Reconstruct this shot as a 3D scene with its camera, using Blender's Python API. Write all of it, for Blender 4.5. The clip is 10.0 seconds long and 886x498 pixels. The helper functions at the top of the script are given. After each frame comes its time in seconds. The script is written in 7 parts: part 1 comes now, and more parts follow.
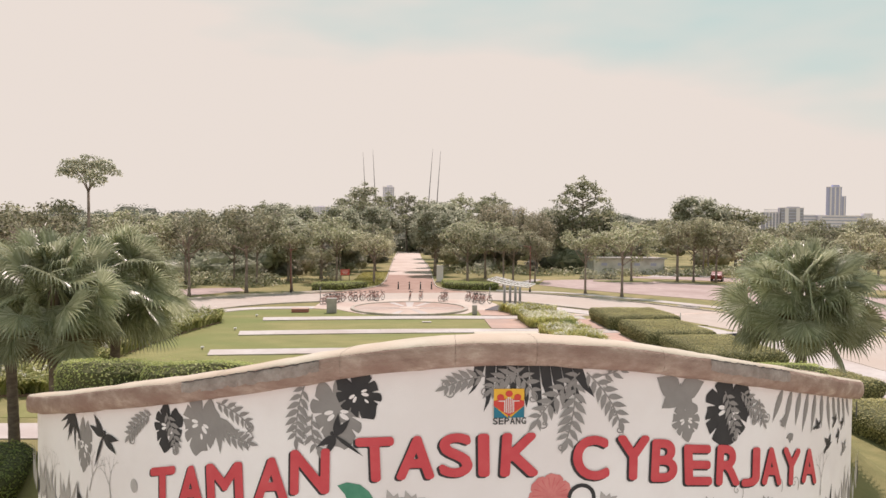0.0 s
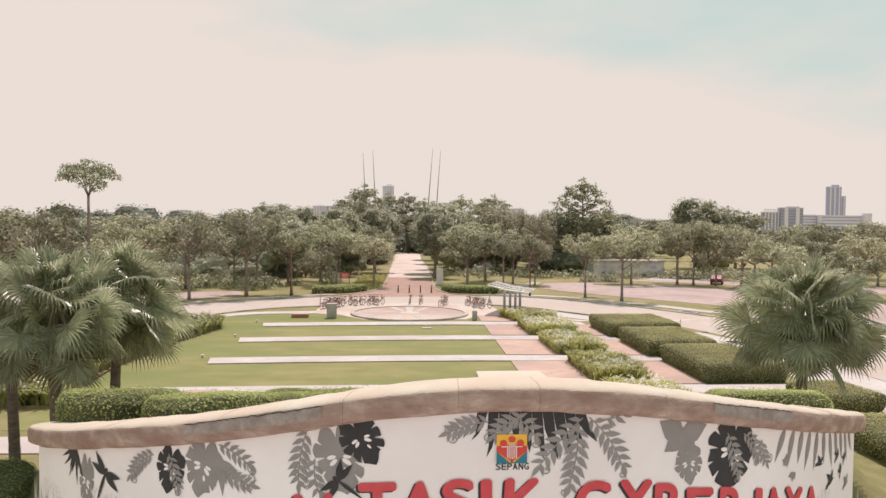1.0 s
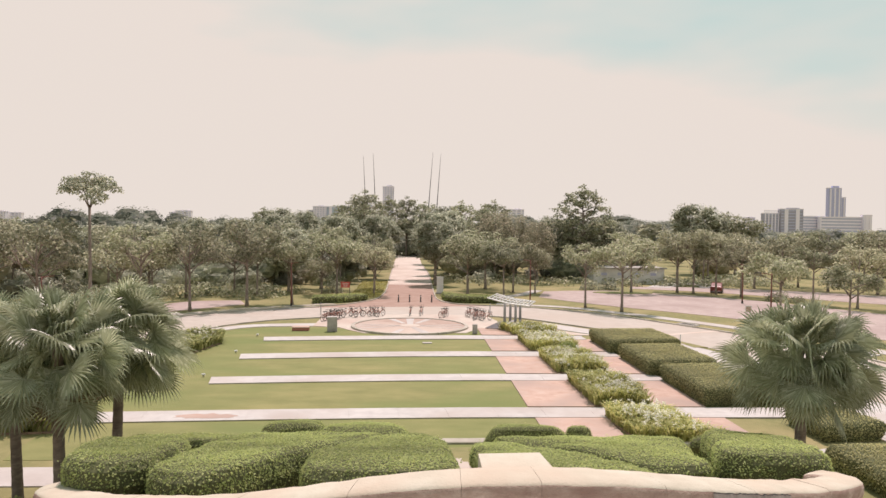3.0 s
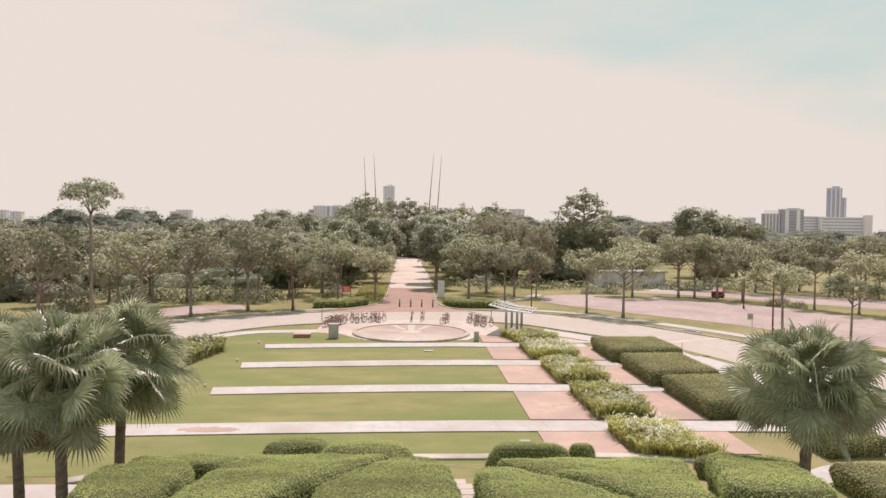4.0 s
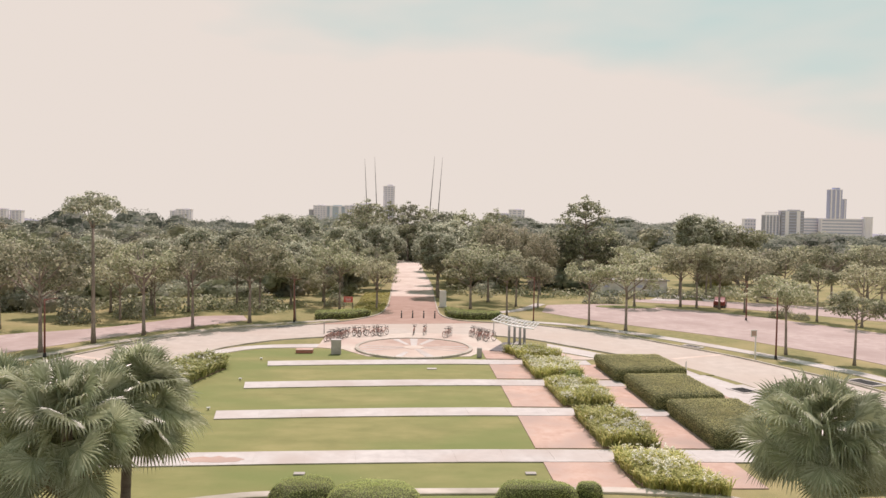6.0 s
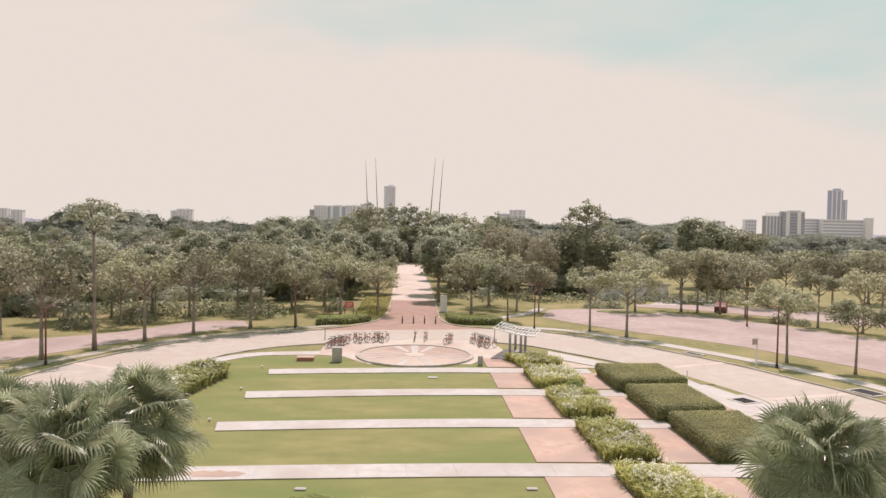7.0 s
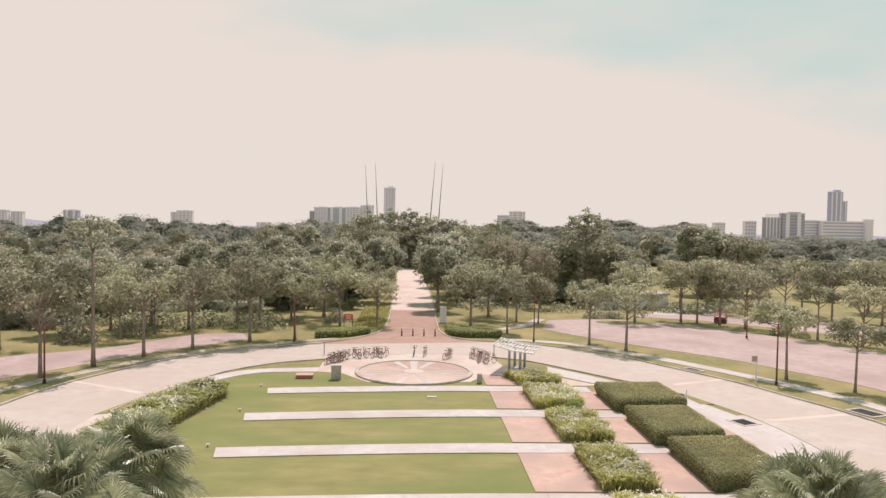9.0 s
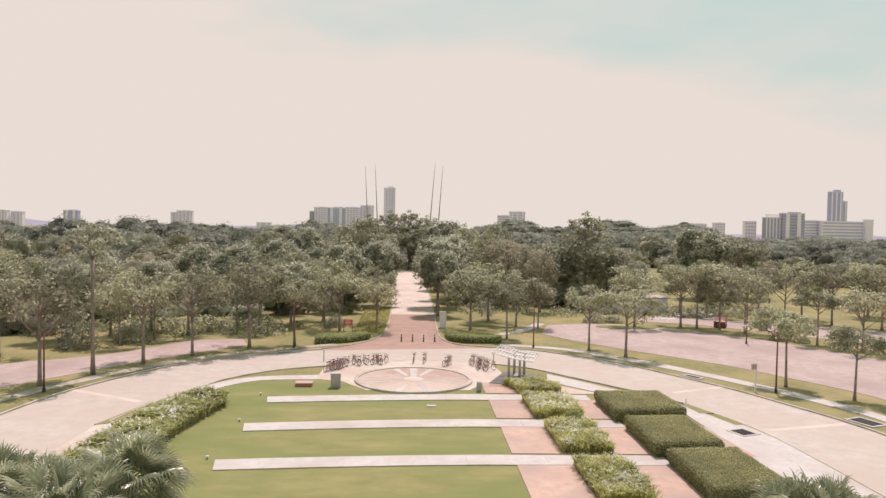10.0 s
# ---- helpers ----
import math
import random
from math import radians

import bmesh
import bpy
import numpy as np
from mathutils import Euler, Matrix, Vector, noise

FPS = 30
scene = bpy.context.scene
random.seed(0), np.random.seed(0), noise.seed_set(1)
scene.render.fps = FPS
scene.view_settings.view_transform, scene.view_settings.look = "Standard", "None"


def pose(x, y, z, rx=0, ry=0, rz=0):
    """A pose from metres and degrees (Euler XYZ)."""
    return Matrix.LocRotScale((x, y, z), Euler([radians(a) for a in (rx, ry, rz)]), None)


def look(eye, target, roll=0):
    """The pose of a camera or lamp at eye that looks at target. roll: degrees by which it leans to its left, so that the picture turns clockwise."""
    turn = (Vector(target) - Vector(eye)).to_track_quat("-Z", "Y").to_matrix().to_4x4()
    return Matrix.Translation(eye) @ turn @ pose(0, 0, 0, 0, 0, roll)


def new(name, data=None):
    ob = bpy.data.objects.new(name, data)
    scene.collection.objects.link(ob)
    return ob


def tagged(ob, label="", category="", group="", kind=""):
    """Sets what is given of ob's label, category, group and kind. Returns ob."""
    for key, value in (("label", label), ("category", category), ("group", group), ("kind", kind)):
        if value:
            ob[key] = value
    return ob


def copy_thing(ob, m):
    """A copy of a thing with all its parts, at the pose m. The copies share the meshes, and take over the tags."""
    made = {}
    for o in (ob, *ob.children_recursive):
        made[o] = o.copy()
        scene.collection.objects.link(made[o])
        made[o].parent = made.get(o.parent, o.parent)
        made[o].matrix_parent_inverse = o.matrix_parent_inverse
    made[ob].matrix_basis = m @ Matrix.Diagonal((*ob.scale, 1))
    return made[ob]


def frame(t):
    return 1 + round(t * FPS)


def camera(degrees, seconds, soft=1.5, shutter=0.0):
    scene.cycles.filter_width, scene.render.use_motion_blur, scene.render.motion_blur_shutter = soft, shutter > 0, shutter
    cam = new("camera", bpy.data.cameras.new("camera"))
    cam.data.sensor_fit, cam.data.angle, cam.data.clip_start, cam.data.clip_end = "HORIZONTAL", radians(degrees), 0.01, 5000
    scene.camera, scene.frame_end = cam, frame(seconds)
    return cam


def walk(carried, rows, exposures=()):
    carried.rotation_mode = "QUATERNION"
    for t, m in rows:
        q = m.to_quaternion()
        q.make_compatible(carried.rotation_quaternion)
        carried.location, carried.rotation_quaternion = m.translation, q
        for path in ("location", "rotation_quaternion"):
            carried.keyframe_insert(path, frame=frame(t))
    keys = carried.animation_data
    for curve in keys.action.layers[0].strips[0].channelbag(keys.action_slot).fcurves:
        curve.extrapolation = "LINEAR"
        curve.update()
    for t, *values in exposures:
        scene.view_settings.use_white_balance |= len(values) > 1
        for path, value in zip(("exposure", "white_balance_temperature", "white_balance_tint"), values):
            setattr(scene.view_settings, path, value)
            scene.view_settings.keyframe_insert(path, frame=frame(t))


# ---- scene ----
cam = camera(65.5, 10.0)
PATH = [
    (0, (0.331, -0.174, 7.4), (0.417, 1.824, 7.346), 0.5),
    (0.5, (0.312, -0.16, 7.681), (0.399, 1.837, 7.626), 0.6),
    (1, (0.284, -0.145, 7.976), (0.371, 1.852, 7.919), 0.6),
    (1.5, (0.26, -0.166, 8.261), (0.347, 1.831, 8.204), 0.6),
    (2, (0.266, -0.218, 8.563), (0.353, 1.779, 8.506), 0.7),
    (2.5, (0.262, -0.249, 8.879), (0.349, 1.748, 8.822), 0.7),
    (4, (0.113, -0.111, 9.862), (0.199, 1.886, 9.803), 0.8),
    (4.5, (0.083, -0.106, 10.233), (0.169, 1.891, 10.173), 0.9),
    (5, (0.036, -0.078, 10.536), (0.122, 1.92, 10.479), 0.8),
    (5.5, (-0.098, 0.06, 10.918), (-0.011, 2.058, 10.858), 0.9),
    (7, (-0.26, 0.148, 12.017), (-0.175, 2.145, 11.956), 1.1),
    (7.5, (-0.255, 0.181, 12.342), (-0.169, 2.178, 12.284), 1.1),
    (8, (-0.253, 0.168, 12.728), (-0.167, 2.165, 12.67), 1.1),
    (8.5, (-0.225, 0.169, 13.105), (-0.14, 2.167, 13.047), 1.1),
    (9, (-0.213, 0.248, 13.497), (-0.128, 2.246, 13.438), 1.1),
    (9.5, (-0.239, 0.277, 13.936), (-0.154, 2.274, 13.874), 1.2),
    (10, (-0.184, 0.271, 14.243), (-0.099, 2.269, 14.183), 1.1),
]
walk(cam, [(t, look(e, g, r)) for t, e, g, r in PATH], [(0, 0.17, 6500, 20.5), (10, 0.15, 6500, 20.5)])

# ---- world, sun, exposure ----
world = bpy.data.worlds.new("sky")
scene.world = world
world.use_nodes = True
wn, wl = world.node_tree.nodes, world.node_tree.links
wn.clear()
SUN_EL, SUN_AZ = radians(66), radians(16)      # azimuth from +y towards +x
sky = wn.new("ShaderNodeTexSky")
sky.sky_type, sky.sun_disc = "NISHITA", False
sky.sun_elevation, sky.sun_rotation = SUN_EL, SUN_AZ
sky.dust_density, sky.air_density = 2.5, 1.0
tc = wn.new("ShaderNodeTexCoord")
cloud = wn.new("ShaderNodeTexNoise")
cloud.inputs["Scale"].default_value, cloud.inputs["Detail"].default_value = 1.6, 4.0
stretch = wn.new("ShaderNodeMapping")
stretch.inputs["Location"].default_value = (0.35, 0.1, 0.0)
stretch.inputs["Scale"].default_value = (1.0, 1.0, 3.2)
wl.new(tc.outputs["Generated"], stretch.inputs["Vector"])
wl.new(stretch.outputs["Vector"], cloud.inputs["Vector"])
height = wn.new("ShaderNodeSeparateXYZ")
wl.new(tc.outputs["Generated"], height.inputs["Vector"])
cover = wn.new("ShaderNodeMath")                 # thinner cloud higher up
cover.operation = "MULTIPLY_ADD"
cover.inputs[1].default_value, cover.inputs[2].default_value = -0.95, 0.30
wl.new(height.outputs["Z"], cover.inputs[0])
total = wn.new("ShaderNodeMath")
total.operation = "ADD"
wl.new(cloud.outputs["Fac"], total.inputs[0])
wl.new(cover.outputs["Value"], total.inputs[1])
ramp = wn.new("ShaderNodeValToRGB")
ramp.color_ramp.elements[0].position, ramp.color_ramp.elements[0].color = 0.40, (0, 0, 0, 1)
ramp.color_ramp.elements[1].position, ramp.color_ramp.elements[1].color = 0.60, (1, 1, 1, 1)
wl.new(total.outputs["Value"], ramp.inputs["Fac"])
mixer = wn.new("ShaderNodeMix")
mixer.data_type = "RGBA"
wl.new(ramp.outputs["Color"], mixer.inputs["Factor"])
SKY_STRENGTH = 0.10
thin = wn.new("ShaderNodeMix")                   # high thin veil over the open sky
thin.data_type = "RGBA"
thin.inputs["Factor"].default_value = 0.85
wl.new(sky.outputs["Color"], thin.inputs["A"])
thin.inputs["B"].default_value = (4.9, 6.35, 5.45, 1)
wl.new(thin.outputs["Result"], mixer.inputs["A"])
mixer.inputs["B"].default_value = (6.98, 6.59, 5.70, 1)
bg = wn.new("ShaderNodeBackground")
bg.inputs["Strength"].default_value = SKY_STRENGTH
wl.new(mixer.outputs["Result"], bg.inputs["Color"])
out = wn.new("ShaderNodeOutputWorld")
wl.new(bg.outputs["Background"], out.inputs["Surface"])

sun_data = bpy.data.lights.new("sun", "SUN")
sun_data.energy, sun_data.angle, sun_data.color = 3.9, radians(0.6), (1.0, 0.865, 0.81)
sun = new("sun", sun_data)
toward = Vector((math.sin(SUN_AZ) * math.cos(SUN_EL), math.cos(SUN_AZ) * math.cos(SUN_EL), math.sin(SUN_EL)))
sun.matrix_world = look(toward * 60, (0, 0, 0))


# ---- materials ----
def nodes_of(name):
    m = bpy.data.materials.new(name)
    m.use_nodes = True
    m.node_tree.nodes.clear()
    return m, m.node_tree.nodes, m.node_tree.links


def surface(name, stops, scale=3.0, rough=0.8, bump=0.2, fine=40.0, stain=None, stain_scale=0.3, metal=0.0, random=0.0, mapping=(1, 1, 1)):
    """A rough opaque surface: colour stops over a coarse noise, a second scale of stains, a fine bump."""
    m, n, l = nodes_of(name)
    o = n.new("ShaderNodeOutputMaterial")
    b = n.new("ShaderNodeBsdfPrincipled")
    l.new(b.outputs[0], o.inputs[0])
    c = n.new("ShaderNodeTexCoord")
    mp = n.new("ShaderNodeMapping")
    mp.inputs["Scale"].default_value = mapping
    l.new(c.outputs["Object"], mp.inputs["Vector"])
    a = n.new("ShaderNodeTexNoise")
    a.inputs["Scale"].default_value, a.inputs["Detail"].default_value, a.inputs["Roughness"].default_value = scale, 8, 0.65
    l.new(mp.outputs[0], a.inputs["Vector"])
    r = n.new("ShaderNodeValToRGB")
    while len(r.color_ramp.elements) < len(stops):
        r.color_ramp.elements.new(0.5)
    for i, s in enumerate(stops):
        r.color_ramp.elements[i].position = 0.3 + 0.4 * i / max(1, len(stops) - 1)
        r.color_ramp.elements[i].color = (*s, 1)
    l.new(a.outputs["Fac"], r.inputs["Fac"])
    col = r.outputs["Color"]
    if stain:
        s = n.new("ShaderNodeTexNoise")
        s.inputs["Scale"].default_value, s.inputs["Detail"].default_value = stain_scale, 5
        l.new(mp.outputs[0], s.inputs["Vector"])
        sr = n.new("ShaderNodeValToRGB")
        sr.color_ramp.elements[0].position, sr.color_ramp.elements[1].position = 0.42, 0.68
        l.new(s.outputs["Fac"], sr.inputs["Fac"])
        mx = n.new("ShaderNodeMix")
        mx.data_type = "RGBA"
        l.new(sr.outputs["Color"], mx.inputs["Factor"])
        l.new(col, mx.inputs["A"])
        mx.inputs["B"].default_value = (*stain, 1)
        col = mx.outputs["Result"]
    if random:
        oi = n.new("ShaderNodeObjectInfo")
        hs = n.new("ShaderNodeHueSaturation")
        mr = n.new("ShaderNodeMapRange")
        mr.inputs["To Min"].default_value, mr.inputs["To Max"].default_value = 1 - random, 1 + random
        l.new(oi.outputs["Random"], mr.inputs["Value"])
        l.new(mr.outputs["Result"], hs.inputs["Value"])
        l.new(col, hs.inputs["Color"])
        col = hs.outputs["Color"]
    l.new(col, b.inputs["Base Color"])
    b.inputs["Roughness"].default_value, b.inputs["Metallic"].default_value = rough, metal
    b.inputs["Specular IOR Level"].default_value = 0.3
    if bump:
        f = n.new("ShaderNodeTexNoise")
        f.inputs["Scale"].default_value, f.inputs["Detail"].default_value = fine, 4
        l.new(mp.outputs[0], f.inputs["Vector"])
        bp = n.new("ShaderNodeBump")
        bp.inputs["Strength"].default_value, bp.inputs["Distance"].default_value = bump, 0.03
        l.new(f.outputs["Fac"], bp.inputs["Height"])
        l.new(bp.outputs[0], b.inputs["Normal"])
    return m


def foliage(name, stops, through_light=0.3, rough=0.55, vary=0.12, patch=0.45, contrast=1.3, gloss=0.35):
    """Leaves: each leaf its own shade, light passing through, a little gloss."""
    m, n, l = nodes_of(name)
    o = n.new("ShaderNodeOutputMaterial")
    b = n.new("ShaderNodeBsdfPrincipled")
    g = n.new("ShaderNodeNewGeometry")
    r = n.new("ShaderNodeValToRGB")
    while len(r.color_ramp.elements) < len(stops):
        r.color_ramp.elements.new(0.5)
    for i, s in enumerate(stops):
        r.color_ramp.elements[i].position = i / max(1, len(stops) - 1)
        # blue raised by 13 %: a haze tint put into all leaf colours
        r.color_ramp.elements[i].color = (s[0], s[1] * 1.02, s[2] * 1.13, 1)
    l.new(g.outputs["Random Per Island"], r.inputs["Fac"])
    c = n.new("ShaderNodeTexCoord")
    big = n.new("ShaderNodeTexNoise")
    big.inputs["Scale"].default_value, big.inputs["Detail"].default_value = patch, 3
    l.new(c.outputs["Object"], big.inputs["Vector"])
    oi = n.new("ShaderNodeObjectInfo")
    add = n.new("ShaderNodeMath")
    add.operation = "MULTIPLY_ADD"
    add.inputs[1].default_value = 2.6 * vary
    l.new(oi.outputs["Random"], add.inputs[0])
    sc = n.new("ShaderNodeMath")
    sc.operation = "MULTIPLY_ADD"
    sc.inputs[1].default_value, sc.inputs[2].default_value = contrast, 1.0 - contrast / 2 - 1.3 * vary
    l.new(big.outputs["Fac"], sc.inputs[0])
    l.new(sc.outputs[0], add.inputs[2])
    h = n.new("ShaderNodeHueSaturation")
    l.new(add.outputs[0], h.inputs["Value"])
    l.new(r.outputs["Color"], h.inputs["Color"])
    l.new(h.outputs["Color"], b.inputs["Base Color"])
    b.inputs["Roughness"].default_value = rough
    b.inputs["Specular IOR Level"].default_value = gloss
    t = n.new("ShaderNodeBsdfTranslucent")
    l.new(h.outputs["Color"], t.inputs["Color"])
    mx = n.new("ShaderNodeMixShader")
    mx.inputs[0].default_value = through_light
    l.new(b.outputs[0], mx.inputs[1])
    l.new(t.outputs[0], mx.inputs[2])
    l.new(mx.outputs[0], o.inputs[0])
    return m


GRASS = surface("grass", [(0.160, 0.158, 0.064), (0.205, 0.192, 0.080), (0.265, 0.236, 0.105)], 1.3, 0.9, 0.6, 30, (0.31, 0.255, 0.125), 0.16)
LAWN = surface("lawn_grass", [(0.176, 0.175, 0.066), (0.222, 0.212, 0.084), (0.272, 0.248, 0.106)], 0.7, 0.9, 0.5, 45, (0.160, 0.186, 0.062), 0.22, mapping=(0.45, 1, 1))
CONCRETE = surface("pale_concrete", [(0.42, 0.388, 0.372), (0.48, 0.447, 0.427), (0.53, 0.497, 0.475)], 1.5, 0.85, 0.15, 30, (0.42, 0.365, 0.335), 0.25, random=0.03)
APRON = surface("cream_paving", [(0.46, 0.395, 0.340), (0.52, 0.45, 0.39), (0.57, 0.505, 0.445)], 1.2, 0.85, 0.15, 25, (0.46, 0.35, 0.30), 0.2)
ROAD = surface("road_paving", [(0.395, 0.340, 0.300), (0.445, 0.390, 0.346), (0.495, 0.440, 0.394)], 0.8, 0.85, 0.2, 20, (0.43, 0.36, 0.31), 0.12)
PINK = surface("pink_paving", [(0.345, 0.265, 0.245), (0.405, 0.32, 0.297), (0.465, 0.38, 0.352)], 0.9, 0.85, 0.2, 22, (0.335, 0.255, 0.235), 0.15)
SALMON = surface("salmon_brick_paving", [(0.41, 0.270, 0.215), (0.475, 0.33, 0.27), (0.53, 0.39, 0.33)], 1.4, 0.85, 0.25, 18, (0.38, 0.28, 0.24), 0.35, random=0.06)
AVENUE_PALE = surface("pale_avenue_paving", [(0.52, 0.43, 0.37), (0.58, 0.49, 0.43), (0.64, 0.56, 0.50)], 0.5, 0.85, 0.2, 22, (0.50, 0.40, 0.34), 0.2)
BOUNCE_PAVING = surface("pale_bounce_paving", [(0.56, 0.54, 0.52), (0.62, 0.60, 0.58), (0.67, 0.65, 0.63)], 0.8, 0.85, 0.2, 22, (0.54, 0.51, 0.48), 0.2)
TERRACE = surface("terrace_paving", [(0.34, 0.235, 0.193), (0.40, 0.292, 0.245), (0.46, 0.355, 0.303)], 0.5, 0.85, 0.2, 22, (0.52, 0.43, 0.37), 0.06)
AVENUE = surface("avenue_paving", [(0.285, 0.180, 0.142), (0.335, 0.222, 0.180), (0.395, 0.280, 0.232)], 0.5, 0.85, 0.2, 22, (0.37, 0.25, 0.205), 0.06)
WORN = surface("worn_concrete", [(0.32, 0.28, 0.24), (0.41, 0.36, 0.315), (0.48, 0.43, 0.385)], 1.2, 0.9, 0.3, 25, (0.24, 0.225, 0.115), 0.7)
KERB = surface("kerb_stone", [(0.45, 0.40, 0.35), (0.55, 0.49, 0.43)], 2.0, 0.85, 0.2, 30, (0.30, 0.27, 0.22), 0.4)
SOIL = surface("soil", [(0.16, 0.10, 0.07), (0.26, 0.17, 0.12), (0.33, 0.23, 0.17)], 3.0, 0.95, 0.6, 18)
RENDER_WHITE = surface("painted_render", [(0.83, 0.782, 0.788), (0.868, 0.823, 0.828), (0.89, 0.853, 0.856)], 1.2, 0.75, 0.12, 60, (0.80, 0.74, 0.74), 0.5)
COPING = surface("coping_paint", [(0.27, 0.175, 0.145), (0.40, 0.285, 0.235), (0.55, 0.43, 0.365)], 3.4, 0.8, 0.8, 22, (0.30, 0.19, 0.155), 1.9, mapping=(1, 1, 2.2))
COPING_TOP = surface("cream_coping_top", [(0.451, 0.400, 0.317), (0.515, 0.465, 0.377), (0.570, 0.524, 0.437)], 1.8, 0.8, 0.35, 24, (0.50, 0.40, 0.315), 0.6)
CHIPPED = surface("broken_concrete", [(0.24, 0.195, 0.175), (0.34, 0.285, 0.26), (0.46, 0.40, 0.37)], 5.0, 0.95, 0.9, 25)
LETTER_RED = surface("red_letter_paint", [(0.55, 0.060, 0.072), (0.60, 0.075, 0.088), (0.64, 0.10, 0.11)], 3, 0.6, 0.05, 60)
INK = surface("black_paint", [(0.035, 0.033, 0.036), (0.05, 0.048, 0.05)], 4, 0.7, 0.05, 60)
GREY_INK = surface("grey_paint", [(0.25, 0.232, 0.228), (0.30, 0.28, 0.272)], 4, 0.7, 0.05, 60)
PALE_INK = surface("light_grey_paint", [(0.42, 0.39, 0.38), (0.47, 0.44, 0.43)], 4, 0.7, 0.05, 60)
GREEN_INK = surface("green_paint", [(0.06, 0.23, 0.15), (0.10, 0.30, 0.20)], 6, 0.7, 0.05, 60)
PINK_INK = surface("pink_petal_paint", [(0.62, 0.17, 0.17), (0.72, 0.27, 0.25)], 6, 0.7, 0.05, 60)
LOGO_YELLOW = surface("yellow_paint", [(0.80, 0.42, 0.04), (0.85, 0.48, 0.06)], 5, 0.6, 0.0)
LOGO_RED = surface("logo_red_paint", [(0.60, 0.05, 0.04), (0.66, 0.08, 0.06)], 5, 0.6, 0.0)
LOGO_BLUE = surface("blue_paint", [(0.02, 0.16, 0.24), (0.03, 0.20, 0.29)], 5, 0.6, 0.0)
LOGO_WHITE = surface("white_paint", [(0.78, 0.76, 0.74), (0.82, 0.80, 0.78)], 5, 0.6, 0.0)
BARK = surface("bark", [(0.17, 0.13, 0.11), (0.27, 0.22, 0.19), (0.38, 0.33, 0.29)], 5.0, 0.95, 0.9, 20, mapping=(1, 1, 0.35))
PALM_BARK = surface("palm_bark", [(0.13, 0.10, 0.085), (0.20, 0.16, 0.13), (0.28, 0.23, 0.19)], 3.0, 0.95, 0.9, 16, mapping=(1, 1, 3.0))
STEEL_WHITE = surface("white_painted_steel", [(0.66, 0.64, 0.62), (0.74, 0.72, 0.70)], 4, 0.45, 0.05, 40)
STEEL_GREY = surface("grey_painted_steel", [(0.30, 0.29, 0.29), (0.38, 0.37, 0.36)], 4, 0.5, 0.05, 40)
DARK_METAL = surface("dark_metal", [(0.030, 0.028, 0.028), (0.05, 0.046, 0.045)], 5, 0.5, 0.05, 40)
RUST_POLE = surface("rust_red_pole_paint", [(0.15, 0.055, 0.042), (0.20, 0.075, 0.055)], 5, 0.6, 0.1, 40)
RUBBER = surface("black_rubber", [(0.05, 0.045, 0.042), (0.07, 0.064, 0.06)], 8, 0.8, 0.1, 60)
BIKE_PAINT = surface("bicycle_paint", [(0.40, 0.17, 0.13), (0.46, 0.22, 0.17)], 8, 0.4, 0.0)
BRICK_RED = surface("red_brick", [(0.34, 0.13, 0.10), (0.42, 0.18, 0.14)], 6, 0.85, 0.3, 30)
SIGN_RED = surface("red_sign_board", [(0.55, 0.09, 0.07), (0.60, 0.12, 0.10)], 4, 0.6, 0.05)
CAR_RED = surface("dark_red_car_paint", [(0.20, 0.055, 0.05), (0.24, 0.07, 0.06)], 2, 0.3, 0.0)
CAR_GLASS = surface("car_glass", [(0.02, 0.022, 0.025), (0.03, 0.033, 0.036)], 2, 0.08, 0.0)
GREY_CONC = surface("grey_concrete", [(0.36, 0.33, 0.31), (0.46, 0.43, 0.40)], 3, 0.9, 0.3, 25, (0.28, 0.26, 0.24), 1.0)
WHITE_RENDER = surface("white_wall_render", [(0.66, 0.63, 0.60), (0.76, 0.73, 0.70)], 2, 0.9, 0.2, 20, (0.50, 0.47, 0.44), 1.0)
DARK_PAVE = surface("dark_slate_paving", [(0.12, 0.11, 0.115), (0.18, 0.165, 0.17)], 3, 0.8, 0.2, 25)
# Far facades and glazing lightened and blued: distance haze is mixed into the paint
FACADE = surface("haze_lightened_facade", [(0.80, 0.75, 0.84), (0.85, 0.80, 0.88)], 0.05, 0.8, 0.0)
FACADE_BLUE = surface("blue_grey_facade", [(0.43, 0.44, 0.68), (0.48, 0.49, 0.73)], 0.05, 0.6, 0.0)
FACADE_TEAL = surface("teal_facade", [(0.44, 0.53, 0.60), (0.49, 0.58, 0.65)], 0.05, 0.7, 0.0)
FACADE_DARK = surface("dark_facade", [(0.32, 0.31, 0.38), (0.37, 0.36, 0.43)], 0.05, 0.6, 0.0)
GLAZING = surface("haze_lightened_glazing", [(0.43, 0.43, 0.58), (0.50, 0.50, 0.64)], 0.1, 0.45, 0.0)

HEDGE_LEAF = foliage("hedge_leaves", [(0.238, 0.283, 0.083), (0.329, 0.378, 0.116), (0.427, 0.470, 0.154), (0.540, 0.551, 0.198)], 0.52)
# Hedge interior as one dark solid, its inner shade put into the colour
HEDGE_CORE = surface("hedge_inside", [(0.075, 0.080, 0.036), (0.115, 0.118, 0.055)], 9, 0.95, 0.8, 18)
BLOCK_LEAF = foliage("block_hedge_leaves", [(0.255, 0.245, 0.095), (0.335, 0.315, 0.125), (0.42, 0.385, 0.160), (0.52, 0.465, 0.21)], 0.5)
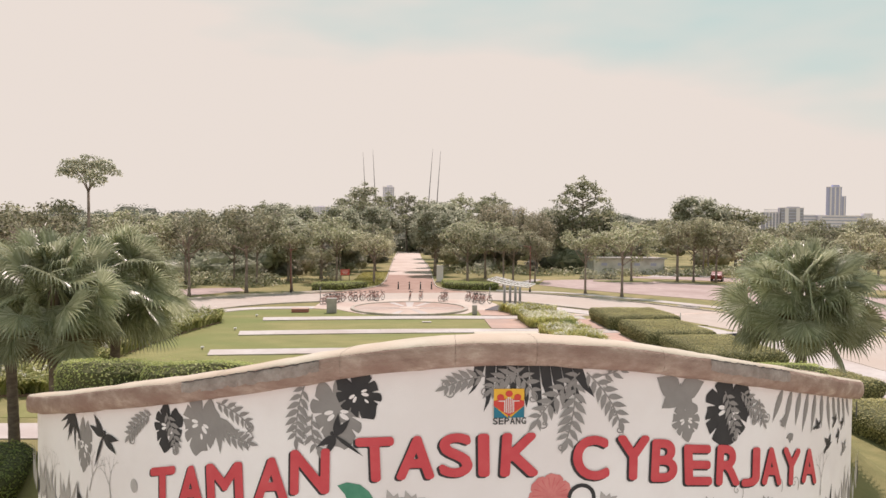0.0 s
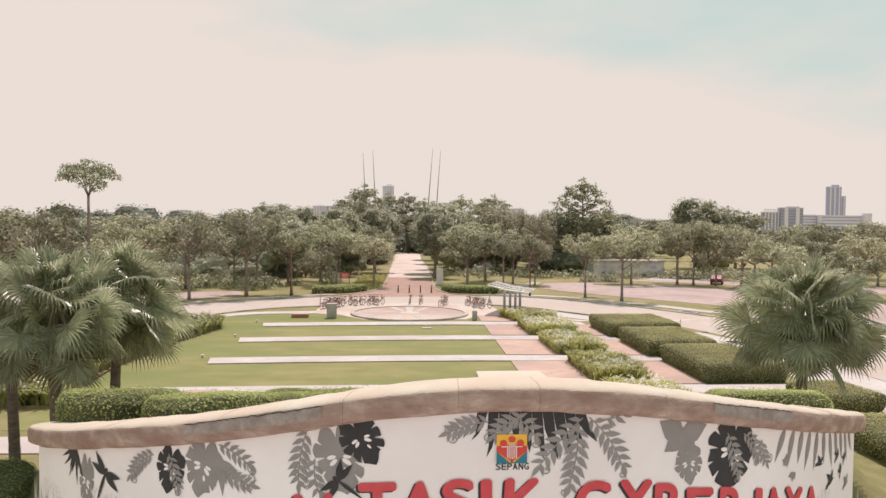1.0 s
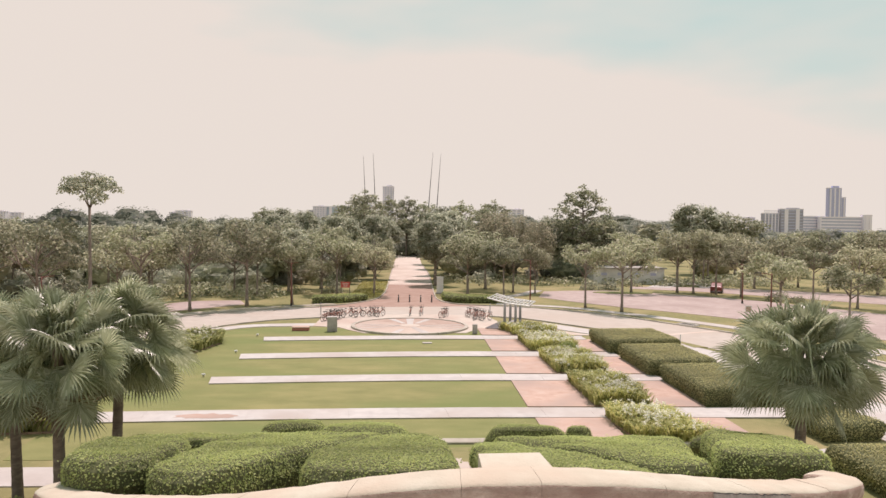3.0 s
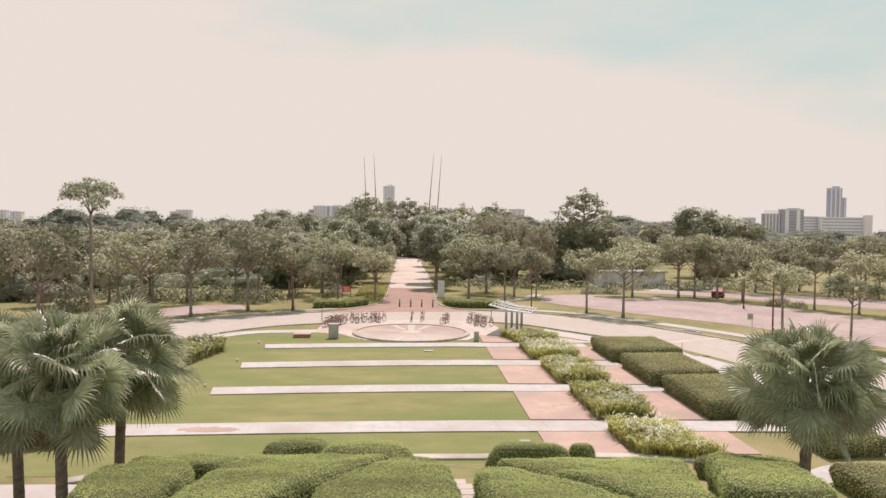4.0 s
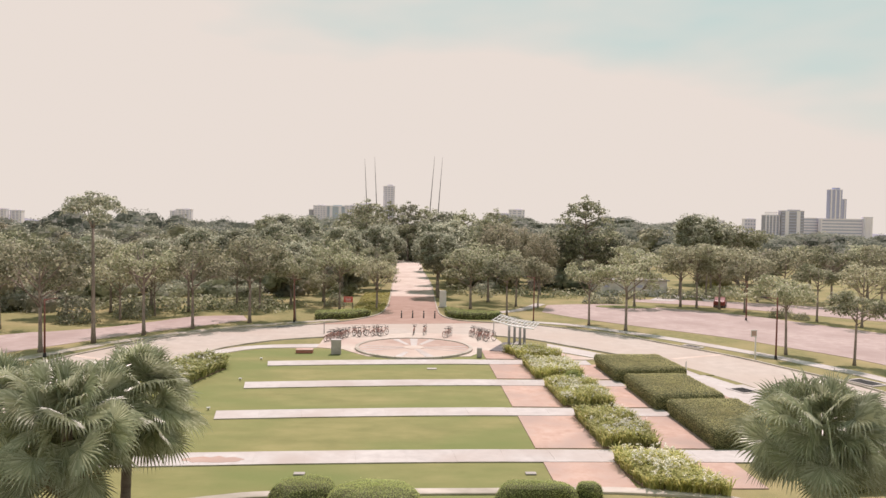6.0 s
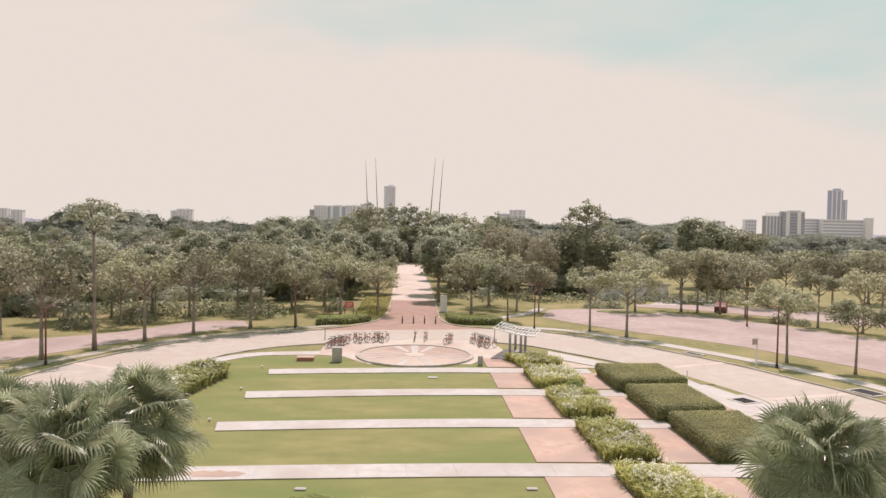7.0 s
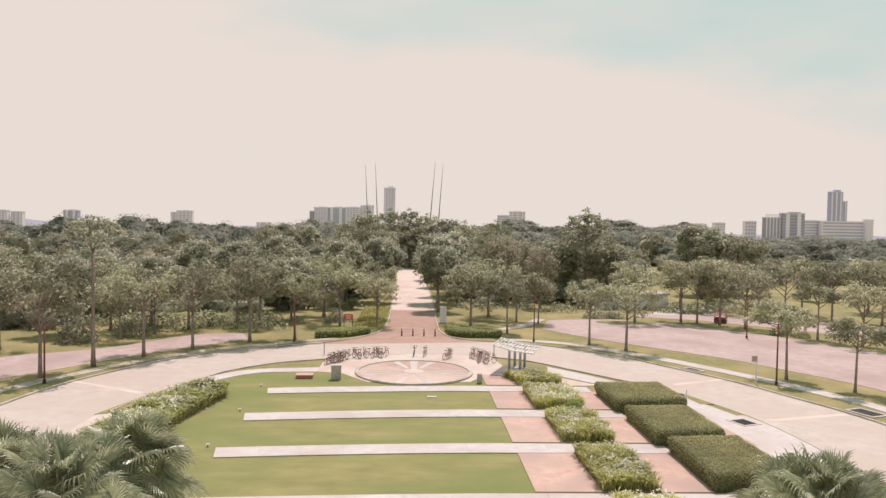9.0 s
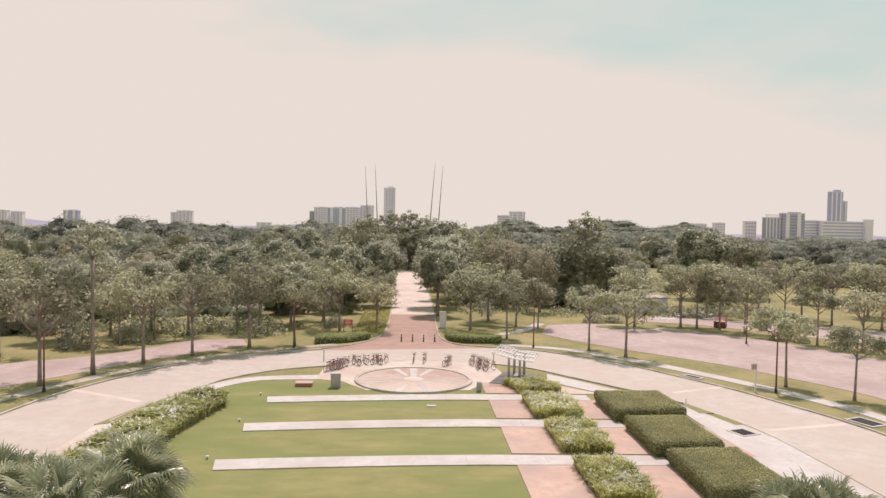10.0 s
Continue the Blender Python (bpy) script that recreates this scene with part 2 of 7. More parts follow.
# The palest stop paints leaf highlights in among the random leaf tones
TREE_LEAF = foliage("tree_leaves", [(0.215, 0.229, 0.129), (0.306, 0.315, 0.176), (0.401, 0.393, 0.239), (0.497, 0.462, 0.333)], 0.74, 0.48, 0.2, gloss=0.3)
TREE_LEAF_DRY = foliage("olive_brown_tree_leaves", [(0.257, 0.259, 0.152), (0.360, 0.352, 0.208), (0.451, 0.422, 0.263), (0.504, 0.479, 0.335)], 0.74, 0.48, 0.2, gloss=0.3)
TREE_LEAF_DARK = foliage("dark_tree_leaves", [(0.257, 0.267, 0.184), (0.351, 0.361, 0.240), (0.465, 0.461, 0.315), (0.605, 0.579, 0.414)], 0.74, 0.5, 0.16)
WOOD_LEAF = foliage("woodland_leaves", [(0.224, 0.229, 0.157), (0.304, 0.302, 0.212), (0.384, 0.367, 0.265), (0.472, 0.424, 0.315)], 0.74, patch=0.06, contrast=1.9)
# Darkened, bluer copy of WOOD_LEAF; far shade and haze sit in its colour
FAR_LEAF = foliage("shade_darkened_far_leaves", [(0.149, 0.165, 0.118), (0.206, 0.220, 0.152), (0.270, 0.275, 0.191), (0.355, 0.341, 0.243)], 0.55, patch=0.03, contrast=1.5)
WOOD_PALE = foliage("pale_woodland_leaves", [(0.265, 0.258, 0.155), (0.350, 0.323, 0.200), (0.435, 0.389, 0.255), (0.530, 0.455, 0.322)], 0.70, patch=0.06, contrast=1.5)
# Darker solid for crown centres, their self-shadow put into the colour
WOOD_CORE = surface("crown_inner_shade", [(0.165, 0.168, 0.108), (0.215, 0.213, 0.138)], 0.25, 0.95, 0.5, 2)
PALM_LEAF = foliage("palm_leaves", [(0.262, 0.278, 0.157), (0.343, 0.357, 0.204), (0.440, 0.450, 0.266), (0.601, 0.602, 0.405)], 0.54, 0.33, 0.08, gloss=0.75)
PALM_DRY = foliage("dry_palm_leaves", [(0.20, 0.15, 0.08), (0.30, 0.23, 0.13)], 0.2, 0.6)
LILY_LEAF = foliage("lily_leaves", [(0.27, 0.285, 0.080), (0.37, 0.37, 0.115), (0.49, 0.46, 0.165), (0.60, 0.545, 0.23)], 0.45)
BROAD_LEAF = foliage("broad_lily_leaves", [(0.25, 0.265, 0.090), (0.34, 0.35, 0.125), (0.44, 0.43, 0.165), (0.58, 0.54, 0.26)], 0.5)
LILY_FLOWER = foliage("white_flowers", [(0.66, 0.63, 0.46), (0.80, 0.77, 0.62)], 0.3)
YELLOW_LEAF = foliage("yellow_leaves", [(0.32, 0.30, 0.075), (0.42, 0.38, 0.10), (0.48, 0.43, 0.14)], 0.3)


# ---- building helpers ----
def rng_of(seed):
    return np.random.default_rng(seed)


def part(name, bm, material, parent=None, label="", smooth=False):
    """One bmesh as one mesh object, under a thing or a part."""
    me = bpy.data.meshes.new(name)
    bm.to_mesh(me)
    bm.free()
    me.materials.append(material)
    if smooth:
        me.polygons.foreach_set("use_smooth", [True] * len(me.polygons))
    ob = new(name, me)
    if parent:
        ob.parent = parent
    if label:
        ob["label"] = label
    return ob


def thing(name, label, category, group="", kind="", at=(0, 0, 0), turn=0.0):
    ob = new(name)
    ob.empty_display_size = 0.2
    ob.matrix_basis = pose(*at, 0, 0, turn)
    return tagged(ob, label, category, group, kind)


def faces_mesh(name, groups, materials, smooth=()):
    """A mesh from arrays of separate faces: groups of (n, k, 3) corners, one material each."""
    co, starts, mats, at = [], [], [], 0
    for i, g in enumerate(groups):
        g = np.asarray(g, dtype=np.float32)
        if not len(g):
            continue
        n, k = g.shape[:2]
        co.append(g.reshape(-1, 3))
        starts.append(at + np.arange(n) * k)
        mats.append(np.full(n, i))
        at += n * k
    co, starts, mats = np.concatenate(co), np.concatenate(starts), np.concatenate(mats)
    me = bpy.data.meshes.new(name)
    me.vertices.add(len(co))
    me.vertices.foreach_set("co", co.ravel())
    me.loops.add(len(co))
    me.loops.foreach_set("vertex_index", np.arange(len(co), dtype=np.int32))
    me.polygons.add(len(starts))
    me.polygons.foreach_set("loop_start", starts.astype(np.int32))
    for m in materials:
        me.materials.append(m)
    me.polygons.foreach_set("material_index", mats.astype(np.int32))
    me.update(calc_edges=True)
    return me


def leaf_faces(points, normals, size, rng, narrow=0.55, spread=0.6):
    """Kite-shaped leaves at points, facing about their normals."""
    points = np.asarray(points, dtype=float)
    n = len(points)
    nn = np.asarray(normals, dtype=float) + rng.normal(0, spread, (n, 3))
    nn /= np.linalg.norm(nn, axis=1, keepdims=True) + 1e-9
    r = rng.normal(0, 1, (n, 3))
    t = np.cross(nn, r)
    t /= np.linalg.norm(t, axis=1, keepdims=True) + 1e-9
    b = np.cross(nn, t)
    s = (size * rng.uniform(0.6, 1.35, n))[:, None]
    bend = nn * s * 0.12
    return np.stack([points - t * s * 0.5, points + b * s * narrow * 0.5 + bend, points + t * s * 0.5, points - b * s * narrow * 0.5 + bend], 1)


def curve_points(pts, steps=8):
    """A smooth line through plan points."""
    p = [Vector(a) for a in pts]
    res = []
    for i in range(len(p) - 1):
        a, b, c, d = p[max(i - 1, 0)], p[i], p[i + 1], p[min(i + 2, len(p) - 1)]
        for k in range(steps):
            t = k / steps
            res.append(0.5 * ((2 * b) + (c - a) * t + (2 * a - 5 * b + 4 * c - d) * t * t + (3 * b - a - 3 * c + d) * t ** 3))
    return res + [p[-1]]


def even(pts, n):
    """The same line at n points, evenly spaced."""
    p = np.array([tuple(a) for a in pts])
    s = np.r_[0, np.cumsum(np.hypot(*np.diff(p, axis=0).T))]
    u = np.linspace(0, s[-1], n)
    return np.c_[np.interp(u, s, p[:, 0]), np.interp(u, s, p[:, 1])]


def strip(name, one, two, z, depth, material, label, category, parent=None, kind="structure", n=70):
    """A paved strip between two plan lines, with its own thickness."""
    a, b = even(curve_points(one), n), even(curve_points(two), n)
    bm = bmesh.new()
    rows = []
    for p, q in zip(a, b):
        rows.append([bm.verts.new((*p, z - depth)), bm.verts.new((*p, z)), bm.verts.new((*q, z)), bm.verts.new((*q, z - depth))])
    for r, s in zip(rows, rows[1:]):
        for k in range(3):
            bm.faces.new((r[k], r[k + 1], s[k + 1], s[k]))
    for r in (rows[0], rows[-1]):
        bm.faces.new(r)
    bmesh.ops.recalc_face_normals(bm, faces=bm.faces)
    ob = part(name, bm, material, parent)
    return tagged(ob, label, category, "", kind) if not parent else ob


def kerb(name, line, width, high, label, n=90):
    """A kerb along a plan line: a low bevelled bar."""
    c = even(curve_points(line), n)
    d = np.gradient(c, axis=0)
    d /= np.linalg.norm(d, axis=1, keepdims=True)
    side = np.c_[-d[:, 1], d[:, 0]]
    bm = bmesh.new()
    prof = [(-0.5, -0.05), (-0.5, high * 0.8), (-0.4, high), (0.4, high), (0.5, high * 0.8), (0.5, -0.05)]
    rows = [[bm.verts.new((*(p + s * w * width), h)) for w, h in prof] for p, s in zip(c, side)]
    for r, s in zip(rows, rows[1:]):
        for k in range(5):
            bm.faces.new((r[k], r[k + 1], s[k + 1], s[k]))
    bmesh.ops.recalc_face_normals(bm, faces=bm.faces)
    return tagged(part(name, bm, KERB), label, "kerb", "", "structure")


def slab(bm, corners, z0, z1):
    """A flat slab of any outline, added to a bmesh."""
    lo = [bm.verts.new((x, y, z0)) for x, y in corners]
    hi = [bm.verts.new((x, y, z1)) for x, y in corners]
    bm.faces.new(hi)
    bm.faces.new(lo[::-1])
    for i in range(len(corners)):
        j = (i + 1) % len(corners)
        bm.faces.new((lo[i], lo[j], hi[j], hi[i]))


def box(bm, cx, cy, cz, sx, sy, sz, turn=0.0, bevel=0.0):
    """A box by its centre and sizes, with bevelled edges."""
    r = bmesh.ops.create_cube(bm, size=1, matrix=pose(cx, cy, cz, 0, 0, turn) @ Matrix.Diagonal((sx, sy, sz, 1)))
    if bevel:
        edges = {e for v in r["verts"] for e in v.link_edges}
        bmesh.ops.bevel(bm, geom=list(edges), offset=bevel, segments=2, affect="EDGES", profile=0.5)


def tube(bm, pts, radii, sides=8):
    """A tapered tube along points."""
    pts = [Vector(p) for p in pts]
    rings = []
    for i, p in enumerate(pts):
        d = (pts[min(i + 1, len(pts) - 1)] - pts[max(i - 1, 0)]).normalized()
        u = d.orthogonal().normalized() if abs(d.z) < 0.9 else Vector((1, 0, 0))
        u = (u - d * u.dot(d)).normalized()
        v = d.cross(u)
        rings.append([bm.verts.new(p + (u * math.cos(a) + v * math.sin(a)) * radii[i]) for a in [2 * math.pi * k / sides for k in range(sides)]])
    for r, s in zip(rings, rings[1:]):
        for k in range(sides):
            bm.faces.new((r[k], r[(k + 1) % sides], s[(k + 1) % sides], s[k]))
    bm.faces.new(rings[0][::-1])
    bm.faces.new(rings[-1])


def mound_height(x, y):
    """The planted bank behind the sign wall: high at the wall, down to the lawn."""
    s = min(max((28.6 - y) / 19.0, 0.0), 1.0)
    side = min(max((x + 11.8) / 2.4, 0.0), 1.0) * min(max((15.4 - x) / 2.8, 0.0), 1.0)
    side = side * side * (3 - 2 * side)
    wide = min(max((y - 14.5) / 2.5, 0.0), 1.0)
    past = min(max(-6.3 - 1.3 * wide - x, x - 8.4 - 0.8 * wide, 0.0), 1.0)      # beyond the wall's ends the bank starts further back
    back = min(max((y - 17.2) / 4.4, 0.0), 1.0)
    return 4.55 * s * side * (1 - past * (1 - back * back * (3 - 2 * back)))


# ---- ground, roads, paths ----
bm = bmesh.new()
xs = [-2600, -1200, -600, -300, -150, -80, -40, -20, 0, 20, 40, 80, 150, 300, 600, 1200, 2600]
ys = [-400, -100, -30, 0, 30, 60, 90, 130, 200, 300, 450, 700, 1100, 1700, 2600, 4200]
grid = [[bm.verts.new((x, y, 0.0)) for x in xs] for y in ys]
for r, s in zip(grid, grid[1:]):
    for k in range(len(xs) - 1):
        bm.faces.new((r[k], r[k + 1], s[k + 1], s[k]))
tagged(part("ground", bm, GRASS), "grassy park ground with dry patches", "ground", "", "structure")

FAR_KERB = [(-31.5, -30), (-31.5, 20), (-30.8, 42), (-30.0, 51.2), (-29.1, 57.3), (-27.0, 63.3), (-24.0, 69.2), (-19.8, 74.0), (-14.5, 77.6), (-9.5, 79.8), (-4, 81.4), (2, 82.2), (8, 82.2), (11.3, 81.7), (14.5, 80.3), (17.3, 78), (20, 75.8), (22.4, 73), (26.1, 66.7), (29.2, 61.2), (31.3, 55.7), (33, 50.8), (34, 44), (34.8, 20), (34.8, -30)]
NEAR_KERB = [(-22, -30), (-22, 20), (-21.8, 43.4), (-21.7, 49.8), (-20.9, 53.8), (-19.9, 57), (-18.7, 60.5), (-17.2, 63.9), (-15.2, 66.4), (-12.9, 68.4), (-8.7, 70.4), (-4, 72.8), (0, 73.8), (4, 73.6), (8.2, 72.3), (11, 70.9), (13.1, 69.1), (14.9, 66.7), (17, 64.1), (18.9, 61.7), (20.8, 59.6), (22.5, 56.4), (24.5, 51.4), (25.6, 44), (26, 20), (26, -30)]
strip("road", NEAR_KERB, FAR_KERB, 0.02, 0.06, ROAD, "pale pinkish curved park road with concrete pavers", "road", n=140)
strip("entrance_road", [(-11.5, 79.2), (-7.6, 82.6), (-4.9, 87.5), (-3.9, 93), (-3.6, 104), (-3.7, 113)], [(9.5, 82), (5.3, 84.0), (3.5, 88.5), (3.2, 96), (3.25, 104), (3.3, 113)], 0.026, 0.06, AVENUE, "straight pinkish paved avenue beyond the bollards", "road", n=60)
strip("entrance_road", [(-3.7, 113), (-4, 130), (-4.8, 190), (-5.2, 215), (-5.3, 240)], [(3.3, 113), (3.4, 140), (2.6, 180), (2.4, 215), (2.2, 240)], 0.026, 0.06, AVENUE_PALE, "pale cream paved far stretch of the avenue", "road", n=50)
strip("pavement", [(-20.3, -20), (-20.3, 44), (-20.2, 50.3), (-18.9, 55.4), (-17, 60), (-15.2, 62.6), (-13.1, 63.7), (-9.0, 64.1)], [(-21.5, -20), (-21.5, 46), (-21.3, 51), (-20.2, 56), (-18.3, 61.0), (-16.2, 64.0), (-13.3, 65.4), (-9.0, 66)], 0.05, 0.1, CONCRETE, "pale concrete footpath along the lawn edge", "pavement")
strip("pavement", [(12.6, 64.2), (15, 61.4), (17.5, 58.8), (20.9, 57.0), (21.4, 50), (21.5, 44), (21.5, 20), (21.5, -20)], [(13.2, 67.6), (15.6, 64.6), (18.0, 61.4), (21.4, 57.6), (23.8, 50.5), (24.8, 45), (25.5, 20), (25.5, -20)], 0.05, 0.1, CONCRETE, "pale concrete footpath beside the clipped hedges", "pavement")
strip("pavement", [(10.5, 83.9), (18.1, 80.8), (22.9, 75.4), (25.5, 72.2), (29, 66.9), (32.1, 61.7), (34.4, 56.7), (36.2, 51.6), (37, 40), (37, -20)], [(10.8, 85.2), (19, 82), (24, 76.5), (26.5, 73.9), (30.1, 68.4), (33.2, 63.0), (35.6, 58.1), (37.5, 52.6), (38.4, 40), (38.4, -20)], 0.05, 0.1, CONCRETE, "pale concrete footpath on the far road verge", "pavement")
strip("pavement", [(-33, -20), (-33, 45), (-31.4, 56.8), (-29.6, 61.2), (-27.0, 66.4), (-23.4, 71.6), (-18.9, 76.3), (-13.5, 80.0), (-8.8, 82.6)], [(-34.3, -20), (-34.3, 45), (-32.7, 57.4), (-30.8, 62.0), (-28.1, 67.3), (-24.4, 72.6), (-19.7, 77.4), (-14.2, 81.2), (-9.6, 83.8)], 0.05, 0.1, WORN, "worn concrete footpath under the verge trees", "pavement")
strip("parking_lot", [(17.6, 93.8), (21, 88), (25.2, 82.5), (30.1, 77.2), (34.3, 72.2), (37.4, 66.6), (40, 61.7), (41.4, 57), (43, 45), (43, -20)], [(20, 102.5), (25, 104.2), (31, 104.6), (35.5, 101.8), (42.2, 96.6), (46.7, 91.2), (50.1, 85), (53.6, 78.4), (58, 68), (62, 50), (63, -20)], 0.03, 0.06, PINK, "pink paved car park behind the verge", "parking lot")
bm = bmesh.new()
slab(bm, [(31.6 + 4.4 * math.cos(math.tau * k / 24) + 0.9 * math.sin(math.tau * k / 24), 101.2 + 1.7 * math.sin(math.tau * k / 24) - 0.5 * math.cos(math.tau * k / 24)) for k in range(24)], -0.02, 0.09)
tagged(part("parking_island", bm, LAWN), "low grass island in the pink car park", "traffic island", "", "structure")
strip("parking_lot", [(35, 109), (44, 104.6), (50, 99.6), (56, 93.6), (62, 87.6), (80, 76), (110, 64)], [(37, 113), (46, 112.5), (54, 110), (63, 105), (74, 97), (95, 88), (120, 78)], 0.03, 0.06, PINK, "second pink paved parking lane beyond an island", "parking lot")
strip("parking_lot", [(-42, -20), (-40, 45), (-35, 59.5), (-32.6, 63.8), (-29.7, 68.8), (-26.1, 74), (-22.5, 78.5), (-19.6, 82.2)], [(-60, -20), (-52, 50), (-40.7, 69.2), (-36.8, 72.2), (-32.5, 75.8), (-29.5, 80.5), (-26.5, 85), (-21.2, 86.5)], 0.03, 0.06, PINK, "pink paved car park under trees", "parking lot")
strip("garden_path", [(38.6, 111.5), (43.4, 118.6), (48.6, 123.4), (52.4, 122.6), (52.6, 116.8), (51.3, 111.2)], [(42.2, 110.6), (46.0, 115.6), (48.6, 118.2), (49.4, 118.4), (49.2, 115.8), (47.6, 111.0)], 0.05, 0.08, CONCRETE, "curving pale path across the far lawn", "path")
strip("garden_path", [(12, 92), (16, 96), (20, 103.6)], [(10.8, 92.6), (15, 97.4), (18.6, 104.6)], 0.05, 0.08, CONCRETE, "pale path between trees", "path")
kerb("kerb", [(-31.65, -30)] + [(x - 0.12 if x < 0 else x, y + 0.1) for x, y in FAR_KERB[1:9]] + [(-10.6, 79.7)], 0.18, 0.14, "stone kerb on the outer side of the road")
kerb("kerb", [(9.6, 82.25), (11.3, 81.9)] + [(x + 0.12, y + 0.08) for x, y in FAR_KERB[14:]], 0.18, 0.14, "stone kerb on the outer side of the road")
kerb("kerb", [(x + 0.1, y - 0.05) for x, y in NEAR_KERB[3:11]], 0.16, 0.13, "stone kerb on the inner side of the road")
kerb("kerb", [(x - 0.1, y - 0.05) for x, y in NEAR_KERB[14:22]], 0.16, 0.13, "stone kerb on the inner side of the road")
kerb("kerb", [(-11.6, 79.4), (-7.7, 82.7), (-5.0, 87.6), (-4.0, 93), (-3.7, 104), (-4.1, 130), (-4.9, 190)], 0.16, 0.13, "curved stone kerb into the avenue")
kerb("kerb", [(9.6, 82.2), (5.4, 84.1), (3.6, 88.6), (3.3, 96), (3.4, 116), (3.5, 140), (2.5, 180)], 0.16, 0.13, "curved stone kerb into the avenue")

strip("pavement", [(21.2, 49.5), (21.3, 44), (21.3, 20), (21.3, -20)], [(24.6, 50.2), (25.5, 44), (25.9, 20), (25.9, -20)], 0.034, 0.07, CONCRETE, "pale paved margin between footpath and road", "pavement", n=40)

strip("pavement", [(-19.9, 49.0), (-20.1, 44), (-20.2, 20), (-20.2, -20)], [(-22.2, 49.4), (-22.2, 44), (-22.2, 20), (-22.2, -20)], 0.034, 0.07, APRON, "cream paved margin beside the flower bed", "pavement", n=40)
for pts, where in (([(-22.3, 49.0), (-21.2, 49.5), (-19.9, 54.7), (-20.05, 56.7), (-20.9, 54.6)], "flower bed"), ([(22.6, 53.3), (23.75, 53.3), (22.5, 56.9), (22.3, 55.6)], "clipped hedges")):
    bm = bmesh.new()
    slab(bm, pts, -0.02, 0.066)
    tagged(part("grass_patch", bm, GRASS), "worn grass sliver in the paving beside the " + where, "grass", "", "structure")
bm = bmesh.new()
slab(bm, [(20.3, 43.0), (22.0, 43.0), (21.75, 44.7), (21.15, 50.4), (20.3, 50.6)], -0.02, 0.064)
tagged(part("brick_path", bm, SALMON), "salmon brick sliver behind the clipped hedges", "path", "brick path panels", "structure")
for x0, y0, x1, y1 in ((23.1, 60.2, 28.6, 62.6), (25.7, 48.8, 32.8, 50.7), (-29.0, 59.4, -21.6, 55.5)):
    d = Vector((x1 - x0, y1 - y0)).normalized()
    n = Vector((-d.y, d.x)) * 0.28
    bm = bmesh.new()
    slab(bm, [(x0 - n.x, y0 - n.y), (x1 - n.x, y1 - n.y), (x1 + n.x, y1 + n.y), (x0 + n.x, y0 + n.y)], -0.02, 0.025)
    tagged(part("road_band", bm, AVENUE_PALE), "pale paver band across the curved road", "road band", "road bands", "structure")

# lawn with its cross paths
bm = bmesh.new()
slab(bm, [(-15.6, 27.0), (6.26, 27.0), (6.26, 62.5), (-8.6, 63.8), (-13.2, 63.4), (-15.3, 62.2), (-17.0, 59.5), (-17.3, 44), (-16.6, 36)], -0.05, 0.014)
tagged(part("lawn", bm, LAWN), "mown green lawn crossed by pale paths", "lawn", "", "structure")


def path_edge(y, rise, x0, x1, n=24):
    """One edge of a cross path: it swings forward gently towards the brick path."""
    pts = []
    for k in range(n + 1):
        x = x0 + (x1 - x0) * k / n
        pts.append((x, y + rise * (1 - min(max((5.0 - x) / 17.0, 0.0), 1.2) ** 1.5)))
    return pts


for y0, y1, rise, x0, x1 in ((55.45, 57.35, 1.45, -11.7, 14.9), (47.7, 49.6, 1.45, -11.7, 15.4), (40.05, 41.85, 1.15, -11.55, 15.8), (32.2, 34.05, 0.75, -17.3, 21.5)):
    bm = bmesh.new()
    slab(bm, path_edge(y0, rise, x0, x1) + path_edge(y1, rise, x0 - 0.35, x1)[::-1], -0.02, 0.062)
    run = tagged(part("cross_path", bm, WORN), "straight pale concrete path crossing the lawn", "path", "cross paths", "structure")
    n = 2 * int((x1 - x0) / 2.4)
    near, far = path_edge(y0, rise, x0, x1, n), path_edge(y1, rise, x0 - 0.35, x1, n)
    for k in range(0, n, 2):
        g0, g1 = (0.004 if k else 0.0), (0.004 if k < n - 2 else 0.0)
        bm = bmesh.new()
        slab(bm, [(near[k][0] + g0, near[k][1]), near[k + 1], (near[k + 2][0] - g1, near[k + 2][1]), (far[k + 2][0] - g1, far[k + 2][1]), far[k + 1], (far[k][0] + g0, far[k][1])], 0.05, 0.075 + 0.002 * math.sin(k * 1.7))
        part("slab", bm, CONCRETE, run)
for y0, y1 in ((29.6, 33.0), (35.1, 41.3), (43.35, 49.3), (51.5, 57.1), (59.3, 63.4)):
    bm = bmesh.new()
    slab(bm, [(6.28, y0), (9.8, y0), (9.8 if y1 < 60 else 8.9, y1), (6.28, y1)], -0.02, 0.055)
    tagged(part("brick_path", bm, SALMON), "salmon brick path panel beside the lawn", "path", "brick path panels", "structure")
for y0, y1 in ((29.6, 33.0), (35.1, 41.3), (43.35, 49.3), (51.5, 57.1)):
    bm = bmesh.new()
    slab(bm, [(12.9, y0), (15.7, y0), (15.7, y1), (12.9, y1)], -0.02, 0.055)
    tagged(part("brick_path", bm, SALMON), "salmon brick path panel between hedge and flower bed", "path", "brick path panels", "structure")
bm = bmesh.new()
slab(bm, [(12.4, 59.3), (14.9, 59.3), (16.3, 59.6), (14.6, 61.2), (12.2, 63.9), (11.9, 62)], -0.02, 0.05)
tagged(part("paving", bm, APRON), "cream paved corner by the pergola", "paving", "", "structure")

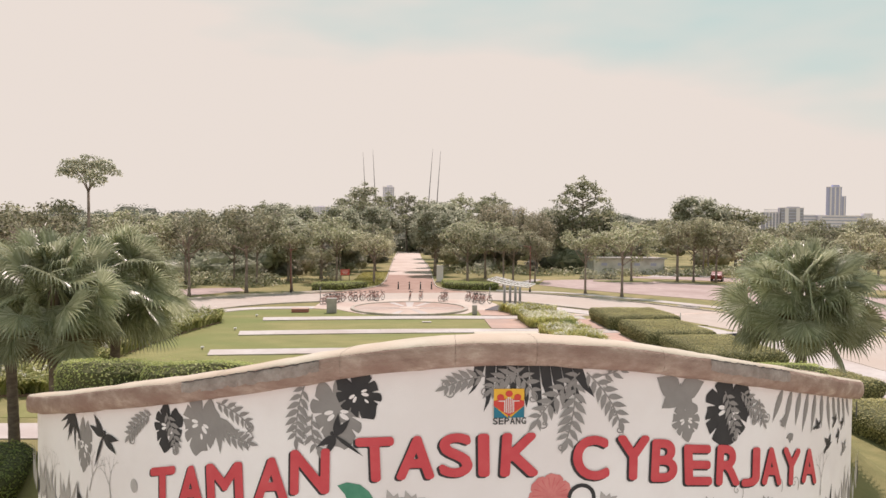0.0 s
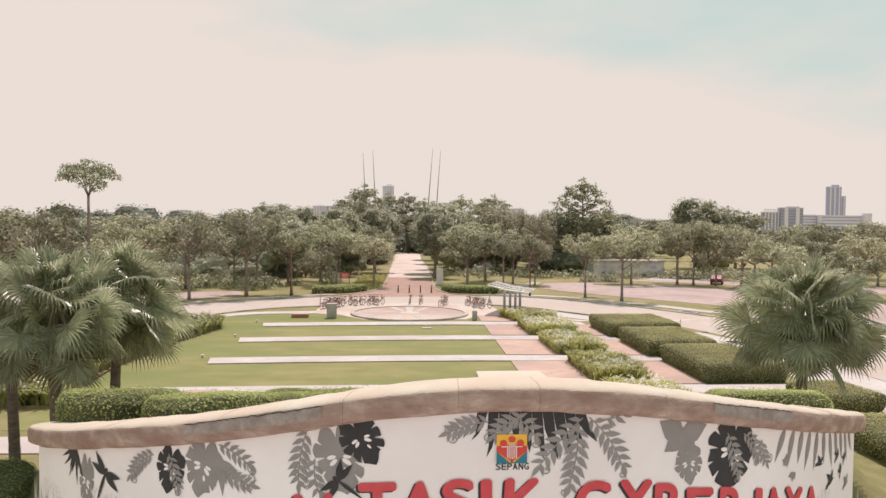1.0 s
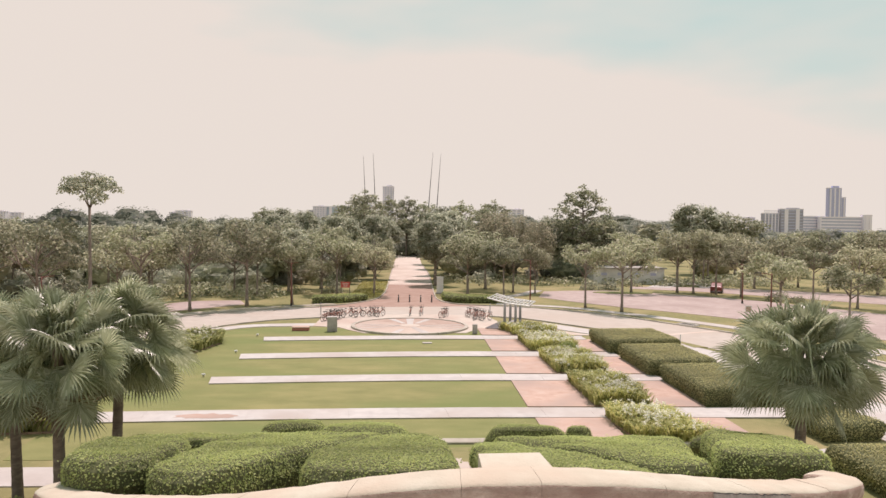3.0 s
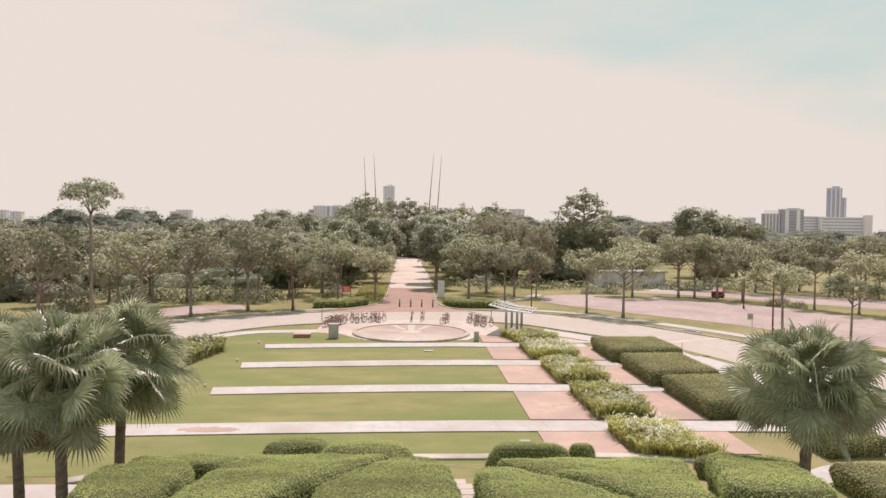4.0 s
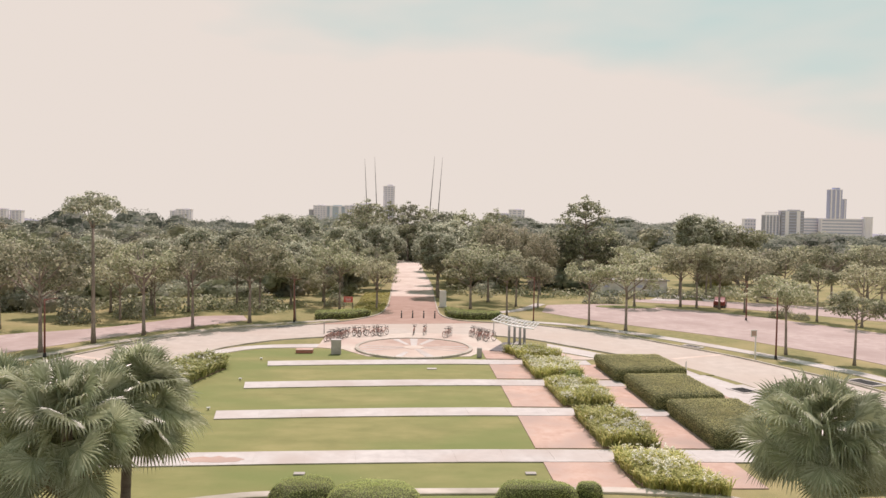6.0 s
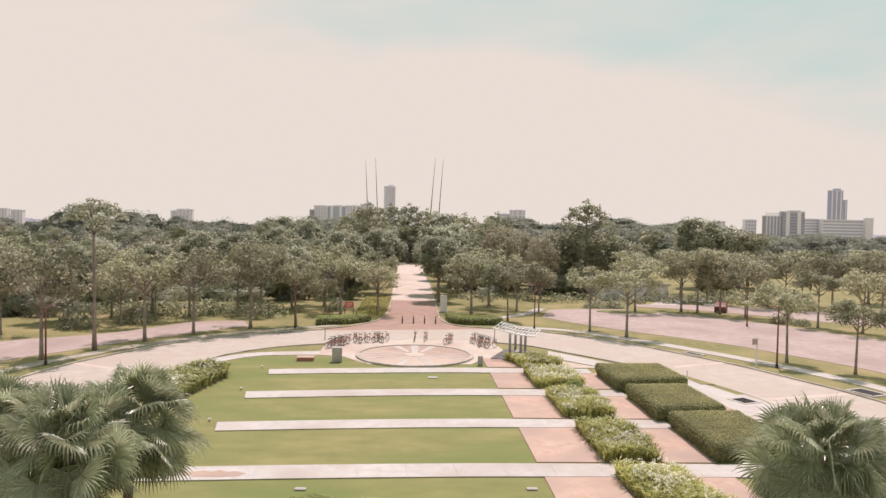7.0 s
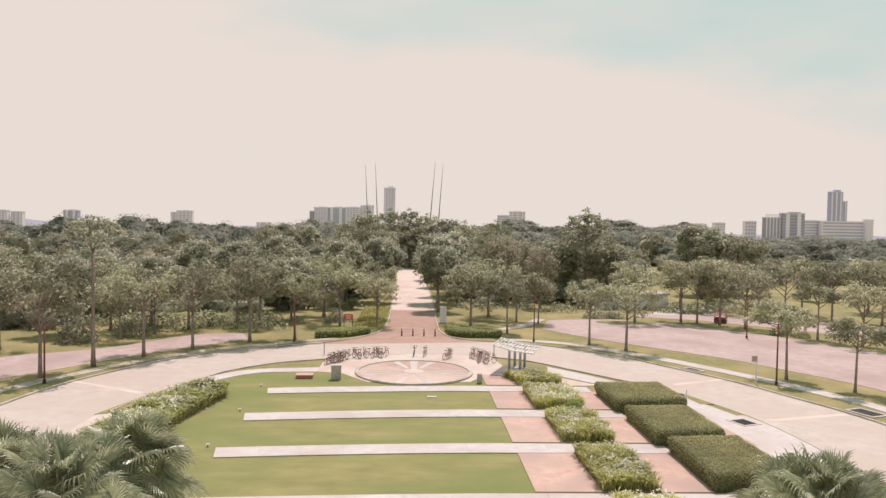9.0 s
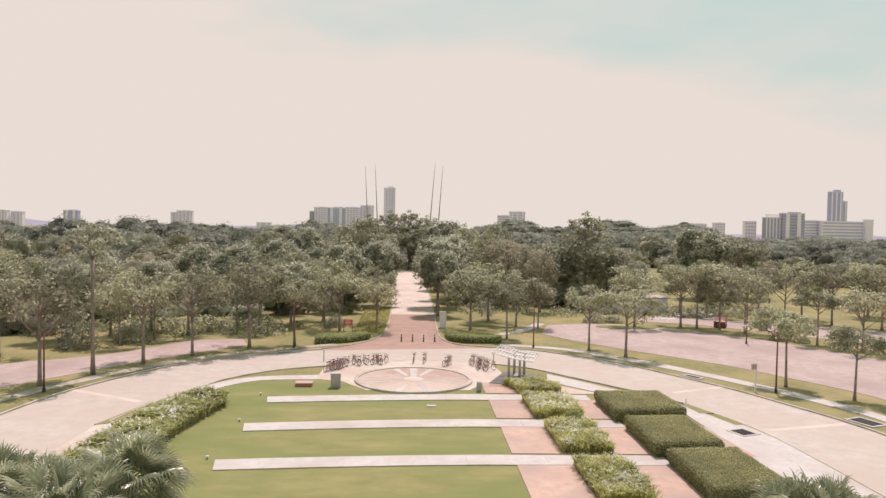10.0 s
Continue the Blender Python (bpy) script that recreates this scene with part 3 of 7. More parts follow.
# round plaza
bm = bmesh.new()
slab(bm, [(-9.0, 64.2), (-6.5, 63.4), (-5.6, 62.0), (-4.0, 60.0), (5.0, 60.4), (6.5, 63.4), (9.0, 63.4), (8.7, 68.5), (8.2, 72.2), (4, 73.5), (0, 73.7), (-4, 72.7), (-9.0, 70.2)], -0.02, 0.045)
tagged(part("plaza", bm, APRON), "cream paved plaza round the circular terrace", "paving", "", "structure")
terrace = thing("round_terrace", "round raised terrace with pink paving and pale star bands", "terrace", "", "structure", (0.02, 64.25, 0))
bm = bmesh.new()
bmesh.ops.create_cone(bm, cap_ends=True, segments=64, radius1=5.15, radius2=5.15, depth=0.2, matrix=pose(0, 0, 0.02))
part("paving", bm, TERRACE, terrace)
for k in range(40):
    a0, a1 = math.tau * k / 40 + 0.004, math.tau * (k + 1) / 40 - 0.004
    bm = bmesh.new()
    slab(bm, [(5.15 * math.cos(a0), 5.15 * math.sin(a0)), (5.5 * math.cos(a0), 5.5 * math.sin(a0)), (5.5 * math.cos(a1), 5.5 * math.sin(a1)), (5.15 * math.cos(a1), 5.15 * math.sin(a1))], -0.02, 0.20)
    part("rim_stone", bm, KERB, terrace)
# compass bands: plan angle, half width near and far, reach
for deg, w0, w1, r0, r1 in ((-73, 0.26, 0.40, 0.9, 4.95), (-106, 0.20, 0.32, 2.4, 4.95), (90, 0.26, 0.40, 0.9, 4.95), (68, 0.16, 0.34, 1.6, 4.95), (112, 0.16, 0.34, 1.6, 4.95), (171, 0.06, 0.15, 1.0, 4.95), (186, 0.06, 0.13, 1.0, 4.95),
                            (203, 0.05, 0.14, 1.0, 4.95), (9, 0.06, 0.15, 1.0, 4.95), (-6, 0.06, 0.13, 1.0, 4.95), (-24, 0.05, 0.14, 1.0, 4.95)):
    a = radians(deg)
    bm = bmesh.new()
    u, v = Vector((math.cos(a), math.sin(a), 0)), Vector((-math.sin(a), math.cos(a), 0))
    cs = [u * r0 - v * w0, u * r1 - v * w1, u * r1 + v * w1, u * r0 + v * w0]
    slab(bm, [(c.x, c.y) for c in cs], 0.05, 0.132)
    part("pale_band", bm, CONCRETE, terrace)
bm = bmesh.new()
bmesh.ops.create_cone(bm, cap_ends=True, segments=32, radius1=0.95, radius2=0.95, depth=0.1, matrix=pose(0, 0, 0.088))
part("centre_disc", bm, APRON, terrace)

# unseen pale paving added under the camera to bounce light onto the sign wall
bm = bmesh.new()
slab(bm, [(-20, -25), (21.4, -25), (21.4, 7.0), (-20, 7.0)], -0.02, 0.04)
tagged(part("forecourt", bm, BOUNCE_PAVING), "unseen pale slab added before the sign wall to bounce light", "paving", "", "structure")
# side path beyond the palms
strip("pavement", [(-20.2, 24.3), (-15, 24.2), (-12.0, 24.2)], [(-20.2, 26.0), (-15, 26.1), (-12.1, 26.1)], 0.045, 0.08, CONCRETE, "pale concrete path passing the palms", "pavement", n=20)
strip("pavement", [(16.3, 25.9), (18.2, 26.7), (21.4, 26.9)], [(16.4, 27.3), (18.0, 28.2), (21.4, 28.6)], 0.045, 0.08, CONCRETE, "pale concrete path behind the low hedges", "pavement", n=20)

# ---- sign wall ----
WX, WY, WR = 1.18, 17.02, 8.55           # centre and radius of the wall's arc
TH0, TH1 = -57.5, 50.5
CREST = ((-62, 4.32), (-52, 4.60), (-42, 4.91), (-34, 5.17), (-26, 5.395), (-20, 5.60), (-13.5, 5.80), (-10, 5.92), (-5.4, 6.02), (-1.8, 6.06), (2.6, 6.085), (8, 6.04), (11.6, 5.99), (16.4, 5.875), (20.7, 5.76), (27.5, 5.57), (31, 5.46), (37, 5.285), (45, 5.03), (56, 4.72))


def wall_top(th):
    """Height of the coping along the arc: a low wave, highest near the middle."""
    return float(sum(np.interp(th + d, [a for a, _ in CREST], [z for _, z in CREST]) for d in (-3, -1.5, 0, 1.5, 3)) / 5)


def wall_radius(th):
    return WR + 0.18 * (max(0.0, abs(th) - 30) / 30) ** 2


def wall_line():
    """Centre line of the wall: an arc that bows outwards, with a tight return at each end. Rows of x, y, outward normal, top height."""
    rows = []
    n = 14
    for side, th in ((-1, TH0), (1, TH1)):
        a = radians(th)
        p = Vector((WX + wall_radius(th) * math.sin(a), WY - wall_radius(th) * math.cos(a)))
        out_n = Vector((math.sin(a), -math.cos(a)))
        turn_c = p - out_n * 1.0
        end = []
        for k in range(1, n + 1):
            b = a + side * radians(95 if side < 0 else 66) * k / n
            nn = Vector((math.sin(b), -math.cos(b)))
            end.append((turn_c + nn * 1.0, nn, wall_top(th) - (0.42 if side < 0 else 0.28) * (k / n)))
        if side < 0:
            rows += end[::-1]
            for k in range(118):
                t = TH0 + (TH1 - TH0) * k / 117
                b = radians(t)
                nn = Vector((math.sin(b), -math.cos(b)))
                rows.append((Vector((WX, WY)) + nn * wall_radius(t), nn, wall_top(t)))
        else:
            rows += end
    return rows


def sweep(rows, profile, closed=True):
    """Sweep a profile of (outwards, up from the top) along rows of the wall line."""
    bm = bmesh.new()
    rings = [[bm.verts.new((p.x + nn.x * o, p.y + nn.y * o, top + u if u > -3 else -0.1)) for o, u in profile] for p, nn, top in rows]
    for r, s in zip(rings, rings[1:]):
        for k in range(len(profile)):
            j = (k + 1) % len(profile)
            bm.faces.new((r[k], s[k], s[j], r[j]))
    bm.faces.new(rings[0])
    bm.faces.new(rings[-1][::-1])
    bmesh.ops.recalc_face_normals(bm, faces=bm.faces)
    return bm


LINE = wall_line()
sign = thing("sign_wall", "curved white painted park sign wall with red lettering and leaf mural", "sign wall", at=(0, 0, 0))
part("wall", sweep(LINE, [(0.17, -9), (0.17, -0.2), (-0.17, -0.2), (-0.17, -9)]), RENDER_WHITE, sign, "white painted render wall", smooth=False)
BULL = [(0.20, -0.335), (0.27, -0.33), (0.325, -0.28), (0.345, -0.20), (0.345, -0.10), (0.325, -0.035), (0.285, -0.005), (0.10, 0.005), (-0.12, 0.005), (-0.26, -0.005), (-0.29, -0.05), (-0.31, -0.13), (-0.30, -0.28), (-0.25, -0.36)]
CUTS = [0, 14, 36, 52, 64, 74, 81, 93, 104, 118, 132, len(LINE) - 1]
rr = rng_of(5)
for a, b in zip(CUTS, CUTS[1:]):
    rows = [(Vector(p), nn, top) for p, nn, top in LINE[a:b + 1]]
    d0, d1 = (rows[1][0] - rows[0][0]).normalized(), (rows[-1][0] - rows[-2][0]).normalized()
    rows[0] = (rows[0][0] + d0 * 0.002, rows[0][1], rows[0][2])
    rows[-1] = (rows[-1][0] - d1 * 0.002, rows[-1][1], rows[-1][2])
    lift = rr.uniform(-0.002, 0.002)
    bm = sweep(rows, [(o, u + lift) for o, u in BULL])
    for v in bm.verts:
        v.co += Vector((0, 0, 0.012)) * noise.noise(v.co * 2.2) + Vector((0.010, 0.010, 0.006)) * noise.noise(v.co * 4.5 + Vector((7, 1, 3))) + Vector((0.005, 0.005, 0.005)) * noise.noise(v.co * 11.0)
    stone = part("coping_stone", bm, COPING, sign, "weathered terracotta bullnose coping with cream top", smooth=True)
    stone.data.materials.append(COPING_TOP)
    ends = {k for f in stone.data.polygons if len(f.vertices) > 4 for k in f.edge_keys}
    for e in stone.data.edges:
        e.use_edge_sharp = e.key in ends
    # upward faces take the paler cream, the rest the terracotta
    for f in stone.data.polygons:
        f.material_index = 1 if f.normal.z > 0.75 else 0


def wall_place(th, z, proud):
    a = radians(th)
    r = wall_radius(th) + 0.17 + proud
    return Vector((WX + r * math.sin(a), WY - r * math.cos(a), z))


def coping_chip(th0, th1, seed):
    """A broken stretch of the coping's nose showing rough concrete below a jagged crack."""
    bm, crack = bmesh.new(), bmesh.new()
    n = 56
    rows, lips = [], []
    for k in range(n + 1):
        th = th0 + (th1 - th0) * k / n
        top = wall_top(th)
        ends = min(1.0, min(k, n - k) / 5.0)
        hi = top - 0.040 - 0.028 * abs(noise.noise(Vector((th * 0.9, 2.0 + seed, 0)))) - 0.016 * noise.noise(Vector((th * 3.1, 5 + seed, 0)))
        lo = top - 0.175 - 0.025 * ends - 0.022 * noise.noise(Vector((th * 1.3, 9 + seed, 0))) - 0.008 * noise.noise(Vector((th * 5, 9, 0)))
        rows.append([bm.verts.new(wall_place(th, lo + (hi - lo) * j / 4, (0.177, 0.182, 0.186, 0.180, 0.170)[j] + 0.007 * noise.noise(Vector((th * 3, j * 1.7, 1))))) for j in range(5)])
        gap = 0.004 + 0.013 * max(0.0, 0.3 + noise.noise(Vector((th * 1.9, 3 + seed, 2))))
        lips.append([crack.verts.new(wall_place(th, hi + dz, 0.176 - 0.6 * dz)) for dz in (-0.003, gap)])
    for r, s in zip(rows, rows[1:]):
        for j in range(4):
            bm.faces.new((r[j], s[j], s[j + 1], r[j + 1]))
    for r, s in zip(lips, lips[1:]):
        crack.faces.new((r[0], s[0], s[1], r[1]))
    chip = part("coping_chip", bm, CHIPPED, sign, "broken grey concrete patch in the coping")
    part("crack", crack, DARK_METAL, chip, "dark jagged crack above the patch")


coping_chip(-26.0, -13.0, 0)
coping_chip(20.2, 30.6, 4)


def painted(name, th, z, tris, material, proud=0.006, label="", parent=None):
    """A flat painted shape on the wall: polygons in metres about a point of the wall."""
    bm = bmesh.new()
    for poly in tris:
        bm.faces.new([bm.verts.new(wall_place(th + math.degrees(u / WR), z + v, proud)) for u, v in poly])
    return part(name, bm, material, parent or sign, label)


def outline_edges(ch, slim):
    """Boundary edges and faces of one character of the built-in font, scaled to a unit box."""
    cu = bpy.data.curves.new("glyph", "FONT")
    cu.body, cu.size, cu.resolution_u, cu.offset = ch, 1.0, 5, slim
    cu.fill_mode = "FRONT"
    ob = new("glyph", cu)
    me = ob.evaluated_get(bpy.context.evaluated_depsgraph_get()).to_mesh()
    bm = bmesh.new()
    bm.from_mesh(me)
    bmesh.ops.remove_doubles(bm, verts=bm.verts, dist=0.0005)
    bmesh.ops.triangulate(bm, faces=bm.faces)
    co = np.array([v.co[:2] for v in bm.verts])
    lo, size = co.min(0), np.ptp(co, axis=0)
    unit = lambda v: (np.array(v.co[:2]) - lo) / size - 0.5
    edges = np.array([[unit(e.verts[0]), unit(e.verts[1])] for e in bm.edges if len(e.link_faces) == 1])
    tris = np.array([[unit(v) for v in f.verts] for f in bm.faces])
    bm.free()
    bpy.data.objects.remove(ob)
    bpy.data.curves.remove(cu)
    return edges, tris


def brush_letter(ch, w, h, thick, step, slim=-0.026):
    """A character fattened with a round brush: polygons in metres about its centre."""
    edges, tris = FONT.setdefault((ch, slim), outline_edges(ch, slim))
    scale = np.array([max(w - 2 * thick, 0.02), h - 2 * thick])
    e, t = edges * scale, tris * scale
    xs_ = np.arange(-w / 2 - step, w / 2 + 2 * step, step)
    ys_ = np.arange(-h / 2 - step, h / 2 + 2 * step, step)
    P = np.stack(np.meshgrid(xs_, ys_), -1)
    d = np.full(P.shape[:2], 9.0)
    for a, b in e:
        ab = b - a
        k = np.clip(((P - a) @ ab) / (ab @ ab + 1e-12), 0, 1)
        d = np.minimum(d, np.linalg.norm(P - a - k[..., None] * ab, axis=-1))
    inside = np.zeros(d.shape, bool)
    for a, b, c in t:
        s1 = (b[0] - a[0]) * (P[..., 1] - a[1]) - (b[1] - a[1]) * (P[..., 0] - a[0])
        s2 = (c[0] - b[0]) * (P[..., 1] - b[1]) - (c[1] - b[1]) * (P[..., 0] - b[0])
        s3 = (a[0] - c[0]) * (P[..., 1] - c[1]) - (a[1] - c[1]) * (P[..., 0] - c[0])
        inside |= ((s1 >= 0) & (s2 >= 0) & (s3 >= 0)) | ((s1 <= 0) & (s2 <= 0) & (s3 <= 0))
    f = np.where(inside, -d, d) - thick
    polys = []
    for j in range(len(ys_) - 1):
        run = None
        for i in range(len(xs_)):
            full = i < len(xs_) - 1 and max(f[j, i], f[j, i + 1], f[j + 1, i], f[j + 1, i + 1]) < 0
            if full:
                run = i if run is None else run
                continue
            if run is not None:
                polys.append([(xs_[run], ys_[j]), (xs_[i], ys_[j]), (xs_[i], ys_[j + 1]), (xs_[run], ys_[j + 1])])
                run = None
            if i == len(xs_) - 1:
                break
            ring = [(i, j), (i + 1, j), (i + 1, j + 1), (i, j + 1)]
            poly = []
            for (i0, j0), (i1, j1) in zip(ring, ring[1:] + ring[:1]):
                f0, f1 = f[j0, i0], f[j1, i1]
                if f0 < 0:
                    poly.append((xs_[i0], ys_[j0]))
                if (f0 < 0) != (f1 < 0):
                    k = f0 / (f0 - f1)
                    poly.append((xs_[i0] + (xs_[i1] - xs_[i0]) * k, ys_[j0] + (ys_[j1] - ys_[j0]) * k))
            if len(poly) > 2:
                polys.append(poly)
    return polys


LETTERS = [("T", -29.4, 3.80, 0.47, 0.60), ("A", -26.0, 3.90, 0.45, 0.60), ("M", -22.3, 4.02, 0.56, 0.58), ("A", -17.7, 4.16, 0.48, 0.60), ("N", -14.2, 4.32, 0.52, 0.58),
           ("T", -8.6, 4.53, 0.48, 0.56), ("A", -5.2, 4.57, 0.46, 0.55), ("S", -2.0, 4.61, 0.41, 0.55), ("I", 0.3, 4.61, 0.14, 0.54), ("K", 3.3, 4.61, 0.47, 0.55),
           ("C", 9.4, 4.53, 0.48, 0.57), ("Y", 13.3, 4.49, 0.45, 0.58), ("B", 16.4, 4.41, 0.40, 0.56), ("E", 20.0, 4.29, 0.46, 0.55), ("R", 23.6, 4.21, 0.44, 0.56), ("J", 26.6, 4.12, 0.38, 0.56), ("A", 29.7, 4.05, 0.46, 0.55), ("Y", 33.1, 3.95, 0.46, 0.55), ("A", 36.7, 3.85, 0.48, 0.54)]
FONT = {}
for i, (ch, th, z, w, h) in enumerate(LETTERS):
    lean = 0.10 * (2 - th) / 40
    tilt = 0.05 * math.sin(i * 2.3)
    shape = [[(x + y * tilt, y + x * lean * 3) for x, y in q] for q in brush_letter(ch, w, h, 0.043, 0.015)]
    painted("letter_shade", th, z, [[(x - 0.030, y - 0.020) for x, y in q] for q in shape], INK, 0.010, "black painted shade of a letter")
    painted("letter", th, z, shape, LETTER_RED, 0.016, "red hand-painted capital letter")
for i, ch in enumerate("SEPANG"):
    painted("small_letter", 1.22 + i * 0.47, 5.035, brush_letter(ch, 0.058, 0.085, 0.004, 0.003, -0.02), INK, 0.010, "small black painted letter")

# council emblem as plain coloured shapes
EM_TH, EM_Z = 2.32, 5.26
painted("emblem_field", EM_TH, EM_Z, [[(-0.187, -0.18), (0.187, -0.18), (0.187, 0.18), (-0.187, 0.18)]], LOGO_YELLOW, 0.020, "yellow square of a painted emblem")
painted("emblem_red", EM_TH, EM_Z, [[(-0.187, 0.03), (-0.187, -0.03), (0.0, -0.16), (0.187, -0.03), (0.187, 0.03), (0.10, 0.055), (-0.10, 0.055)]] +
        [[(cx + 0.045 * math.cos(math.tau * k / 12), cy + 0.040 * math.sin(math.tau * k / 12)) for k in range(12)] for cx, cy in ((-0.105, 0.075), (0.0, 0.12), (0.105, 0.075))], LOGO_RED, 0.023, "red shape of a painted emblem")
painted("emblem_blue", EM_TH, EM_Z, [[(-0.187, -0.18), (-0.02, -0.18), (-0.187, -0.03)], [(0.02, -0.18), (0.187, -0.18), (0.187, -0.03)], [(-0.02, -0.18), (0.02, -0.18), (0.0, -0.15)]], LOGO_BLUE, 0.026, "blue corners of a painted emblem")
painted("emblem_lines", EM_TH, EM_Z, [[(x - 0.005, -0.13 + abs(x) * 0.4), (x + 0.005, -0.13 + abs(x) * 0.4), (x + 0.005, 0.09 - abs(x) * 0.9), (x - 0.005, 0.09 - abs(x) * 0.9)] for x in (-0.055, -0.035, -0.012, 0.012, 0.035, 0.055)] + [[(-0.13, 0.025), (-0.055, 0.025), (-0.055, 0.035), (-0.13, 0.035)], [(0.055, 0.025), (0.13, 0.025), (0.13, 0.035), (0.055, 0.035)]], LOGO_WHITE, 0.029, "white lines of a painted emblem")


def teardrop(p, a, ln, wd, bend=0.0):
    """A pointed leaf outline from p in the direction a."""
    d, n = Vector((math.cos(a), math.sin(a))), Vector((-math.sin(a), math.cos(a)))
    up, dn = [], []
    for u, f in ((0.0, 0.10), (0.12, 0.55), (0.3, 0.95), (0.5, 0.92), (0.7, 0.60), (0.86, 0.26)):
        c = p + d * ln * u + n * bend * ln * u * u
        up.append(tuple(c + n * wd * 0.5 * f))
        dn.append(tuple(c - n * wd * 0.5 * f))
    return dn + [tuple(p + d * ln + n * bend * ln)] + up[::-1]


def spiral(p, a, size, side):
    """A thin painted curl."""
    polys, q = [], Vector(p)
    for k in range(16):
        d = Vector((math.cos(a), math.sin(a)))
        r = q + d * size * (0.34 - 0.017 * k)
        w = Vector((-d.y, d.x)) * 0.007
        polys.append([tuple(q - w), tuple(r - w), tuple(r + w), tuple(q + w)])
        q = r
        a += side * (0.30 + 0.035 * k)
    return polys


def turned(pts, turn, grow=1.0):
    ct, st = math.cos(radians(turn)) * grow, math.sin(radians(turn)) * grow
    return [(x * ct - y * st, x * st + y * ct) for x, y in pts]


def monstera(th, z, size, turn, material, proud=0.006, wide=0.85):
    """A heart-shaped split leaf, its tip down, with rounded slots in the edge and oval holes."""
    n = 180
    outline = []
    slots = ((0.62, 0.26, 0.05), (1.12, 0.36, 0.055), (1.75, 0.30, 0.05), (-0.50, 0.30, 0.05), (-1.0, 0.22, 0.045), (-1.55, 0.38, 0.055), (-2.15, 0.24, 0.05))
    for k in range(n):
        a = math.tau * k / n
        b = (a + math.pi) % math.tau - math.pi
        heart = 0.82 + 0.04 * math.sin(5.1 * b + size * 9) + 0.03 * math.sin(9.0 * b + turn) + 0.04 * math.cos(2 * b) + 0.20 * max(0.0, 1 - abs(b) / 0.55) ** 1.6 - 0.45 * max(0.0, 1 - (math.pi - abs(b)) / 0.35) ** 1.5
        cut = max(dp * math.sqrt(max(0.0, 1 - ((b - c) / w) ** 2)) for c, dp, w in slots)
        rad = size * heart * (1 - cut)
        outline.append((rad * math.sin(a) * wide, -rad * math.cos(a)))
    outline = turned(outline, turn)
    leaf = painted("painted_leaf", th, z, [[(0, 0), outline[k], outline[(k + 1) % n]] for k in range(n)], material, proud, "painted split leaf on the wall")
    holes = []
    for a, d, s in ((0.85, 0.27, 1.0), (-0.98, 0.27, 0.9), (1.36, 0.25, 0.8), (-1.5, 0.26, 0.9), (0.3, 0.42, 0.7)):
        c = Vector((size * d * math.sin(a) * wide, -size * d * math.cos(a)))
        along = Vector((math.sin(a), -math.cos(a)))
        across = Vector((along.y, -along.x))
        holes.append(turned([tuple(c + along * size * 0.135 * s * math.cos(math.tau * k / 12) + across * size * 0.062 * s * math.sin(math.tau * k / 12)) for k in range(12)], turn))
    painted("leaf_hole", th, z, holes, RENDER_WHITE, proud + 0.003, "unpainted hole in a painted leaf", leaf)


def sprig(th, z, length, turn, bend, pairs, material, leaf=0.17, proud=0.009, curls=2):
    """A painted vine: a curved stem with broad pointed leaflets and thin curls."""
    polys, p, a = [], Vector((0, 0)), radians(turn)
    step = length / pairs
    for k in range(pairs):
        d = Vector((math.cos(a), math.sin(a)))
        q = p + d * step
        w = Vector((-d.y, d.x)) * 0.008
        polys.append([tuple(p - w), tuple(q - w), tuple(q + w), tuple(p + w)])
        s = leaf * (0.75 + 0.35 * math.sin(math.pi * (k + 0.6) / pairs))
        for side in (-1, 1):
            base = p + d * step * (0.35 if side < 0 else 0.8)
            polys.append(teardrop(base, a + side * radians(58), s * 0.98, s * 0.36, -0.16 * side))
        if curls and k % 3 == 1:
            polys += spiral(q, a + radians(70 if k % 2 else -70), 0.085, -1 if k % 2 else 1)
        a += radians(bend) / pairs
        p = q
    polys.append(teardrop(p, a, leaf * 0.9, leaf * 0.32))
    if curls > 1:
        polys += spiral(p, a + 0.7, 0.10, 1 if bend > 0 else -1)
    painted("painted_sprig", th, z, polys, material, proud, "grey painted vine sprig on the wall")


def frond(th, z, blades, length, spread, turn, material, proud=0.006, thick=0.06):
    """A painted fan of long pointed blades."""
    polys = []
    for k in range(blades):
        a = radians(turn + spread * (k / max(1, blades - 1) - 0.5))
        ln = length * (0.75 + 0.25 * math.sin(2.1 * k + 1))
        polys.append(teardrop(Vector((0, 0)), a, ln, thick * 1.4, 0.15 * math.sin(1.7 * k)))
    painted("painted_frond", th, z, polys, material, proud, "painted fan of long leaves on the wall")


def hanging_blades(th0, th1, z, drops, material, proud):
    """Long dark blades that hang from the coping, their tips curved."""
    polys = []
    for k, (drop, lean) in enumerate(drops):
        u = math.radians(th1 - th0) * WR * (k / (len(drops) - 1))
        polys.append([(u - 0.062, 0.05), (u + 0.070, 0.05), (u + 0.062 + lean * 0.35, -drop * 0.45), (u + 0.042 + lean * 0.7, -drop * 0.78), (u + lean, -drop), (u - 0.012 + lean * 0.5, -drop * 0.72), (u - 0.055 + lean * 0.2, -drop * 0.35)])
    polys.append([(-0.05, 0.10), (math.radians(th1 - th0) * WR + 0.06, 0.10), (math.radians(th1 - th0) * WR + 0.06, 0.04), (-0.05, 0.04)])
    painted("painted_frond", th0, z, polys, material, proud, "black painted palm leaf hanging from the coping")


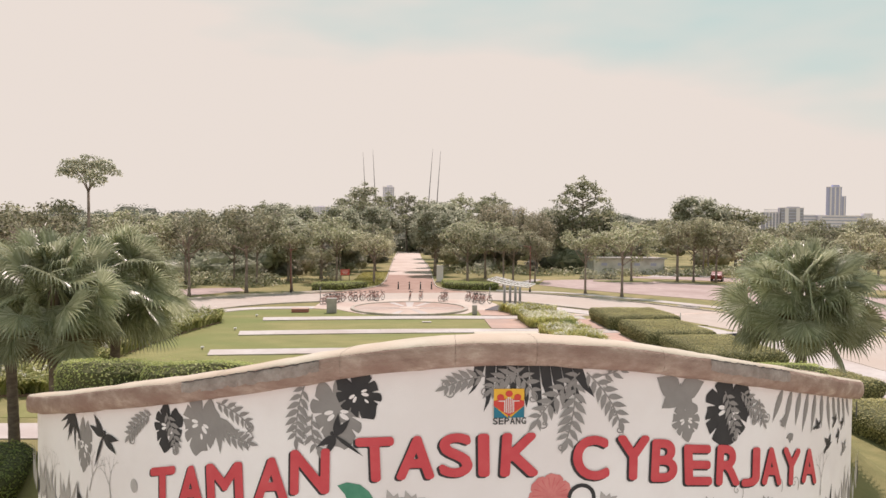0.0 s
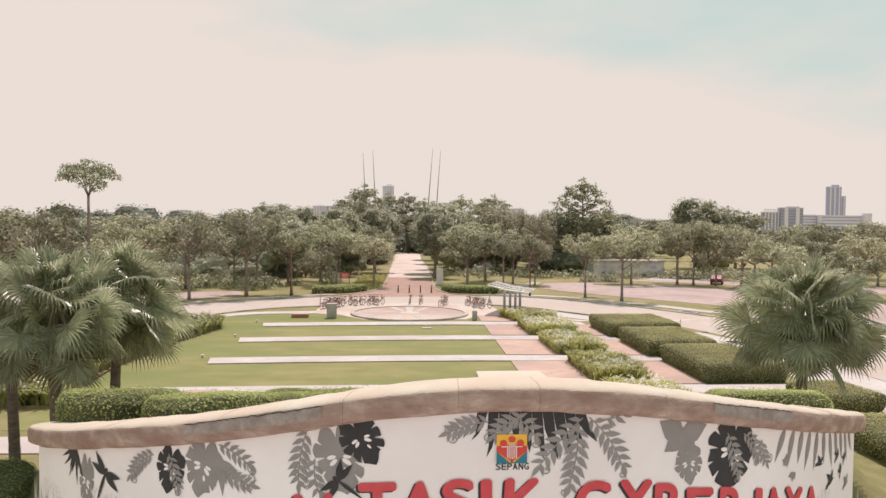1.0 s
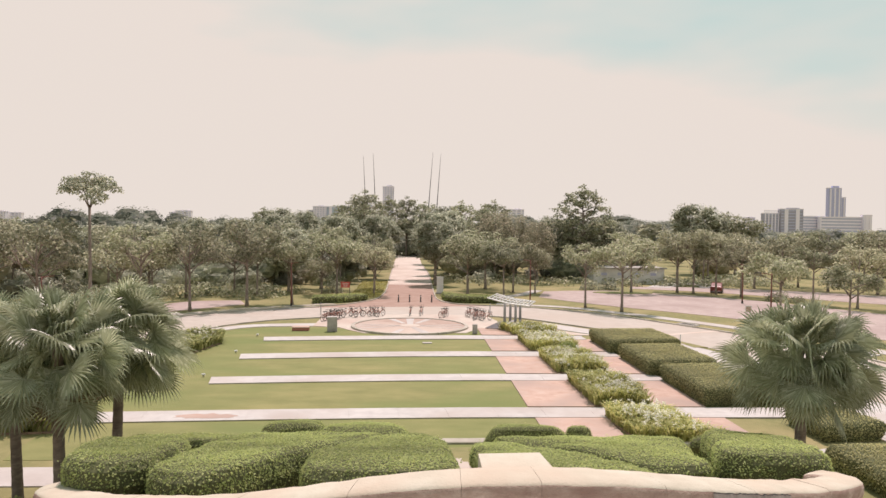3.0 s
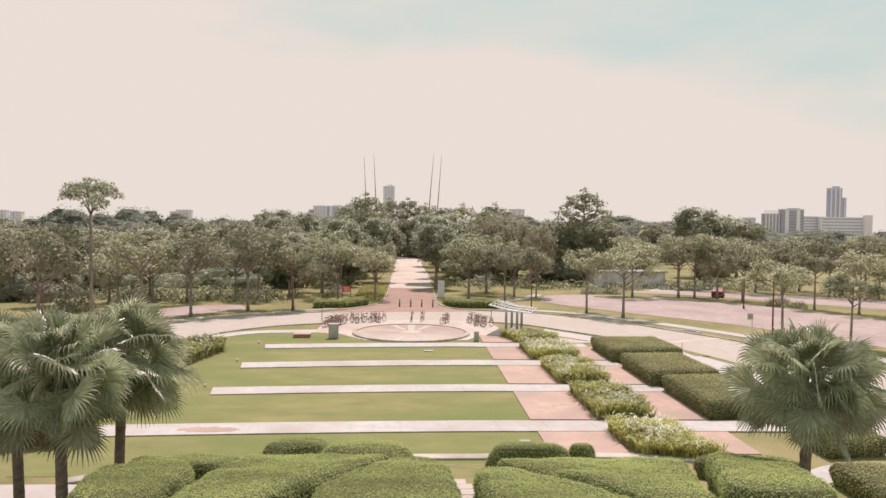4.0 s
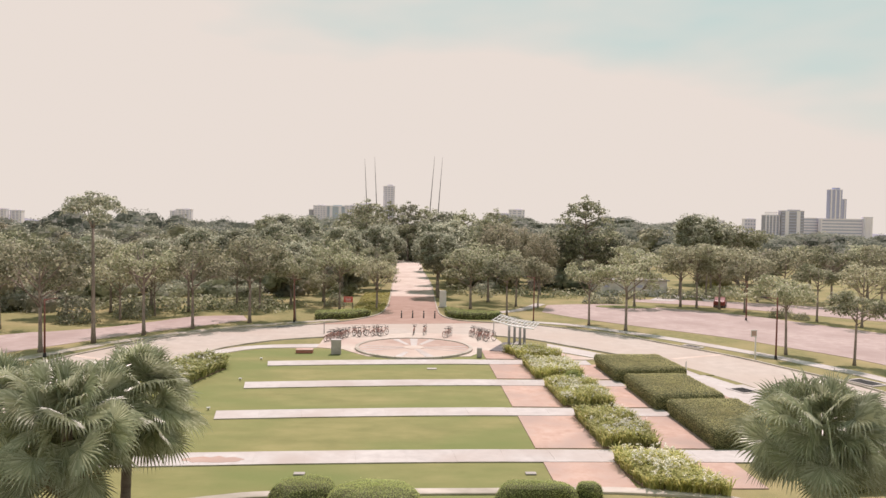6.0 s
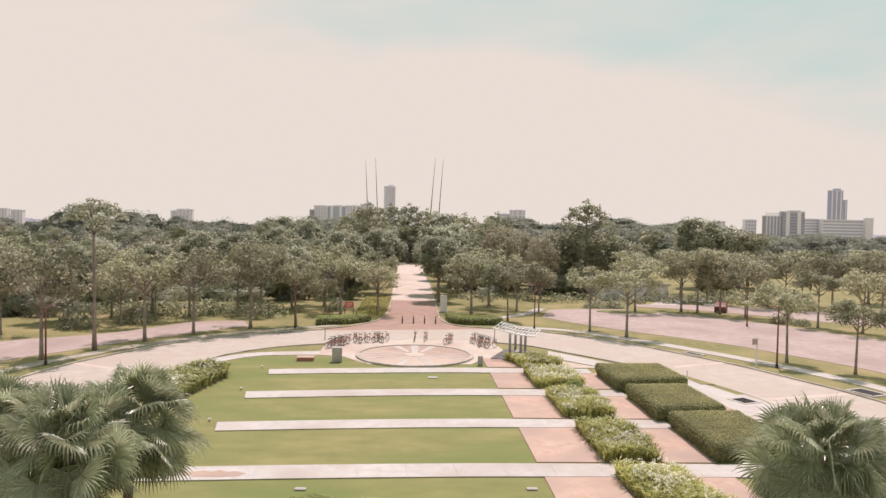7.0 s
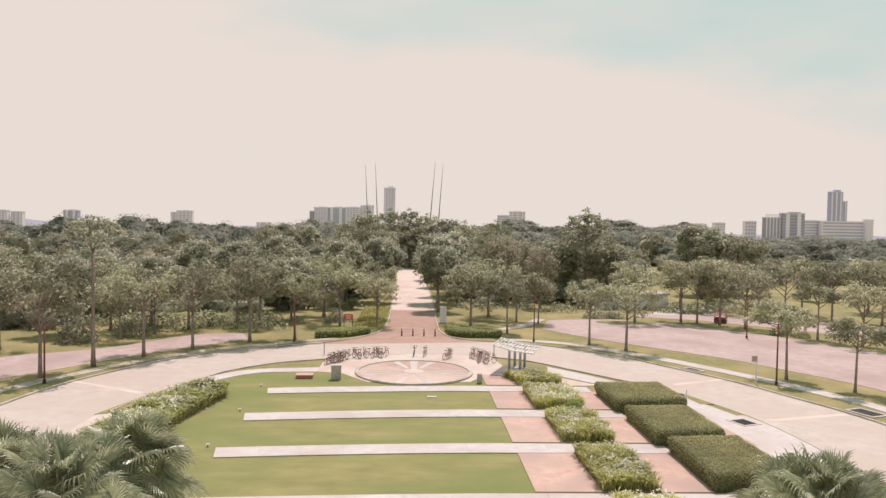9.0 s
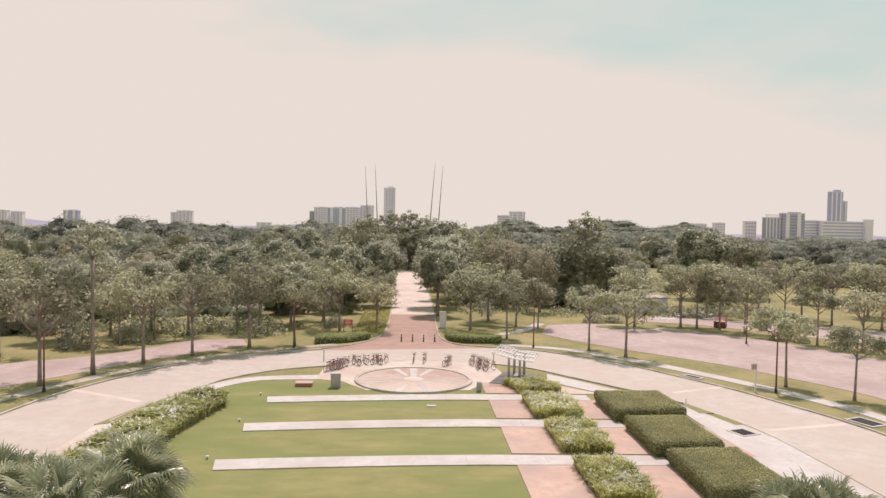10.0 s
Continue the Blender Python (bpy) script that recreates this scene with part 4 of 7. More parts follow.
def dragonfly(th, z, ln, turn, material=None, proud=0.014):
    polys = [teardrop(Vector((0, ln * 0.22)), radians(-92), ln * 0.9, ln * 0.10), [(ln * 0.05 * math.cos(math.tau * k / 10), ln * 0.26 + ln * 0.05 * math.sin(math.tau * k / 10)) for k in range(10)]]
    for a in (25, -8, 155, 188):
        polys.append(teardrop(Vector((0, ln * 0.16)), radians(a), ln * 0.56, ln * 0.17))
    painted("painted_dragonfly", th, z, [turned(p, turn) for p in polys], material or INK, proud, "black painted dragonfly shape on the wall")


def bird(th, z, s, turn, material, proud=0.012):
    polys = [teardrop(Vector((-s * 0.6, 0)), 0, s * 1.25, s * 0.34), teardrop(Vector((s * 0.05, 0)), radians(112), s * 0.95, s * 0.42, 0.2), teardrop(Vector((s * 0.1, 0)), radians(62), s * 0.8, s * 0.36, -0.2), teardrop(Vector((-s * 0.4, 0)), radians(200), s * 0.5, s * 0.26)]
    painted("painted_bird", th, z, [turned(p, turn) for p in polys], material, proud, "small painted bird shape on the wall")


def butterfly(th, z, s, turn, material, proud=0.007):
    polys = [teardrop(Vector((0, 0.08 * s)), radians(a), s * ln, s * wd) for a, ln, wd in ((155, 1.0, 0.75), (25, 1.0, 0.75), (222, 0.78, 0.6), (318, 0.78, 0.6))]
    polys.append(teardrop(Vector((0, 0.4 * s)), radians(-90), 0.9 * s, 0.16 * s))
    painted("painted_butterfly", th, z, [turned(p, turn) for p in polys], material, proud, "grey painted butterfly shape on the wall")


# upper band of leaves, from one end of the wall to the other
frond(-44.2, 4.52, 13, 0.62, 85, -112, INK, 0.008, 0.05)
monstera(-42.0, 4.10, 0.46, -6, GREY_INK, 0.005, 0.62)
dragonfly(-38.6, 4.20, 0.70, -24)
sprig(-30.9, 4.80, 0.62, 205, 30, 7, GREY_INK, 0.17, 0.013)
monstera(-28.7, 4.68, 0.37, -12, INK, 0.007, 0.88)
sprig(-28.9, 4.86, 0.44, -60, -20, 5, GREY_INK, 0.16, 0.013)
monstera(-24.9, 4.80, 0.45, -10, GREY_INK, 0.005, 0.82)
frond(-23.2, 4.90, 7, 0.50, 95, -75, GREY_INK, 0.007, 0.09)
sprig(-23.2, 5.10, 0.50, -15, -25, 5, GREY_INK, 0.16, 0.009)
sprig(-23.4, 4.80, 0.55, -28, 20, 6, GREY_INK, 0.17, 0.011)
sprig(-14.7, 5.42, 0.70, -108, 20, 7, GREY_INK, 0.19, 0.009)
sprig(-14.0, 5.06, 0.46, -95, 35, 4, GREY_INK, 0.17, 0.011)
monstera(-11.9, 5.12, 0.50, 12, GREY_INK, 0.005, 0.80)
monstera(-10.1, 5.36, 0.36, 32, INK, 0.010, 0.95)
dragonfly(-11.5, 4.76, 0.52, 58)
hanging_blades(-0.1, 7.9, 5.70, ((0.34, -0.14), (0.55, -0.08), (0.46, -0.03), (0.40, 0.0), (0.50, 0.05), (0.58, 0.10), (0.60, 0.15), (0.54, 0.19), (0.48, 0.23), (0.40, 0.26)), INK, 0.006)
sprig(0.4, 5.60, 0.50, 188, 18, 6, GREY_INK, 0.17, 0.011)
sprig(3.2, 5.66, 0.42, 200, 30, 5, GREY_INK, 0.18, 0.013, 1)
sprig(2.2, 5.66, 0.40, -20, -50, 4, GREY_INK, 0.17, 0.015)
sprig(8.3, 5.62, 0.80, 222, 12, 7, GREY_INK, 0.20, 0.009)
sprig(7.9, 5.56, 0.80, -88, -22, 7, GREY_INK, 0.21, 0.012)
sprig(8.9, 5.62, 0.80, -42, -30, 7, GREY_INK, 0.20, 0.009)
sprig(10.3, 5.58, 0.32, 10, 25, 3, GREY_INK, 0.16, 0.012)
butterfly(17.8, 5.25, 0.42, -8, GREY_INK)
monstera(18.6, 4.93, 0.29, 8, GREY_INK, 0.005, 0.95)
monstera(23.6, 5.00, 0.54, -14, INK, 0.007, 1.02)
sprig(23.0, 5.24, 0.60, -62, -20, 6, GREY_INK, 0.18, 0.013)
sprig(25.0, 5.20, 0.46, -30, -50, 5, GREY_INK, 0.16, 0.015)
sprig(27.6, 5.06, 0.36, -80, 20, 4, GREY_INK, 0.15, 0.013)
for k in range(11):
    th = 31.4 + 1.6 * k
    painted("painted_strap", th, wall_top(th) - 0.30, [teardrop(Vector((0, 0)), radians(-118 + 5.5 * k), 0.62 - 0.02 * abs(k - 4) + 0.05 * math.sin(2.3 * k), 0.13, 0.10 * math.sin(1.3 * k))], GREY_INK, 0.005 + 0.001 * (k % 3), "grey painted strap leaf hanging from the coping")
frond(54.0, 4.44, 7, 0.46, 45, -95, INK, 0.008, 0.06)
for th, z, tn in ((31.8, 4.62, 150), (33.0, 4.44, -110)):
    frond(th, z, 6, 0.15, 100, tn, GREY_INK, 0.009, 0.05)
for th, z, s, tn, m in ((38.4, 4.40, 0.18, -10, INK), (43.3, 4.36, 0.17, 25, INK), (45.9, 4.24, 0.15, 40, INK), (44.6, 4.09, 0.17, 60, INK), (41.4, 4.02, 0.24, 15, INK), (46.8, 3.78, 0.22, 10, GREY_INK)):
    bird(th, z, s, tn, m)
# reeds and twigs along the lower edge
for k in range(22):
    th = -61 + k * 1.35 if k < 15 else 42.0 + (k - 15) * 2.6
    frond(th, 2.75 - 0.03 * (k % 5), 3 + k % 3, 0.70 + 0.20 * math.sin(k * 1.9), 38, 92 + 10 * math.sin(k), PALE_INK if k % 3 else (INK if k % 6 == 3 else GREY_INK), 0.005 + 0.002 * (k % 3), 0.07)
for th, z, tn in ((-53.0, 3.00, 95), (-51.0, 3.05, 75), (-41.0, 3.40, 70), (-37.0, 3.35, 100), (39.5, 3.3, 85)):
    polys, tips = [], [(Vector((0, 0)), radians(tn), 0.26, 0.014)]
    while tips:
        p, a, ln, w = tips.pop()
        d, n2 = Vector((math.cos(a), math.sin(a))), Vector((-math.sin(a), math.cos(a)))
        q = p + d * ln
        polys.append([tuple(p - n2 * w), tuple(q - n2 * w * 0.6), tuple(q + n2 * w * 0.6), tuple(p + n2 * w)])
        if ln > 0.08:
            tips += [(q, a + 0.45, ln * 0.66, w * 0.65), (q, a - 0.35, ln * 0.72, w * 0.65)]
    painted("painted_twig", th, z, polys, PALE_INK, 0.009, "grey painted bare twig")
painted("painted_mark", -43.2, 3.30, [[(-0.06, 0.16), (-0.02, 0.0), (0.12, -0.10), (0.10, -0.2), (-0.08, -0.2)]], INK, 0.012, "plain dark painted mark on the wall")
painted("painted_mark", -33.4, 3.72, [[(0.075 * math.cos(math.tau * k / 14), 0.10 * math.sin(math.tau * k / 14)) for k in range(14)]], PALE_INK, 0.009, "pale grey painted dot")
painted("painted_mark", -32.4, 3.50, [[(0.075 * math.cos(math.tau * k / 14), 0.05 * math.sin(math.tau * k / 14)) for k in range(14)]], PALE_INK, 0.009, "pale grey painted dot")
for k in range(6):
    a = math.tau * k / 6 + 0.3
    painted("painted_petal", 5.9, 4.08, [[(0, 0)] + [(0.27 * math.cos(a + t) * f, 0.27 * math.sin(a + t) * f) for t, f in ((-0.62, 0.80), (-0.45, 0.97), (-0.2, 1.04), (0, 1.0), (0.2, 1.04), (0.45, 0.97), (0.62, 0.80))]], PINK_INK, 0.006 + 0.002 * (k % 3), "pink painted petal")
    painted("petal_line", 5.9, 4.08, [[(0.06 * math.cos(a + t), 0.06 * math.sin(a + t)), (0.23 * math.cos(a + t * 1.1), 0.23 * math.sin(a + t * 1.1)), (0.23 * math.cos(a + t * 1.1 + 0.03), 0.23 * math.sin(a + t * 1.1 + 0.03))] for t in (-0.3, 0.0, 0.3)], LETTER_RED, 0.016, "fine red line on a painted petal")
painted("painted_ring", 8.6, 4.02, [[(r0 * math.cos(math.tau * (k + j) / 20), r0 * math.sin(math.tau * (k + j) / 20)) for r0, j in ((0.14, 0), (0.19, 0), (0.19, 1), (0.14, 1))] for k in range(20)], INK, 0.008, "black painted ring on the wall")
painted("painted_leaf", -10.2, 4.03, [[(-0.24, 0.14), (-0.12, 0.19), (0.05, 0.17), (0.16, 0.09), (0.24, -0.03), (0.14, -0.09), (0.02, -0.12), (-0.10, -0.07), (-0.14, 0.03)]], GREEN_INK, 0.006, "green painted leaf")
for th, z, s in ((-7.1, 4.03, 0.13), (-5.6, 4.03, 0.13), (10.8, 3.98, 0.12), (21.5, 3.72, 0.13), (29.0, 3.55, 0.12)):
    frond(th, z - 0.06, 5, s * 1.6, 120, 90, PALE_INK, 0.006, 0.07)
for th, z in ((25.5, 3.70), (31.5, 3.62), (34.5, 3.55)):
    painted("painted_curl", th, z, spiral((0, 0), 1.2, 0.16, 1), PALE_INK, 0.006, "grey painted curl")

# ---- planted bank behind the wall ----
bm = bmesh.new()
NX, NY = 130, 100
gx, gy = np.linspace(-14, 17.4, NX), np.linspace(8.2, 29.2, NY)


def bank_z(x, y):
    d = math.hypot(x - WX, y - WY)
    if y < 15.0 and d > 8.45:
        return -0.2
    return mound_height(x, y) - 0.02 + 0.03 * noise.noise(Vector((x, y, 0)))


rows = [[bm.verts.new((x, y, bank_z(x, y))) for x in gx] for y in gy]
for r, s in zip(rows, rows[1:]):
    for k in range(NX - 1):
        bm.faces.new((r[k], r[k + 1], s[k + 1], s[k]))
tagged(part("grass_bank", bm, GRASS, smooth=True), "grassy planted bank sloping from wall to lawn", "bank", "", "structure")
kerb("lawn_kerb", [(-13.0, 26.4), (-10.5, 27.6), (-8.1, 28.4), (-6, 28.85), (0.1, 29.15), (3.4, 29.2), (7.9, 29.35), (10.3, 29.15), (12.6, 28.75), (14.6, 27.6)], 0.6, 0.12, "pale curved kerb along the foot of the bank", 60)
bm = bmesh.new()
p0, p1 = wall_place(0.1, 0, -0.42), wall_place(7.0, 0, -0.42)
q0, q1 = (1.2, 9.6), (2.1, 9.65)
slab(bm, [(p0.x, p0.y), (p1.x, p1.y), q1, q0], 5.4, 5.96)
tagged(part("landing_slab", bm, COPING_TOP), "concrete landing slab joined to the wall coping", "slab", "", "structure")
for k in range(4):
    y = 18.4 + k * 1.15
    bm = bmesh.new()
    z = mound_height(1.6, y)
    box(bm, 0, 0, 0.05, 0.5, 0.42, 0.16, 0, 0.015)
    ob = part("stepping_slab", bm, APRON)
    ob.matrix_basis = pose(1.72 + 0.10 * math.sin(k * 1.3), y, z - 0.03, 0, 0, 3 * math.sin(k))
    tagged(ob, "pale concrete stepping slab on the bank", "step", "bank steps")


# ---- clipped hedges ----
def hedge_mesh(name, outline, top, base, seed, leaf=0.055, density=560, wave=0.05, leaf_mat=None, low_leaves=1.0, soft=False):
    """A clipped hedge: a dark inner body of any plan outline, rounded at the top edge, covered with small leaves. top and base are functions of x, y."""
    r = rng_of(seed)
    o = np.array(outline)
    if np.sum(o[:, 0] * np.roll(o[:, 1], -1) - o[:, 1] * np.roll(o[:, 0], -1)) < 0:
        o = o[::-1]
    c = o.mean(0)
    levels = [(0.90, 0.0), (0.95, 0.3), (1.0, 0.58), (0.985, 0.80), (0.92, 0.94), (0.80, 1.0), (0.6, 1.0), (0.3, 1.0), (0.002, 1.0)]
    if soft:
        levels = [(1.0, 0.0), (1.0, 0.3), (0.975, 0.54), (0.92, 0.74), (0.84, 0.89), (0.72, 0.98), (0.5, 1.01), (0.3, 1.02), (0.002, 1.02)]
    rings = []
    for f, u in levels:
        ring = []
        for x, y in o:
            d = np.array([x, y]) - c
            ln = np.linalg.norm(d)
            k = f if f < 0.9 else 1 - (1 - f) * min(1.0, 2.2 / ln)
            px, py = c + d * k
            zb, zt = base(px, py), top(px, py)
            nz = noise.noise(Vector((px * 0.9, py * 0.9, u * 2 + seed)))
            px, py = px + d[0] / ln * wave * nz * 1.5, py + d[1] / ln * wave * nz * 1.5
            ring.append((px, py, zb + (zt - zb) * u + (wave * nz if u > 0.6 else 0)))
        rings.append(ring)
    R = np.array(rings)
    a, b = R[:-1], R[1:]
    quads = np.stack([a, np.roll(a, -1, 1), np.roll(b, -1, 1), b], 2).reshape(-1, 4, 3)
    e1, e2 = quads[:, 1] - quads[:, 0], quads[:, 3] - quads[:, 0]
    nn = np.cross(e1, e2)
    area = np.linalg.norm(nn, axis=1)
    nn /= area[:, None] + 1e-9
    thin = np.repeat([low_leaves if k < 2 else 1.0 for k in range(len(levels) - 1)], len(o))     # bare stems low down
    count = r.poisson(area * density * thin)
    idx = np.repeat(np.arange(len(quads)), count)
    u, v = r.random((2, len(idx), 1))
    q = quads[idx]
    pts = (q[:, 0] * (1 - u) + q[:, 1] * u) * (1 - v) + (q[:, 3] * (1 - u) + q[:, 2] * u) * v
    pts = pts + nn[idx] * r.uniform(-0.01, leaf * 0.85, (len(idx), 1))
    stray = r.random(len(idx)) < 0.02
    pts[stray] += nn[idx][stray] * r.uniform(0.02, 0.10, (stray.sum(), 1))
    leaves = leaf_faces(pts, nn[idx] + np.array([0, 0, 0.6]), leaf, r, 0.6, 0.45)
    base_at = np.array([c[0], c[1], quads[:, :, 2].min()])
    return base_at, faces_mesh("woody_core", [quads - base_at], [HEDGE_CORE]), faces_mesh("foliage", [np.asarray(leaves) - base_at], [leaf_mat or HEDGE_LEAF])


def hedge(made, label, category, group=""):
    """One hedge: its dark core, standing in for shaded twigs, and the clipped foliage over it."""
    at, core, leaves = made
    h = thing("hedge", label, category, group, "", tuple(at))
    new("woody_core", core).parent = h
    new("foliage", leaves).parent = h
    return h


def pad_outline(cx, cy, rx, ry, turn, n=48, power=2.3, seed=0):
    ct, st = math.cos(radians(turn)), math.sin(radians(turn))
    res = []
    for k in range(n):
        a = math.tau * k / n
        f = (abs(math.cos(a)) ** power + abs(math.sin(a)) ** power) ** (-1 / power)
        f *= 1 + 0.05 * noise.noise(Vector((math.cos(a) * 1.5, math.sin(a) * 1.5, seed * 3.3)))
        x, y = rx * f * math.cos(a), ry * f * math.sin(a)
        res.append((cx + x * ct - y * st, cy + x * st + y * ct))
    return res


def flowing(pts, n=72):
    """A closed outline through the points, rounded at the corners."""
    o = np.array([tuple(p) for p in even([Vector(p) for p in pts + pts[:1]], n + 1)[:-1]])
    for _ in range(4):
        o = 0.25 * np.roll(o, 1, 0) + 0.5 * o + 0.25 * np.roll(o, -1, 0)
    return [tuple(p) for p in o]


# plan outline and height of each clipped mass on the bank
MASSES = [([(-4.5, 12.1), (-5.2, 11.6), (-6.1, 12.4), (-7.0, 14.5), (-7.5, 17.0), (-7.2, 18.6), (-6.0, 18.9), (-5.2, 17.0), (-4.75, 14.3)], 1.13),
          ([(-4.35, 11.6), (-3.7, 10.6), (-2.9, 10.4), (-2.6, 12.0), (-2.35, 14.2), (-2.05, 15.7), (-1.45, 17.6), (-0.6, 20.2), (-0.7, 21.6), (-2.0, 21.5), (-3.5, 21.4), (-4.9, 21.0), (-5.0, 18.0), (-4.75, 15.5), (-4.45, 13.3)], 1.06),
          ([(-8.2, 19.6), (-7.3, 19.0), (-5.5, 19.4), (-4.9, 20.8), (-5.4, 22.0), (-7.2, 22.2), (-8.3, 21.0)], 0.95),
          ([(-1.75, 12.0), (-1.5, 10.8), (-0.6, 10.2), (0.5, 10.2), (1.05, 10.9), (1.12, 14.0), (1.12, 17.0), (0.95, 19.3), (0.2, 20.0), (-0.5, 19.4), (-1.1, 17.8), (-1.6, 15.5), (-1.85, 13.6)], 1.12),
          ([(-5.2, 24.2), (-5.1, 26.2), (-4.1, 27.2), (-3.0, 26.5), (-2.7, 25.0), (-3.3, 23.3), (-4.5, 23.0)], 1.2),
          ([(-3.1, 24.2), (-2.7, 26.1), (-1.4, 26.6), (0.0, 25.8), (0.3, 23.8), (-0.3, 22.0), (-1.9, 21.9), (-3.0, 22.8)], 1.15),
          ([(2.1, 10.4), (3.4, 10.2), (4.6, 10.9), (4.75, 12.5), (4.3, 14.6), (3.6, 16.9), (2.8, 19.0), (2.1, 19.4), (1.8, 18.0), (1.75, 15.0), (1.8, 12.0)], 0.90),
          ([(4.95, 13.0), (6.2, 12.8), (6.9, 15.4), (7.7, 17.6), (8.5, 20.0), (8.7, 21.4), (7.0, 21.8), (5.0, 21.8), (3.4, 21.8), (2.6, 20.9), (3.25, 19.5), (4.05, 17.6), (4.65, 15.6)], 0.90),
          ([(6.6, 13.4), (7.4, 12.6), (8.8, 13.1), (9.7, 15.2), (10.5, 18.0), (10.6, 20.4), (9.8, 21.4), (8.95, 20.0), (8.15, 17.6), (7.2, 15.2)], 1.12),
          ([(2.95, 25.6), (3.3, 26.7), (4.5, 27.2), (5.8, 27.1), (6.4, 26.4), (6.0, 25.3), (4.8, 24.8), (3.5, 24.9)], 1.0),
          ([(6.2, 26.2), (6.5, 27.0), (7.2, 26.9), (7.3, 26.1), (6.8, 25.6)], 0.95)]
for i, (outline, hh) in enumerate(MASSES):
    made = hedge_mesh("hedge", flowing(outline), lambda x, y, h=hh: mound_height(min(max(x, -6.2), 8.35), y) + h, lambda x, y: mound_height(x, y) - 0.1, 20 + i, 0.05, 640, 0.08, low_leaves=0.9 if outline[0][1] > 19 else 0.45, soft=outline[0][1] > 23)
    hedge(made, "low clipped green hedge mass on the planted bank", "hedge", "hedges on the bank")

for i, (x0, x1, y0, y1, hh, cut) in enumerate(((15.0, 20.7, 50.4, 56.8, 1.1, 0.8), (15.2, 19.9, 42.5, 49.2, 1.1, 0.5), (15.6, 20.3, 35.0, 41.9, 1.1, 0.4), (16.6, 21.3, 21.0, 26.4, 0.95, 0.3), (18.3, 21.3, 28.9, 32.4, 0.9, 0.3))):
    edge = []
    for a, b, n in (((x0, y0), (x1, y0 + cut), 12), ((x1, y0 + cut), (x1 - 0.2, y1), 14), ((x1 - 0.2, y1), (x0, y1 - 0.3), 12), ((x0, y1 - 0.3), (x0, y0), 14)):
        edge += [(a[0] + (b[0] - a[0]) * k / n, a[1] + (b[1] - a[1]) * k / n) for k in range(n)]
    me = hedge_mesh("hedge", edge, lambda x, y, h=hh: h, lambda x, y: 0.0, 60 + i, 0.080, 290, 0.04, BLOCK_LEAF)
    hedge(me, "square clipped green hedge block beside the brick path" if i < 3 else "low clipped hedge beside the side path", "hedge", "clipped hedge blocks")
me = hedge_mesh("hedge", pad_outline(11.9, 22.9, 1.9, 1.0, -18, seed=9), lambda x, y: mound_height(x, y) + 0.75, lambda x, y: mound_height(x, y) - 0.1, 71, 0.08, 200)
hedge(me, "low clipped hedge beside the lone palm", "hedge")
me = hedge_mesh("hedge", pad_outline(-11.3, 18.4, 1.25, 2.4, 8, seed=3), lambda x, y: 1.05, lambda x, y: 0.0, 70, 0.08, 170)
hedge(me, "low clipped hedge beside the wall end", "hedge")
for i, (pts, hh) in enumerate((([(-11.8, 83.2), (-8.0, 84.6), (-5.4, 87.4), (-6.4, 88.4), (-9, 87.4), (-12.2, 86.0)], 0.8), ([(4.4, 86.6), (6.5, 85.2), (11.0, 85.4), (11.2, 87.4), (6.6, 88.0), (4.6, 92.0), (4.1, 92.0)], 0.8))):
    o = even([Vector(p) for p in pts + pts[:1]], 41)[:-1]
    me = hedge_mesh("hedge", [tuple(p) for p in o], lambda x, y, h=hh: h, lambda x, y: 0.0, 80 + i, 0.16, 60, 0.08)
    hedge(me, "dark green hedge at the mouth of the avenue", "hedge")


